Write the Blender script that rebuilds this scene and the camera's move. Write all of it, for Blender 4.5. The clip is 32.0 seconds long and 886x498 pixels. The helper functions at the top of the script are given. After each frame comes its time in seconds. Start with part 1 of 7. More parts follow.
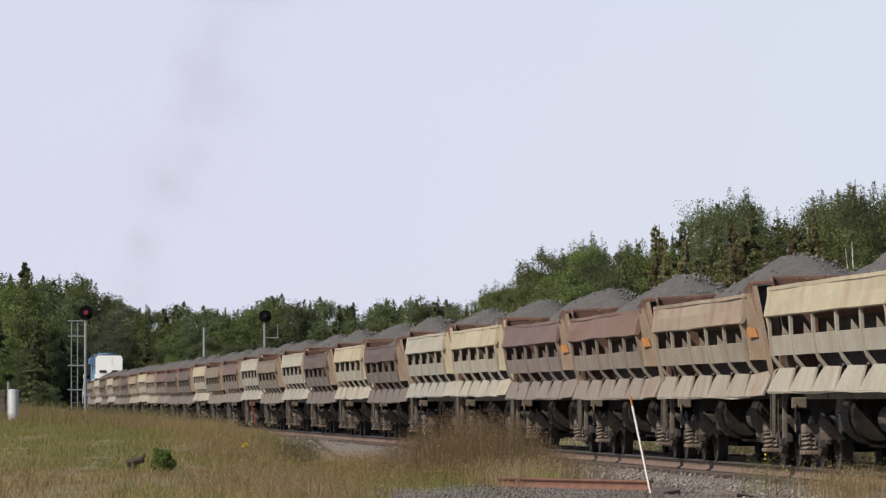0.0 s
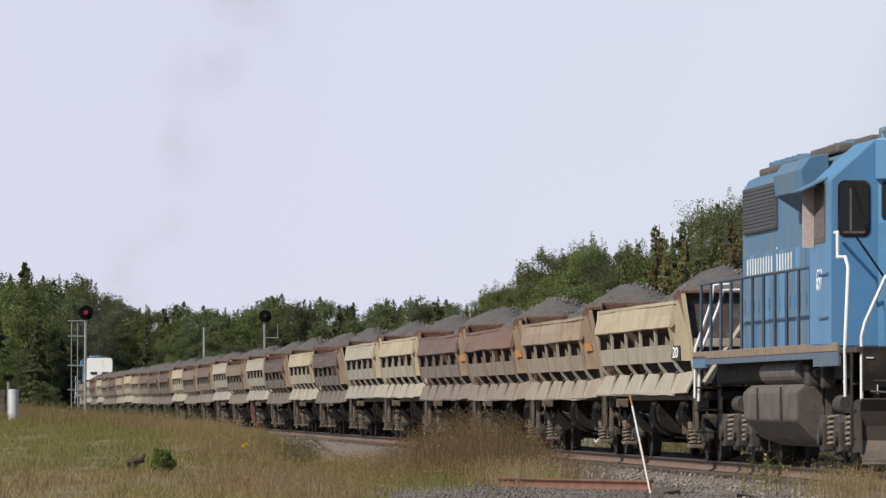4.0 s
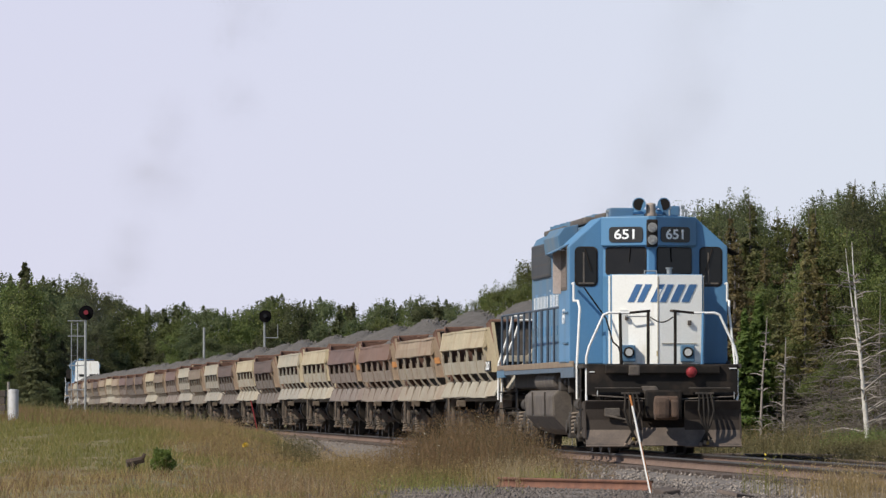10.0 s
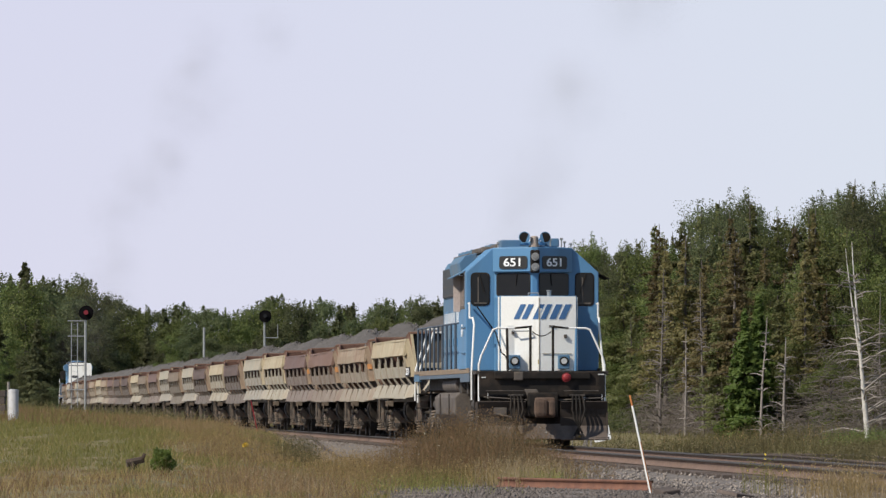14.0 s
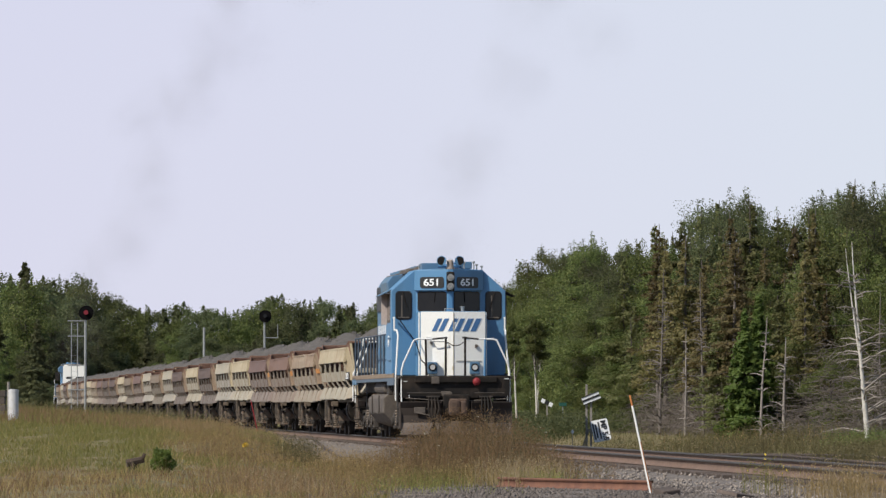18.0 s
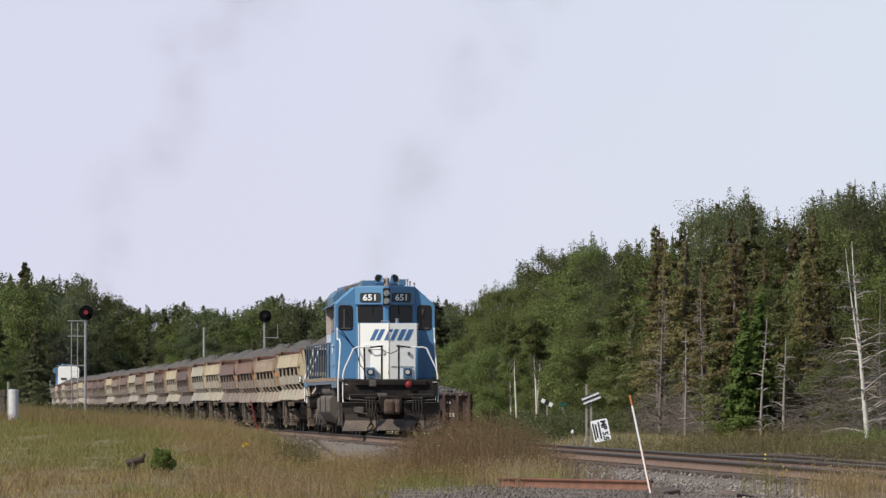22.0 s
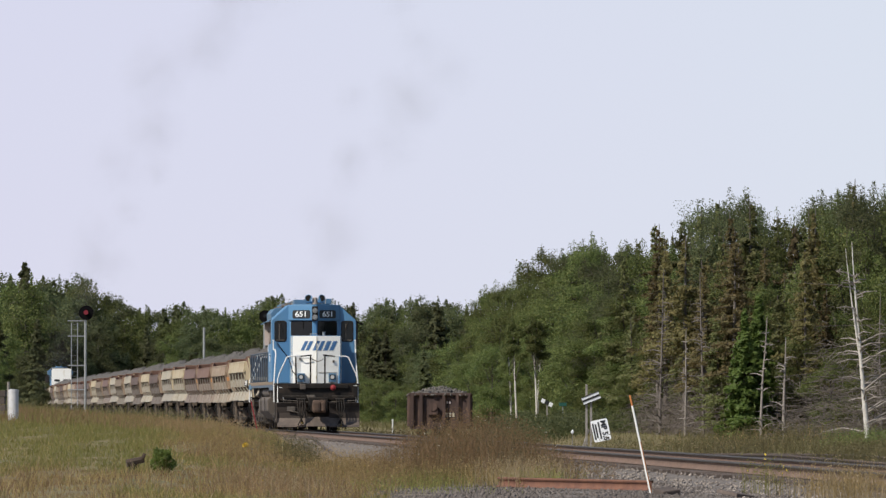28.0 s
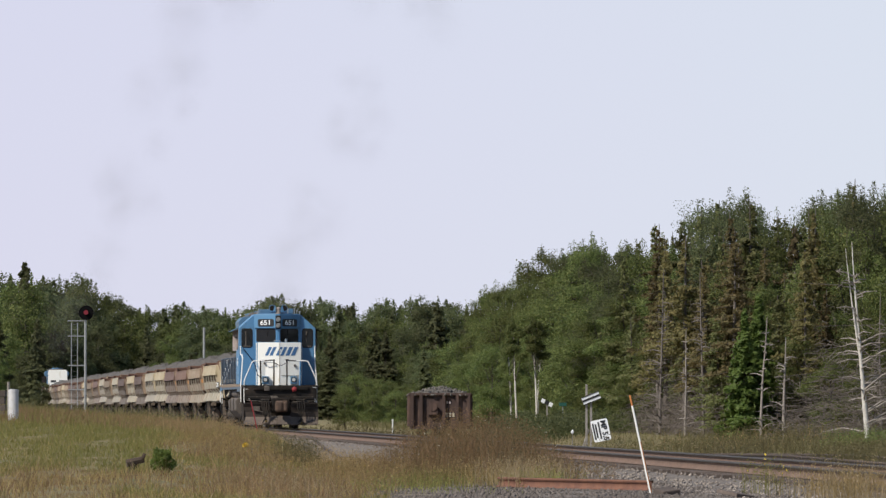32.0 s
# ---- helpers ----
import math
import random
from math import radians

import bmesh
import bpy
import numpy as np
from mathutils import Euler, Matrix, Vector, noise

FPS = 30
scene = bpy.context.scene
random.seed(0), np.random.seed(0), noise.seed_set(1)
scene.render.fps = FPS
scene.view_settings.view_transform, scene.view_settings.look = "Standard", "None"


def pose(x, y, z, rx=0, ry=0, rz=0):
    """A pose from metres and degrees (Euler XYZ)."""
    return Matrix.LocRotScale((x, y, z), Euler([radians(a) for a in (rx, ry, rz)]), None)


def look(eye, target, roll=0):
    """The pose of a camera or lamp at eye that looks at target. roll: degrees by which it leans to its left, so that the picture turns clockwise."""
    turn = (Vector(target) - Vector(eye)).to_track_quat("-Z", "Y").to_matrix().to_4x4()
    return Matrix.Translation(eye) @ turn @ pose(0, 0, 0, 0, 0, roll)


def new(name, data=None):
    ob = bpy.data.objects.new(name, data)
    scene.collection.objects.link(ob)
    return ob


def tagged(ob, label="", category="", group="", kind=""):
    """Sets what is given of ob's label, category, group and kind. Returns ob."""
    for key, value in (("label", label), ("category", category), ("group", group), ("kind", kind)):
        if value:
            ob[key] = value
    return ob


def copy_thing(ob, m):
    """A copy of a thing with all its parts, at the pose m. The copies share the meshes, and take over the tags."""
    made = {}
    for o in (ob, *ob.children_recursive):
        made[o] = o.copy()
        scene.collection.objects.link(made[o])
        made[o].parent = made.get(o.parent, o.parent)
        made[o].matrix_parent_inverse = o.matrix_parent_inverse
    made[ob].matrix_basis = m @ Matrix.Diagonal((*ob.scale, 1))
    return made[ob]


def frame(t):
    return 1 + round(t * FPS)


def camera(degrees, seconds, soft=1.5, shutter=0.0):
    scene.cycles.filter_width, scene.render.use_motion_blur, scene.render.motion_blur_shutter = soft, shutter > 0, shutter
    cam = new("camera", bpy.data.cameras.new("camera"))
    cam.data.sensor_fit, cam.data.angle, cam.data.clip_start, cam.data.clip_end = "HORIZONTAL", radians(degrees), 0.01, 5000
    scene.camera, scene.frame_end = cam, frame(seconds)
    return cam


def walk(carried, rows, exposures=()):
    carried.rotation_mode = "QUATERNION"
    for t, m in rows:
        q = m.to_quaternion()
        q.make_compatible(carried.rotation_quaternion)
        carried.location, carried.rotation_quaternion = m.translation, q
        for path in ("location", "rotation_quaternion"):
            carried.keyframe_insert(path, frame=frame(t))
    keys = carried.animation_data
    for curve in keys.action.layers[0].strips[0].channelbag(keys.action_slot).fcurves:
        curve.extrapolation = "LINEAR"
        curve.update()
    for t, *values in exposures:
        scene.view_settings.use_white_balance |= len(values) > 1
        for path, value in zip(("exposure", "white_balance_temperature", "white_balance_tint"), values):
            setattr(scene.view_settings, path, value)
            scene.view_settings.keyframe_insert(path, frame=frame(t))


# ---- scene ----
cam = camera(7.68, 32.0, soft=1.4)
EYE_Z = 0.939
walk(cam, [(0.0, pose(0, 0, EYE_Z, 91.3535, 0, 0)), (32.0, pose(0, 0, EYE_Z, 91.3535, 0, 0))],
     exposures=[(0.0, 0.0), (32.0, 0.0)])

# ---------------------------------------------------------------- light
SUN_AZ, SUN_EL = radians(235), radians(43)
world = bpy.data.worlds.new("sky")
scene.world = world
world.use_nodes = True
_nt = world.node_tree
_sky = _nt.nodes.new("ShaderNodeTexSky")
_sky.sky_type = "NISHITA"
_sky.sun_disc = False
_sky.sun_elevation, _sky.sun_rotation = SUN_EL, SUN_AZ
_sky.air_density, _sky.dust_density, _sky.ozone_density = 1.0, 0.2, 1.0
# thin summer haze: whitish near the horizon, clearing upwards
_tc = _nt.nodes.new("ShaderNodeTexCoord")
_sep = _nt.nodes.new("ShaderNodeSeparateXYZ")
_nt.links.new(_tc.outputs["Generated"], _sep.inputs[0])
_hz = _nt.nodes.new("ShaderNodeMapRange")
_hz.interpolation_type = "SMOOTHSTEP"
for _k, _v in (("From Min", 0.05), ("From Max", 0.22), ("To Min", 0.93), ("To Max", 0.0)):
    _hz.inputs[_k].default_value = _v
_nt.links.new(_sep.outputs["Z"], _hz.inputs["Value"])
_cl = _nt.nodes.new("ShaderNodeTexNoise")
_cl.inputs["Scale"].default_value, _cl.inputs["Detail"].default_value = 7.0, 5.0
_nt.links.new(_tc.outputs["Generated"], _cl.inputs["Vector"])
_ch = _nt.nodes.new("ShaderNodeMix")
_ch.data_type = "RGBA"
_ch.inputs[6].default_value, _ch.inputs[7].default_value = (6.85, 6.87, 8.6, 1), (6.95, 7.45, 8.6, 1)
_sw = _nt.nodes.new("ShaderNodeMapRange")
_sw.inputs["From Min"].default_value, _sw.inputs["From Max"].default_value = -0.07, 0.08
_nt.links.new(_sep.outputs["X"], _sw.inputs["Value"])
_sm = _nt.nodes.new("ShaderNodeMath")
_sm.operation = "MULTIPLY_ADD"
_sm.use_clamp = True
_nt.links.new(_cl.outputs["Fac"], _sm.inputs[0])
_sm.inputs[1].default_value = 0.6
_ss = _nt.nodes.new("ShaderNodeMath")
_ss.inputs[1].default_value = -0.3
_nt.links.new(_sw.outputs["Result"], _ss.inputs[0])
_nt.links.new(_ss.outputs[0], _sm.inputs[2])
_nt.links.new(_sm.outputs[0], _ch.inputs[0])
_mx = _nt.nodes.new("ShaderNodeMix")
_mx.data_type = "RGBA"
_nt.links.new(_hz.outputs["Result"], _mx.inputs[0])
_nt.links.new(_sky.outputs[0], _mx.inputs[6])
_nt.links.new(_ch.outputs[2], _mx.inputs[7])
_nt.links.new(_mx.outputs[2], _nt.nodes["Background"].inputs[0])
_nt.nodes["Background"].inputs[1].default_value = 0.101
sun = new("sun", bpy.data.lights.new("sun", "SUN"))
sun.data.energy, sun.data.angle, sun.data.color = 5.0, radians(0.53), (1.0, 0.93, 0.81)
_sd = Vector((math.sin(SUN_AZ) * math.cos(SUN_EL), math.cos(SUN_AZ) * math.cos(SUN_EL), math.sin(SUN_EL)))
sun.matrix_basis = look(_sd * 300, (0, 0, 0))


# ---------------------------------------------------------------- materials
def mat(name, c1, c2=None, rough=0.8, metal=0.0, scale=3.0, fine=40.0, bump=0.2, bump_d=0.01, stain=None, stain_amt=0.45,
        vary=0.0, streak=False, island=False, grain=0.55):
    """Two-scale noise colour between c1 and c2, a third stain colour, fine bump."""
    m = bpy.data.materials.new(name)
    m.use_nodes = True
    nt = m.node_tree
    n, l = nt.nodes, nt.links
    b = n["Principled BSDF"]
    b.inputs["Roughness"].default_value, b.inputs["Metallic"].default_value = rough, metal
    tc = n.new("ShaderNodeTexCoord")
    src = tc.outputs["Object"]

    def noi(sc, det=4.0, vec=None):
        t = n.new("ShaderNodeTexNoise")
        t.inputs["Scale"].default_value, t.inputs["Detail"].default_value = sc, det
        l.new(vec or src, t.inputs["Vector"])
        return t.outputs["Fac"]

    def ramp(fac, lo, hi):
        r = n.new("ShaderNodeMapRange")
        r.inputs["From Min"].default_value, r.inputs["From Max"].default_value = lo, hi
        l.new(fac, r.inputs["Value"])
        return r.outputs["Result"]

    def mix(fac, a, bb, kind="MIX"):
        x = n.new("ShaderNodeMix")
        x.data_type, x.blend_type = "RGBA", kind
        for sock, val in ((x.inputs[0], fac), (x.inputs[6], a), (x.inputs[7], bb)):
            if hasattr(val, "is_linked"):
                l.new(val, sock)
            else:
                sock.default_value = val if isinstance(val, float) else (*val, 1.0)
        return x.outputs[2]
    c2 = c2 or tuple(v * 0.75 for v in c1)
    col = mix(ramp(noi(scale), 0.35, 0.65), c1, c2)
    f = noi(fine, 3.0)
    col = mix(ramp(f, 0.3, 0.75), col, mix(grain, col, tuple(v * 0.55 for v in c2)))
    if stain:
        vec = None
        if streak:
            mp = n.new("ShaderNodeMapping")
            mp.inputs["Scale"].default_value = (1.0, 0.5, 0.22)
            l.new(src, mp.inputs["Vector"])
            vec = mp.outputs[0]
        s = ramp(noi(scale * 1.7, 6.0, vec), 0.62 - stain_amt * 0.3, 0.80)
        col = mix(s, col, stain)
    if vary or island:
        if island:
            g = n.new("ShaderNodeNewGeometry")
            rnd = g.outputs["Random Per Island"]
        else:
            g = n.new("ShaderNodeObjectInfo")
            rnd = g.outputs["Random"]
        hs = n.new("ShaderNodeHueSaturation")
        l.new(ramp(rnd, 0, 1), hs.inputs["Value"])
        hs.inputs["Value"].default_value = 1.0
        r2 = n.new("ShaderNodeMapRange")
        r2.inputs["To Min"].default_value, r2.inputs["To Max"].default_value = 1 - vary, 1 + vary
        l.new(rnd, r2.inputs["Value"])
        l.new(r2.outputs["Result"], hs.inputs["Value"])
        l.new(col, hs.inputs["Color"])
        col = hs.outputs["Color"]
    l.new(col, b.inputs["Base Color"])
    if bump:
        bp = n.new("ShaderNodeBump")
        bp.inputs["Strength"].default_value, bp.inputs["Distance"].default_value = bump, bump_d
        l.new(f, bp.inputs["Height"])
        l.new(bp.outputs[0], b.inputs["Normal"])
    return m


def leaf_mat(name, c1, c2, trans=0.35, rough=0.6):
    m = bpy.data.materials.new(name)
    m.use_nodes = True
    n, l = m.node_tree.nodes, m.node_tree.links
    b = n["Principled BSDF"]
    b.inputs["Roughness"].default_value = rough
    b.inputs["Specular IOR Level"].default_value = 0.25
    g = n.new("ShaderNodeNewGeometry")
    o = n.new("ShaderNodeObjectInfo")
    x = n.new("ShaderNodeMix")
    x.data_type = "RGBA"
    l.new(g.outputs["Random Per Island"], x.inputs[0])
    x.inputs[6].default_value, x.inputs[7].default_value = (*c1, 1), (*c2, 1)
    hs = n.new("ShaderNodeHueSaturation")
    for sock, lo, hi in (("Value", 0.68, 1.34), ("Hue", 0.478, 0.513)):
        r = n.new("ShaderNodeMapRange")
        r.inputs["To Min"].default_value, r.inputs["To Max"].default_value = lo, hi
        l.new(o.outputs["Random"], r.inputs["Value"])
        l.new(r.outputs["Result"], hs.inputs[sock])
    l.new(x.outputs[2], hs.inputs["Color"])
    l.new(hs.outputs["Color"], b.inputs["Base Color"])
    t = n.new("ShaderNodeBsdfTranslucent")
    l.new(hs.outputs["Color"], t.inputs["Color"])
    ms = n.new("ShaderNodeMixShader")
    ms.inputs[0].default_value = trans
    l.new(b.outputs[0], ms.inputs[1])
    l.new(t.outputs[0], ms.inputs[2])
    l.new(ms.outputs[0], n["Material Output"].inputs["Surface"])
    return m


def glow(name, c, strength):
    m = bpy.data.materials.new(name)
    m.use_nodes = True
    b = m.node_tree.nodes["Principled BSDF"]
    b.inputs["Base Color"].default_value = (*c, 1)
    b.inputs["Emission Color"].default_value = (*c, 1)
    b.inputs["Emission Strength"].default_value = strength
    return m


def smoke_mat(name, shade, amount):
    """Thin smoke: densest along the puff's middle line, broken by noise, gone at its rim."""
    m = bpy.data.materials.new(name)
    m.use_nodes = True
    n, l = m.node_tree.nodes, m.node_tree.links
    n.remove(n["Principled BSDF"])
    d, t, ms = n.new("ShaderNodeBsdfDiffuse"), n.new("ShaderNodeBsdfTransparent"), n.new("ShaderNodeMixShader")
    d.inputs["Color"].default_value = (*shade, 1)
    tc, flat, ln = n.new("ShaderNodeTexCoord"), n.new("ShaderNodeVectorMath"), n.new("ShaderNodeVectorMath")
    flat.operation, ln.operation = "MULTIPLY", "LENGTH"
    flat.inputs[1].default_value = (1, 0, 1)
    l.new(tc.outputs["Object"], flat.inputs[0])
    l.new(flat.outputs[0], ln.inputs[0])
    rim = n.new("ShaderNodeMapRange")
    rim.interpolation_type = "SMOOTHSTEP"
    for k, v in (("From Min", 0.95), ("From Max", 0.0), ("To Min", 0.0), ("To Max", amount)):
        rim.inputs[k].default_value = v
    l.new(ln.outputs["Value"], rim.inputs["Value"])
    nz, mr = n.new("ShaderNodeTexNoise"), n.new("ShaderNodeMapRange")
    l.new(tc.outputs["Object"], nz.inputs["Vector"])
    nz.inputs["Scale"].default_value, nz.inputs["Detail"].default_value = 1.3, 4.0
    for k, v in (("From Min", 0.22), ("From Max", 0.78)):
        mr.inputs[k].default_value = v
    l.new(nz.outputs["Fac"], mr.inputs["Value"])
    mu = n.new("ShaderNodeMath")
    mu.operation = "MULTIPLY"
    l.new(rim.outputs["Result"], mu.inputs[0])
    l.new(mr.outputs["Result"], mu.inputs[1])
    l.new(mu.outputs[0], ms.inputs[0])
    l.new(t.outputs[0], ms.inputs[1])
    l.new(d.outputs[0], ms.inputs[2])
    l.new(ms.outputs[0], n["Material Output"].inputs["Surface"])
    return m


RUST = (0.16, 0.075, 0.045)
BLUE = mat("blue_paint", (0.084, 0.22, 0.395), (0.095, 0.23, 0.40), 0.5, scale=1.2, fine=30, bump=0.08, stain=(0.075, 0.16, 0.26), stain_amt=0.35, streak=True, grain=0.15)
BLUE_FADED = mat("faded_blue_paint", (0.07, 0.16, 0.275), (0.085, 0.175, 0.27), 0.6, scale=1.5, fine=25, bump=0.12, stain=(0.14, 0.17, 0.20), stain_amt=0.5, streak=True, grain=0.15)
WHITE = mat("white_paint", (0.95, 0.945, 0.91), (0.92, 0.905, 0.85), 0.4, scale=1.4, fine=30, bump=0.06, stain=(0.62, 0.56, 0.43), stain_amt=0.15, streak=True, grain=0.15)
WHITE_RAIL = mat("white_rail_paint", (0.80, 0.80, 0.79), (0.72, 0.72, 0.70), 0.5, fine=60, bump=0.05, grain=0.15)
BLACK = mat("sooty_black_steel", (0.013, 0.011, 0.010), (0.02, 0.017, 0.015), 0.7, scale=2, fine=30, bump=0.3, stain=(0.055, 0.04, 0.03), stain_amt=0.45, grain=0.3)
GREY_DIRT = mat("dusty_grey_steel", (0.125, 0.105, 0.09), (0.085, 0.07, 0.06), 0.75, scale=2, fine=25, bump=0.2, stain=(0.17, 0.14, 0.11), stain_amt=0.5)
# Also put on recess walls, where the dark tone stands for their shade.
UNDER = mat("dusty_gear_and_recess_shade", (0.035, 0.03, 0.027), (0.06, 0.05, 0.043), 0.85, scale=4, fine=30, bump=0.3, stain=(0.13, 0.105, 0.085), stain_amt=0.35)
# Near-black wheels: the shade under the train is put into the colour.
WHEEL = mat("shade_dark_wheel", (0.022, 0.019, 0.018), (0.035, 0.03, 0.027), 0.75, scale=4, fine=30, bump=0.15)
SIDING_RAIL = mat("dark_rusted_rail", (0.06, 0.045, 0.038), (0.085, 0.06, 0.048), 0.85, scale=4, fine=30, bump=0.2)
DUST = mat("dusty_brown_casting", (0.21, 0.17, 0.13), (0.14, 0.11, 0.088), 0.85, scale=5, fine=40, bump=0.3, stain=RUST, stain_amt=0.3)
LAMP = mat("silvered_lamp_glass", (0.62, 0.63, 0.62), (0.5, 0.5, 0.5), 0.25, bump=0.02)
HEAD_GLASS = mat("dim_headlight_glass", (0.34, 0.34, 0.33), (0.20, 0.20, 0.20), 0.15, scale=30, fine=60, bump=0.05)
ROTTEN = mat("dark_rotten_wood", (0.055, 0.038, 0.03), (0.08, 0.055, 0.04), 0.95, scale=8, fine=40, bump=0.4)
PIPE = mat("dirty_white_plastic", (0.56, 0.56, 0.58), (0.48, 0.48, 0.49), 0.6, scale=3, fine=20, bump=0.05, stain=(0.4, 0.38, 0.33), stain_amt=0.3, grain=0.15)
COIL = mat("pale_dusty_spring", (0.24, 0.19, 0.145), (0.17, 0.135, 0.105), 0.85, scale=5, fine=40, bump=0.2)
REFLECTOR = mat("faded_orange_sheet", (0.52, 0.23, 0.06), (0.42, 0.18, 0.06), 0.7, bump=0.05)
CREASE = mat("grimy_seam", (0.40, 0.36, 0.29), (0.30, 0.26, 0.20), 0.8, bump=0.05)
BRASSY = mat("tarnished_brass", (0.36, 0.25, 0.07), (0.25, 0.17, 0.06), 0.6, 0.3, bump=0.1)
TARGET = mat("matt_black_target", (0.006, 0.006, 0.007), (0.009, 0.008, 0.009), 0.95, bump=0.0)
TARGET.node_tree.nodes["Principled BSDF"].inputs["Specular IOR Level"].default_value = 0.05
# Plow steel in two tones: shaded upper part, lit and dusty lower part.
PLOW_SHADED = mat("shaded_plow_steel", (0.045, 0.036, 0.031), (0.062, 0.05, 0.043), 0.95, scale=2, fine=25, bump=0.2, stain=(0.07, 0.06, 0.052), stain_amt=0.3, grain=0.3)
BLADE_LIT = mat("lit_scuffed_plow_blade", (0.15, 0.115, 0.092), (0.10, 0.076, 0.062), 0.7, scale=3, fine=25, bump=0.2, stain=(0.06, 0.05, 0.045), stain_amt=0.4, grain=0.3)
TAN_DUST = mat("dusty_tan_edge", (0.29, 0.225, 0.16), (0.225, 0.17, 0.12), 0.85, scale=3, fine=30, bump=0.15, stain=(0.19, 0.11, 0.08), stain_amt=0.4)
SLATE = mat("dull_slate_blue_paint", (0.07, 0.10, 0.14), (0.05, 0.07, 0.10), 0.7, fine=40, bump=0.05)
SILL = mat("dirty_blue_sill", (0.10, 0.15, 0.21), (0.10, 0.13, 0.17), 0.8, scale=3, fine=30, bump=0.15, stain=(0.12, 0.14, 0.18), stain_amt=0.5)
GRILLE = mat("dark_grille", (0.055, 0.06, 0.07), (0.075, 0.08, 0.09), 0.7, scale=3, fine=60, bump=0.3)
NUMBOX = mat("black_number_board", (0.02, 0.02, 0.022), (0.03, 0.03, 0.03), 0.4, bump=0.02)
DECAL = mat("decal_blue", (0.055, 0.16, 0.36), (0.07, 0.18, 0.38), 0.5, bump=0.03)
DECAL_W = mat("decal_white", (0.85, 0.86, 0.87), (0.78, 0.79, 0.80), 0.5, bump=0.03, grain=0.15)
RED = mat("red_paint", (0.33, 0.022, 0.028), (0.26, 0.02, 0.025), 0.6, bump=0.1)
ORANGE = mat("orange_paint", (0.55, 0.21, 0.05), (0.45, 0.17, 0.05), 0.7, bump=0.1)
ORE = mat("crushed_grey_ore", (0.135, 0.122, 0.113), (0.09, 0.08, 0.074), 0.9, scale=6, fine=24, bump=0.9, bump_d=0.05)
ORE_BITS = mat("grey_ore_lumps", (0.185, 0.168, 0.152), (0.115, 0.105, 0.098), 0.9, scale=6, fine=24, bump=0.4, vary=0.35, island=True)
STEEL = mat("rail_steel", (0.085, 0.075, 0.068), (0.055, 0.048, 0.044), 0.6, 0.2, scale=3, fine=40, bump=0.05)
RAIL_RUST = mat("rusty_rail_web", (0.20, 0.13, 0.098), (0.15, 0.098, 0.075), 0.85, scale=4, fine=30, bump=0.2)
OLD_RAIL = mat("orange_rust", (0.205, 0.094, 0.06), (0.14, 0.066, 0.046), 0.9, scale=4, fine=35, bump=0.25)
TIE = mat("weathered_tie_wood", (0.13, 0.10, 0.085), (0.09, 0.07, 0.06), 0.9, scale=3, fine=25, bump=0.4, vary=0.25)
GLASS = mat("dark_cab_glass", (0.010, 0.011, 0.012), (0.014, 0.014, 0.014), 0.06, bump=0.0)
for _m in (PLOW_SHADED, BLACK):
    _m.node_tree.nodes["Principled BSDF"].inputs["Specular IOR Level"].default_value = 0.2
GLASS.node_tree.nodes["Principled BSDF"].inputs["Specular IOR Level"].default_value = 0.25
BARK = mat("grey_brown_bark", (0.08, 0.066, 0.056), (0.115, 0.10, 0.085), 0.9, scale=4, fine=30, bump=0.5)
BIRCH = mat("white_birch_bark", (0.66, 0.63, 0.58), (0.5, 0.47, 0.43), 0.8, scale=5, fine=14, bump=0.2, stain=(0.06, 0.055, 0.05), stain_amt=0.12)
DEAD = mat("bleached_dead_wood", (0.35, 0.315, 0.285), (0.25, 0.22, 0.20), 0.9, scale=4, fine=30, bump=0.3)
TWIG = mat("grey_twigs", (0.19, 0.16, 0.14), (0.14, 0.118, 0.105), 0.95, bump=0)
GREY_BARK = mat("pale_grey_bark", (0.20, 0.175, 0.155), (0.14, 0.12, 0.11), 0.95, scale=4, fine=30, bump=0.4)
GALV = mat("galvanised_steel", (0.42, 0.43, 0.43), (0.34, 0.35, 0.35), 0.5, 0.5, bump=0.05)
SIGN_W = mat("sign_white", (0.8, 0.81, 0.83), (0.74, 0.75, 0.77), 0.6, bump=0.03, grain=0.15)
GREEN_SIGN = mat("sign_green", (0.015, 0.10, 0.075), (0.015, 0.08, 0.06), 0.5, bump=0.03)
POST_WOOD = mat("grey_post_wood", (0.34, 0.31, 0.29), (0.25, 0.23, 0.21), 0.9, fine=30, bump=0.3)
GOND = mat("brown_gondola_paint", (0.075, 0.045, 0.038), (0.055, 0.034, 0.03), 0.8, scale=2, fine=25, bump=0.2, stain=(0.18, 0.11, 0.085), stain_amt=0.4, streak=True, grain=0.15)
PINK = mat("weathered_pink_panel", (0.62, 0.52, 0.48), (0.55, 0.46, 0.43), 0.8, bump=0.1)
SPRUCE = leaf_mat("spruce_needles", (0.115, 0.13, 0.05), (0.2, 0.2, 0.085), 0.5)
SPRUCE_DRY = leaf_mat("brown_spruce_needles", (0.135, 0.124, 0.052), (0.215, 0.175, 0.078), 0.5)
# Distance haze is put into this greyer green of the far spruces.
SPRUCE_HAZED = leaf_mat("hazed_spruce_needles", (0.1, 0.115, 0.056), (0.16, 0.17, 0.082), 0.55)
LEAF = leaf_mat("aspen_leaves", (0.062, 0.092, 0.027), (0.19, 0.215, 0.07), 0.45)
LEAF_DARK = leaf_mat("alder_leaves", (0.068, 0.09, 0.042), (0.165, 0.18, 0.082), 0.55)
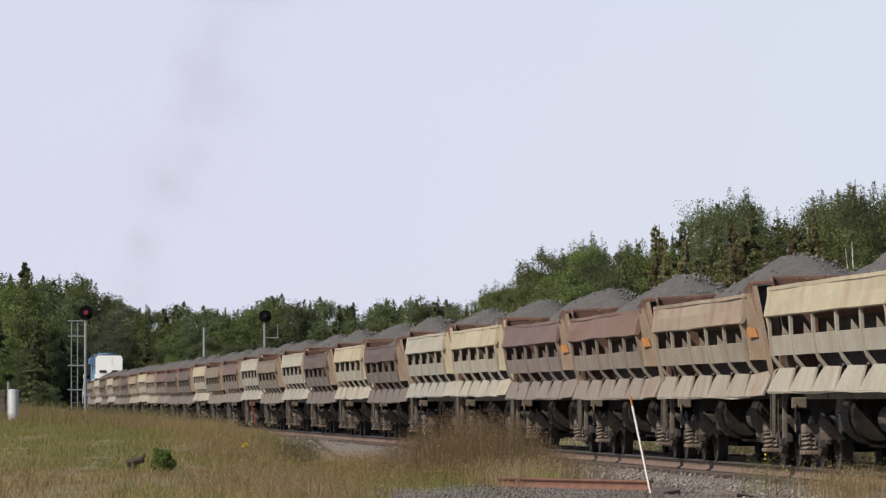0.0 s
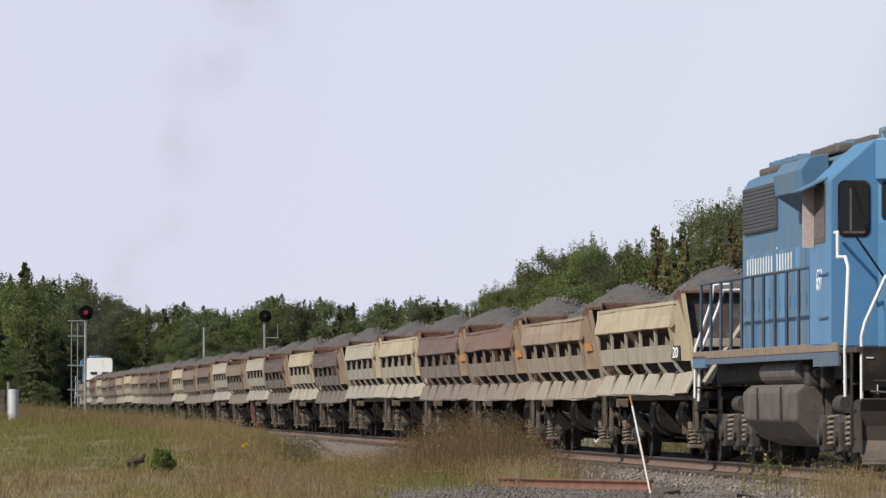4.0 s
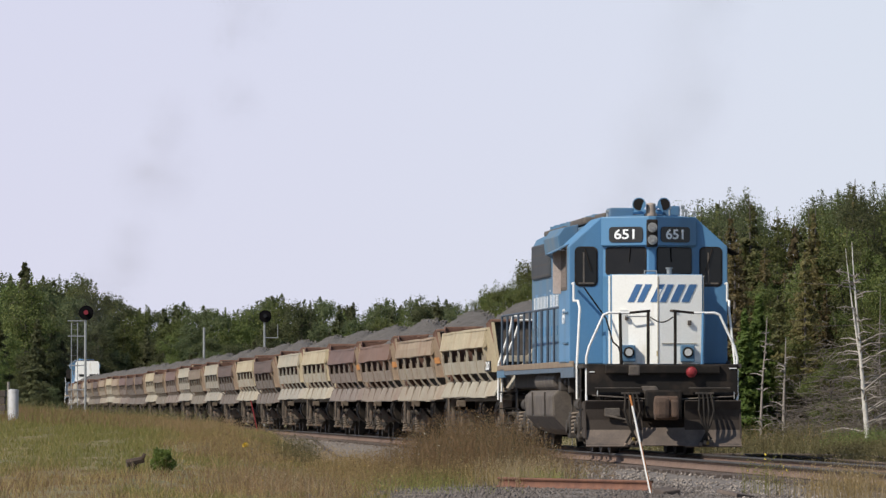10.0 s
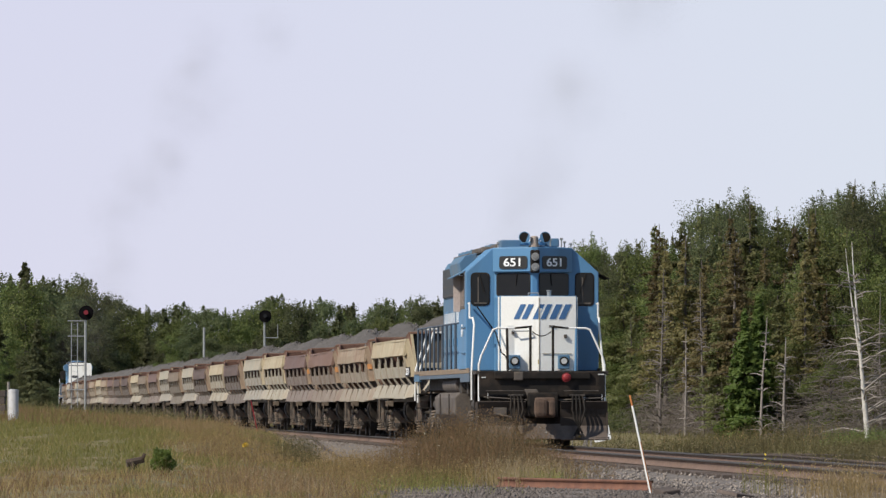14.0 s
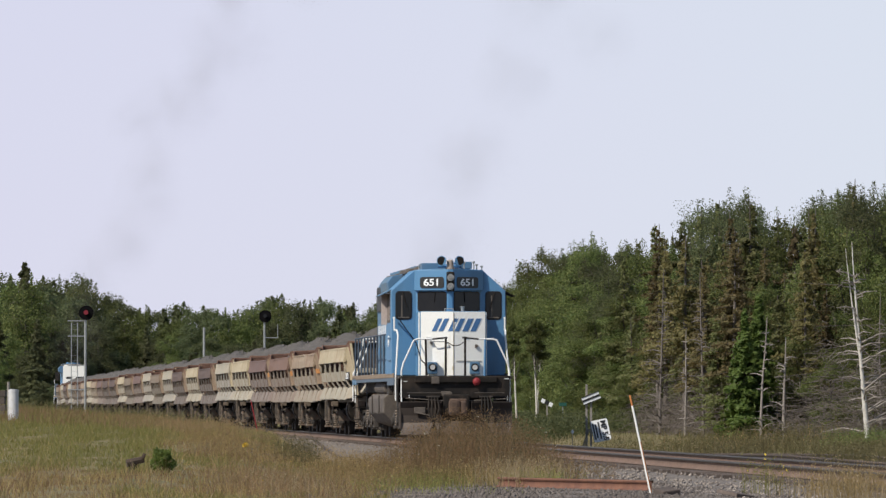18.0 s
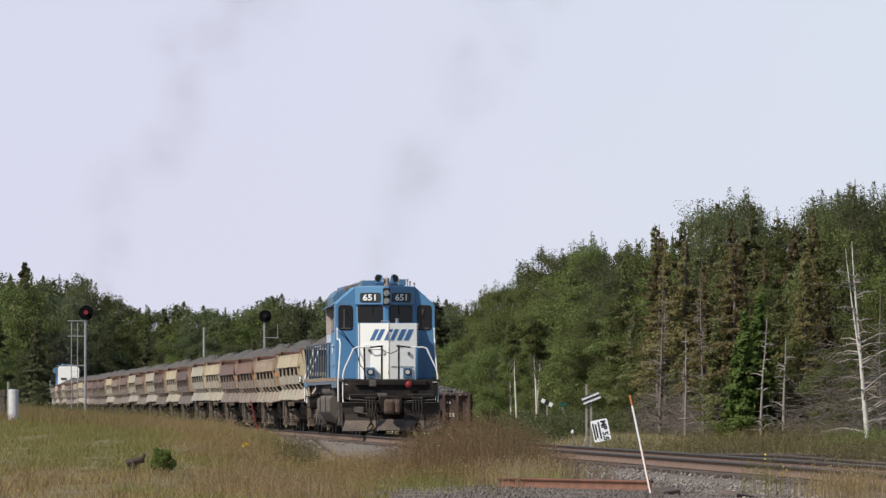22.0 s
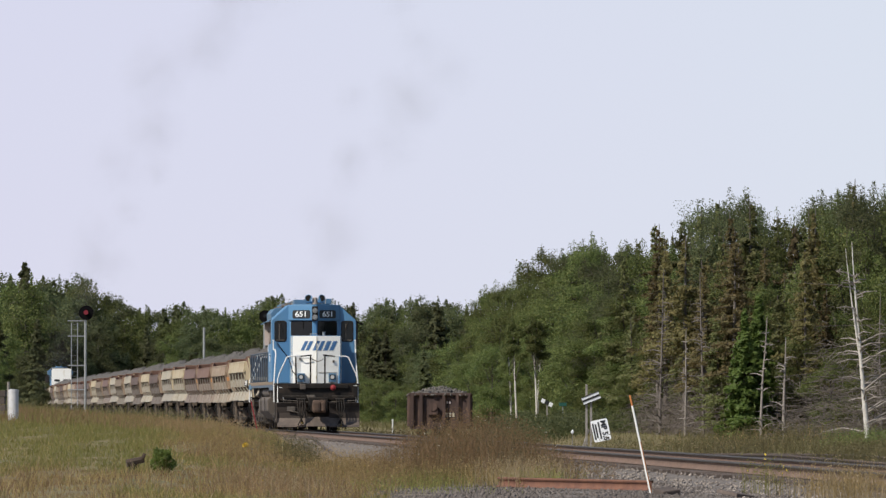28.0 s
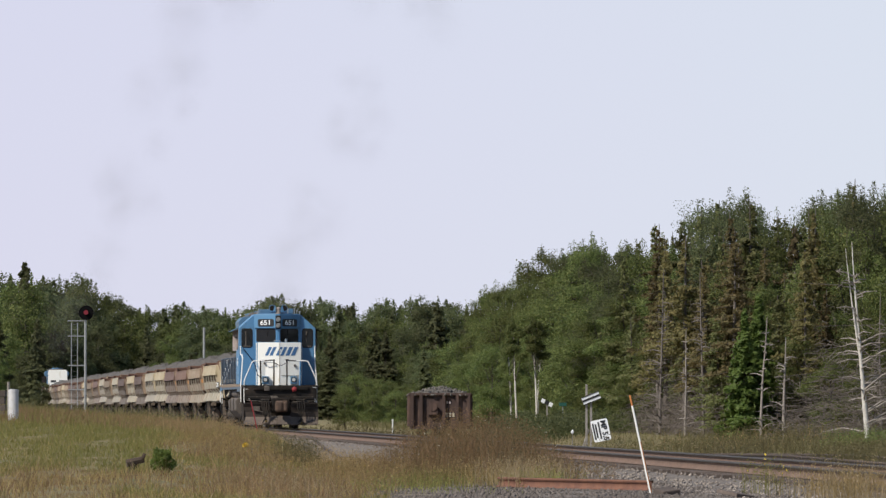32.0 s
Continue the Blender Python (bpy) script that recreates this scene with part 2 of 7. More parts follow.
CEDAR = leaf_mat("cedar_sprays", (0.07, 0.112, 0.024), (0.13, 0.175, 0.045), 0.45)
GRASS = leaf_mat("dry_green_grass", (0.255, 0.195, 0.07), (0.43, 0.32, 0.145), 0.5)
# Darker olive that carries the shade at the wood's edge in its colour.
GRASS_SHADY = leaf_mat("shaded_olive_grass", (0.10, 0.095, 0.04), (0.17, 0.145, 0.065), 0.35)
GRASS_G = leaf_mat("green_grass", (0.17, 0.185, 0.052), (0.305, 0.285, 0.09), 0.5)
STRAW = leaf_mat("straw", (0.36, 0.29, 0.15), (0.52, 0.42, 0.25), 0.45)
WEED = leaf_mat("brown_weeds", (0.25, 0.175, 0.085), (0.39, 0.265, 0.14), 0.5)
FLUFF = leaf_mat("orange_brown_weed_fluff", (0.18, 0.12, 0.055), (0.30, 0.20, 0.095), 0.5)
YELLOW = leaf_mat("yellow_flowers", (0.6, 0.42, 0.04), (0.7, 0.5, 0.06), 0.2)
BUSH = leaf_mat("bush_leaves", (0.13, 0.20, 0.05), (0.22, 0.30, 0.085), 0.55)
PALE = leaf_mat("pale_seed_heads", (0.5, 0.47, 0.36), (0.62, 0.58, 0.46), 0.3)


# ---------------------------------------------------------------- mesh tools
class Mesh:
    """Collects shaped pieces of one part in a bmesh."""

    def __init__(self):
        self.bm = bmesh.new()

    def box(self, c, s, rot=(0, 0, 0), bev=0.0, taper=None):
        m = pose(*c, *rot) @ Matrix.Diagonal((*s, 1))
        vs = bmesh.ops.create_cube(self.bm, size=1.0)["verts"]
        if taper:
            for v in vs:
                if v.co.z > 0:
                    v.co.x *= taper[0]
                    v.co.y *= taper[1]
        bmesh.ops.transform(self.bm, matrix=m, verts=vs)
        if bev:
            es = list({e for v in vs for e in v.link_edges})
            bmesh.ops.bevel(self.bm, geom=es, offset=bev, segments=2, affect="EDGES", profile=0.6)
        return self

    def rod(self, a, b, r, seg=8, r2=None):
        a, b = Vector(a), Vector(b)
        d = b - a
        m = Matrix.Translation((a + b) / 2) @ d.to_track_quat("Z", "Y").to_matrix().to_4x4()
        bmesh.ops.create_cone(self.bm, cap_ends=True, segments=seg, radius1=r, radius2=r if r2 is None else r2, depth=d.length, matrix=m)
        return self

    def tube(self, pts, r, seg=8):
        for a, b in zip(pts, pts[1:]):
            self.rod(a, b, r, seg)
        for p in pts[1:-1]:
            bmesh.ops.create_icosphere(self.bm, subdivisions=1, radius=r * 1.02, matrix=Matrix.Translation(p))
        return self

    def ball(self, c, s, sub=2):
        bmesh.ops.create_icosphere(self.bm, subdivisions=sub, radius=1.0, matrix=Matrix.Translation(c) @ Matrix.Diagonal((*s, 1)))
        return self

    def prism(self, prof, lo, hi, axis="y", bev=0.0):
        """Profile in (x, z) drawn out along y, or (y, z) along x, or (x, y) along z."""
        def p3(p, q):
            return {"y": (p[0], q, p[1]), "x": (q, p[0], p[1]), "z": (p[0], p[1], q)}[axis]
        a = [self.bm.verts.new(p3(p, lo)) for p in prof]
        b = [self.bm.verts.new(p3(p, hi)) for p in prof]
        fs = [self.bm.faces.new(a), self.bm.faces.new(b[::-1])]
        k = len(prof)
        for i in range(k):
            fs.append(self.bm.faces.new((a[i], b[i], b[(i + 1) % k], a[(i + 1) % k])))
        bmesh.ops.recalc_face_normals(self.bm, faces=fs)
        if bev:
            bmesh.ops.bevel(self.bm, geom=list({e for f in fs for e in f.edges}), offset=bev, segments=2, affect="EDGES", profile=0.6)
        return self

    def dented(self, prof, lo, hi, n, amp, seed):
        """A profile in (x, z) drawn out along y in n steps, knocked about by noise."""
        rows, k = [], len(prof)
        for i in range(n + 1):
            y = lo + (hi - lo) * i / n
            d = [noise.noise(Vector((y * 0.55, j * 0.8, seed))) for j in range(k)]
            e = noise.noise(Vector((y * 0.35, 9.0, seed)))
            rows.append([self.bm.verts.new((x + amp * d[j], y, z + amp * 0.9 * e)) for j, (x, z) in enumerate(prof)])
        fs = [self.bm.faces.new(rows[0]), self.bm.faces.new(rows[-1][::-1])]
        for a, b in zip(rows, rows[1:]):
            for j in range(k):
                fs.append(self.bm.faces.new((a[j], b[j], b[(j + 1) % k], a[(j + 1) % k])))
        bmesh.ops.recalc_face_normals(self.bm, faces=fs)
        return self

    def quad(self, pts, thick):
        """A plate through four points, thickened along its normal."""
        p = [Vector(q) for q in pts]
        n = (p[1] - p[0]).cross(p[-1] - p[0]).normalized() * thick / 2
        a = [self.bm.verts.new(q + n) for q in p]
        b = [self.bm.verts.new(q - n) for q in p]
        fs = [self.bm.faces.new(a), self.bm.faces.new(b[::-1])]
        k = len(p)
        for i in range(k):
            fs.append(self.bm.faces.new((a[i], b[i], b[(i + 1) % k], a[(i + 1) % k])))
        bmesh.ops.recalc_face_normals(self.bm, faces=fs)
        return self


def part(name, mesh, material, parent=None, label="", smooth=False):
    """Links a mesh as one object under a thing or part."""
    me = bpy.data.meshes.new(name)
    mesh.bm.to_mesh(me)
    mesh.bm.free()
    me.materials.append(material)
    if smooth:
        me.polygons.foreach_set("use_smooth", [True] * len(me.polygons))
    ob = new(name, me)
    if parent:
        ob.parent = parent
    if label:
        tagged(ob, label)
    return ob


def raw(name, verts, faces, material, parent=None, label="", kind="", smooth=False):
    """An object from arrays: verts (n, 3) and faces (m, k)."""
    me = bpy.data.meshes.new(name)
    v, f = np.asarray(verts, np.float32), np.asarray(faces, np.int32)
    k = f.shape[1]
    me.vertices.add(len(v))
    me.vertices.foreach_set("co", v.ravel())
    me.loops.add(f.size)
    me.loops.foreach_set("vertex_index", f.ravel())
    me.polygons.add(len(f))
    me.polygons.foreach_set("loop_start", np.arange(0, f.size, k, dtype=np.int32))
    if smooth:
        me.polygons.foreach_set("use_smooth", np.ones(len(f), bool))
    me.update(calc_edges=True)
    me.materials.append(material)
    ob = new(name, me)
    if parent:
        ob.parent = parent
    if label:
        tagged(ob, label)
    if kind:
        tagged(ob, kind=kind)
    return ob


def thing(name, label, category, group="", kind="", m=None):
    ob = new(name)
    tagged(ob, label, category, group, kind)
    if m is not None:
        ob.matrix_basis = m
    return ob


def writing(text, size, material, parent, m, bold=0.0, name="lettering"):
    cu = bpy.data.curves.new(name, "FONT")
    cu.body, cu.size, cu.align_x, cu.align_y = text, size, "CENTER", "CENTER"
    cu.extrude, cu.offset = 0.004, bold
    cu.materials.append(material)
    ob = new(name, cu)
    ob.parent = parent
    ob.matrix_basis = m
    return ob


# ---------------------------------------------------------------- the line of the track
_S = np.arange(-120.0, 1000.0, 1.0)
_H = -0.073618 - 3.268e-05 * _S + 1.9586e-08 * _S ** 2 + 5.067e-11 * _S ** 3
_TX = np.cumsum(np.sin(_H)) - np.cumsum(np.sin(_H))[120] + 8.990
_TY = np.cumsum(np.cos(_H)) - np.cumsum(np.cos(_H))[120] + 62.031


def on_track(s, lat=0.0):
    x, y, h = np.interp(s, _S, _TX), np.interp(s, _S, _TY), np.interp(s, _S, _H)
    return x + np.cos(h) * lat, y - np.sin(h) * lat, h


def track_x(y):
    return np.interp(y, _TY, _TX)


SIDING_Z = -1.1


def siding_x(y):
    return track_x(y) + 5.0 + 0.0315 * (np.maximum(y, 60) - 150)


def sstep(a, b, v):
    t = np.clip((v - a) / (b - a), 0, 1)
    return t * t * (3 - 2 * t)


def ground_z(x, y):
    """Height of the ground: ballast bed, gravel apron, grassy bank, ditch, siding bed."""
    x, y = np.asarray(x, float), np.asarray(y, float)
    u = x - track_x(y)
    base = -0.28 - 0.45 * sstep(118, 170, y) * sstep(0.5, -1.5, x - 1.0) * sstep(-14, -6, u)
    base = base - 0.35 * sstep(4, 9, u) * sstep(150, 240, y) * sstep(16, 11, u)
    bank = sstep(-1.8, -4.6, x) * np.interp(y, [0, 80, 100, 130, 160, 185, 215, 300, 380, 420, 700], [-0.9, 0.06, 0.26, 0.60, 0.92, 1.10, 1.05, 0.80, 0.62, 0.4, 0.2]) * sstep(-3.0, -6.2, u)
    z = base + bank
    near = np.interp(y, [0, 30, 70, 5000], [-0.6, -0.35, 0, 0])
    z = z + near * sstep(4, 2, np.abs(u) - 2)
    bed = np.interp(np.abs(u), [0, 1.55, 3.6], [-0.20, -0.24, -1.4])
    z = np.maximum(z, bed)
    v = x - siding_x(y)
    sz = np.interp(y, [140, 170, 250, 330], [-0.10, -0.3, -0.9, SIDING_Z])
    z = np.where(np.abs(v) < 3.2, z * sstep(1.6, 3.2, np.abs(v)) + (sz - 0.22) * (1 - sstep(1.6, 3.2, np.abs(v))), z)
    z = np.where(np.abs(u) < 2.0, np.maximum(z, bed), z)
    return z


def px_place(px, d):
    """World x of a line of sight at depth d, by its offset from the lens axis."""
    return (px - 784) / 11683.0 * d


def ground_sheet():
    xs = np.unique(np.concatenate([np.linspace(-2500, -60, 26), np.linspace(-60, -12, 60), np.linspace(-12, 22, 150), np.linspace(22, 80, 40), np.linspace(80, 2500, 26)]))
    ys = np.unique(np.concatenate([np.linspace(-2000, 0, 16), np.linspace(0, 60, 30), np.linspace(60, 260, 260), np.linspace(260, 520, 130), np.linspace(520, 1000, 60), np.linspace(1000, 4500, 20)]))
    X, Y = np.meshgrid(xs, ys)
    Z = ground_z(X, Y)
    Z = Z + 0.025 * np.sin(X * 2.1 + 0.7 * Y) * np.sin(Y * 0.9 - X) * (np.abs(X - track_x(Y)) > 2.6)
    n, k = X.shape
    i = (np.arange(n - 1)[:, None] * k + np.arange(k - 1)[None, :]).ravel()
    faces = np.stack([i, i + 1, i + k + 1, i + k], 1)
    ob = raw("ground", np.stack([X, Y, Z], -1).reshape(-1, 3), faces, ground_mat(), kind="structure", smooth=True)
    tagged(ob, "dry grassy ground with grey gravel beside the railway", "ground")


def ground_mat():
    m = mat("ground_soil", (0.17, 0.135, 0.06), (0.22, 0.17, 0.08), 0.95, scale=0.35, fine=3.0, bump=0.4, bump_d=0.08, stain=(0.10, 0.12, 0.045), stain_amt=0.5)
    n, l = m.node_tree.nodes, m.node_tree.links
    b = n["Principled BSDF"]
    old = b.inputs["Base Color"].links[0].from_socket
    tc = n.new("ShaderNodeTexCoord")
    sx = n.new("ShaderNodeSeparateXYZ")
    l.new(tc.outputs["Object"], sx.inputs[0])
    # offset from the track's line, with a wandering edge
    ma = n.new("ShaderNodeMath")
    ma.operation = "MULTIPLY_ADD"
    l.new(sx.outputs["Y"], ma.inputs[0])
    ma.inputs[1].default_value, ma.inputs[2].default_value = 0.0765, -13.74
    ad = n.new("ShaderNodeMath")
    l.new(ma.outputs[0], ad.inputs[0])
    l.new(sx.outputs["X"], ad.inputs[1])
    nz = n.new("ShaderNodeTexNoise")
    nz.inputs["Scale"].default_value, nz.inputs["Detail"].default_value = 0.5, 5
    l.new(tc.outputs["Object"], nz.inputs["Vector"])
    a2 = n.new("ShaderNodeMath")
    a2.operation = "MULTIPLY_ADD"
    l.new(nz.outputs["Fac"], a2.inputs[0])
    a2.inputs[1].default_value = 3.0
    l.new(ad.outputs[0], a2.inputs[2])
    lo = n.new("ShaderNodeMapRange")
    lo.inputs["From Min"].default_value, lo.inputs["From Max"].default_value = -6.3, -5.0
    l.new(a2.outputs[0], lo.inputs["Value"])
    hi = n.new("ShaderNodeMapRange")
    hi.inputs["From Min"].default_value, hi.inputs["From Max"].default_value = 5.6, 4.2
    l.new(a2.outputs[0], hi.inputs["Value"])
    mu = n.new("ShaderNodeMath")
    mu.operation = "MULTIPLY"
    l.new(lo.outputs[0], mu.inputs[0])
    l.new(hi.outputs[0], mu.inputs[1])
    vo = n.new("ShaderNodeTexNoise")
    vo.inputs["Scale"].default_value, vo.inputs["Detail"].default_value = 9.0, 6
    l.new(tc.outputs["Object"], vo.inputs["Vector"])
    cr = n.new("ShaderNodeValToRGB")
    cr.color_ramp.elements[0].position, cr.color_ramp.elements[1].position = 0.3, 0.72
    cr.color_ramp.elements[0].color, cr.color_ramp.elements[1].color = (0.075, 0.062, 0.054, 1), (0.22, 0.19, 0.165, 1)
    l.new(vo.outputs["Fac"], cr.inputs[0])
    x = n.new("ShaderNodeMix")
    x.data_type = "RGBA"
    l.new(mu.outputs[0], x.inputs[0])
    l.new(old, x.inputs[6])
    l.new(cr.outputs[0], x.inputs[7])
    l.new(x.outputs[2], b.inputs["Base Color"])
    return m


ground_sheet()


# ---------------------------------------------------------------- track
def swept(prof, line, closed=True):
    """A closed (lateral, z) profile swept along rows of (x, y, heading, z)."""
    vs, fs, k = [], [], len(prof)
    for x, y, h, z in line:
        for a, b in prof:
            vs.append((x + math.cos(h) * a, y - math.sin(h) * a, z + b))
    for i in range(len(line) - 1):
        for j in range(k):
            fs.append((i * k + j, i * k + (j + 1) % k, (i + 1) * k + (j + 1) % k, (i + 1) * k + j))
    return vs, fs


RAIL_PROF = [(-0.036, 0.0), (0.036, 0.0), (0.036, -0.035), (0.009, -0.05), (0.009, -0.13), (0.065, -0.155), (0.065, -0.17), (-0.065, -0.17), (-0.065, -0.155), (-0.009, -0.13), (-0.009, -0.05), (-0.036, -0.035)]
HEAD_PROF = [(-0.034, 0.004), (0.034, 0.004), (0.040, -0.004), (0.040, -0.036), (-0.040, -0.036), (-0.040, -0.004)]


def tracks():
    tie = Mesh().box((0, 0, -0.26), (2.6, 0.22, 0.18), bev=0.012)
    line = [(*on_track(s), 0.0) for s in range(-80, 760, 8)]
    line = [(a, b, h, 0.0) for a, b, h, _ in line]
    main = thing("railway_track", "main line track, worn steel rails on weathered wooden ties", "track", kind="structure")
    for lat in (-0.755, 0.755):
        ln = [(x + math.cos(h) * lat, y - math.sin(h) * lat, h, z) for x, y, h, z in line]
        raw("rail", *swept(RAIL_PROF, ln), RAIL_RUST, main)
        raw("rail_head", *swept(HEAD_PROF, ln), STEEL, main, "dark worn steel rail head")
    first = part("tie", tie, TIE, main)
    rnd = random.Random(4)
    s, k = 14.0, 0
    rest_v, rest_f = [], []
    while s < 420:
        x, y, h = on_track(s, rnd.uniform(-0.06, 0.06))
        if s < 150:
            o = first if k == 0 else first.copy()
            if k:
                scene.collection.objects.link(o)
            o.matrix_basis = pose(x, y, rnd.uniform(-0.012, 0.0), 0, 0, -math.degrees(h) + rnd.uniform(-1, 1))
            k += 1
        else:
            n = len(rest_v)
            for dz in (-0.35, -0.172):
                for a, b in ((-1.3, -0.11), (1.3, -0.11), (1.3, 0.11), (-1.3, 0.11)):
                    rest_v.append((x + a + 0.07 * b, y + b + 0.07 * a, dz))
            rest_f += [(n, n + 1, n + 5, n + 4), (n + 1, n + 2, n + 6, n + 5), (n + 2, n + 3, n + 7, n + 6), (n + 3, n, n + 4, n + 7), (n + 4, n + 5, n + 6, n + 7)]
        s += 0.53
    raw("tie_row", rest_v, rest_f, TIE, main, kind="stuff")
    # the siding beyond, lower and partly overgrown
    side = thing("siding_track", "rusty siding track half sunk in weeds", "track", kind="structure")
    sl = []
    for y in range(90, 420, 6):
        sl.append((float(siding_x(y)), y, -0.045, float(np.interp(y, [140, 170, 250, 330], [-0.10, -0.3, -0.9, SIDING_Z]))))
    for lat in (-0.755, 0.755):
        raw("rail", *swept(RAIL_PROF, [(x + lat, y, h, z) for x, y, h, z in sl]), SIDING_RAIL, side)
    one = part("tie", Mesh().box((0, 0, -0.26), (2.5, 0.22, 0.18), bev=0.012), TIE, side)
    y, k = 120.0, 0
    while y < 200:
        o = one if k == 0 else one.copy()
        if k:
            scene.collection.objects.link(o)
        o.matrix_basis = pose(float(siding_x(y)), y, float(np.interp(y, [140, 170, 250, 330], [-0.10, -0.3, -0.9, SIDING_Z])) - 0.01, 0, 0, 2.5)
        y, k = y + 0.6, k + 1


tracks()


# ---------------------------------------------------------------- the locomotives
def wheelset(parent, y, r, gauge=0.755, z=None, name="wheelset"):
    w = Mesh()
    for sx in (-1, 1):
        w.rod((sx * (gauge - 0.07), 0, 0), (sx * (gauge + 0.06), 0, 0), r, 24)
        w.rod((sx * (gauge - 0.10), 0, 0), (sx * (gauge - 0.07), 0, 0), r + 0.025, 24)
        w.rod((sx * (gauge + 0.05), 0, 0), (sx * (gauge + 0.11), 0, 0), r * 0.35, 14)
        for k in range(4):
            a = k * math.pi / 2
            w.rod((sx * (gauge + 0.05), math.cos(a) * r * 0.6, math.sin(a) * r * 0.6), (sx * (gauge + 0.068), math.cos(a) * r * 0.6, math.sin(a) * r * 0.6), r * 0.13, 8)
    w.rod((-gauge, 0, 0), (gauge, 0, 0), 0.09, 10)
    ob = part(name, w, WHEEL, parent)
    ob.location = (0, y, r if z is None else z)
    return ob


def rail_tube(parent, pts, r, material, name="handrail", label=""):
    return part(name, Mesh().tube(pts, r, 8), material, parent, label)


def coil_spring(parent, x, y, z0, z1, r, wire, turns, material):
    """One coil wound about an upright axis."""
    vs, fs, k, n = [], [], 6, turns * 10
    for i in range(n + 1):
        a = 2 * math.pi * turns * i / n
        u = np.array([math.cos(a), math.sin(a), 0.0])
        c = np.array([x, y, z0 + (z1 - z0) * i / n]) + u * r
        for j in range(k):
            b = 2 * math.pi * j / k
            vs.append(c + u * wire * math.cos(b) + np.array([0, 0, wire * math.sin(b)]))
    for i in range(n):
        for j in range(k):
            fs.append((i * k + j, i * k + (j + 1) % k, (i + 1) * k + (j + 1) % k, (i + 1) * k + j))
    return raw("spring", vs, fs, material, parent)


def loco_truck(parent, yc, wheels):
    """A three-axle truck: side frames, springs, cylinders; its wheelsets are collected in wheels."""
    for sx in (-1, 1):
        f = Mesh()
        f.prism([(yc - 2.55, 0.62), (yc - 2.3, 0.80), (yc - 1.0, 0.72), (yc, 0.84), (yc + 1.0, 0.72), (yc + 2.3, 0.80), (yc + 2.55, 0.62), (yc + 2.2, 0.50), (yc + 1.0, 0.48), (yc, 0.55), (yc - 1.0, 0.48), (yc - 2.2, 0.50)], sx * 1.06, sx * 1.22, "x", bev=0.02)
        for dy in (-1.7, 0, 1.7):
            f.box((sx * 1.2, yc + dy, 0.5), (0.16, 0.42, 0.44), bev=0.03)
            f.rod((sx * 1.2, yc + dy, 0.5), (sx * 1.33, yc + dy, 0.5), 0.13, 12)
        part("truck_frame", f, UNDER, parent)
        for dy in (-0.95, 0.95):
            coil_spring(parent, sx * 1.17, yc + dy, 0.36, 0.80, 0.11, 0.026, 6, COIL)
        part("brake_cylinder", Mesh().rod((sx * 1.18, yc - 0.45, 0.95), (sx * 1.18, yc + 0.35, 0.95), 0.13, 14).rod((sx * 1.18, yc + 0.35, 0.95), (sx * 1.18, yc + 0.8, 0.9), 0.04, 8), UNDER, parent)
        for dy in (-2.25, -1.15, -0.55, 0.55, 1.15, 2.25):
            part("brake_shoe", Mesh().box((sx * 0.98, yc + dy, 0.42), (0.12, 0.12, 0.42), (12 if dy > 0 else -12, 0, 0), bev=0.02), UNDER, parent)
    for dy in (-1.7, 0, 1.7):
        wheels.append(wheelset(parent, yc + dy, 0.508))


def arch_rect(x0, x1, z0, z1, r=0.10, k=4):
    """Corner-rounded rectangle as (x, z) points."""
    pts = []
    for cx, cz, a0 in ((x1 - r, z1 - r, 0), (x0 + r, z1 - r, 90), (x0 + r, z0 + r, 180), (x1 - r, z0 + r, 270)):
        for i in range(k + 1):
            a = radians(a0 + 90 * i / k)
            pts.append((cx + r * math.cos(a), cz + r * math.sin(a)))
    return pts


def tilt_plate(prof, thick, origin, yaw):
    """A plate from (x, z) points, thickened in y, turned about z and set at origin."""
    m = Mesh().prism(prof, -thick, 0.0, "y")
    bmesh.ops.transform(m.bm, matrix=pose(*origin, 0, 0, yaw), verts=m.bm.verts[:])
    return m


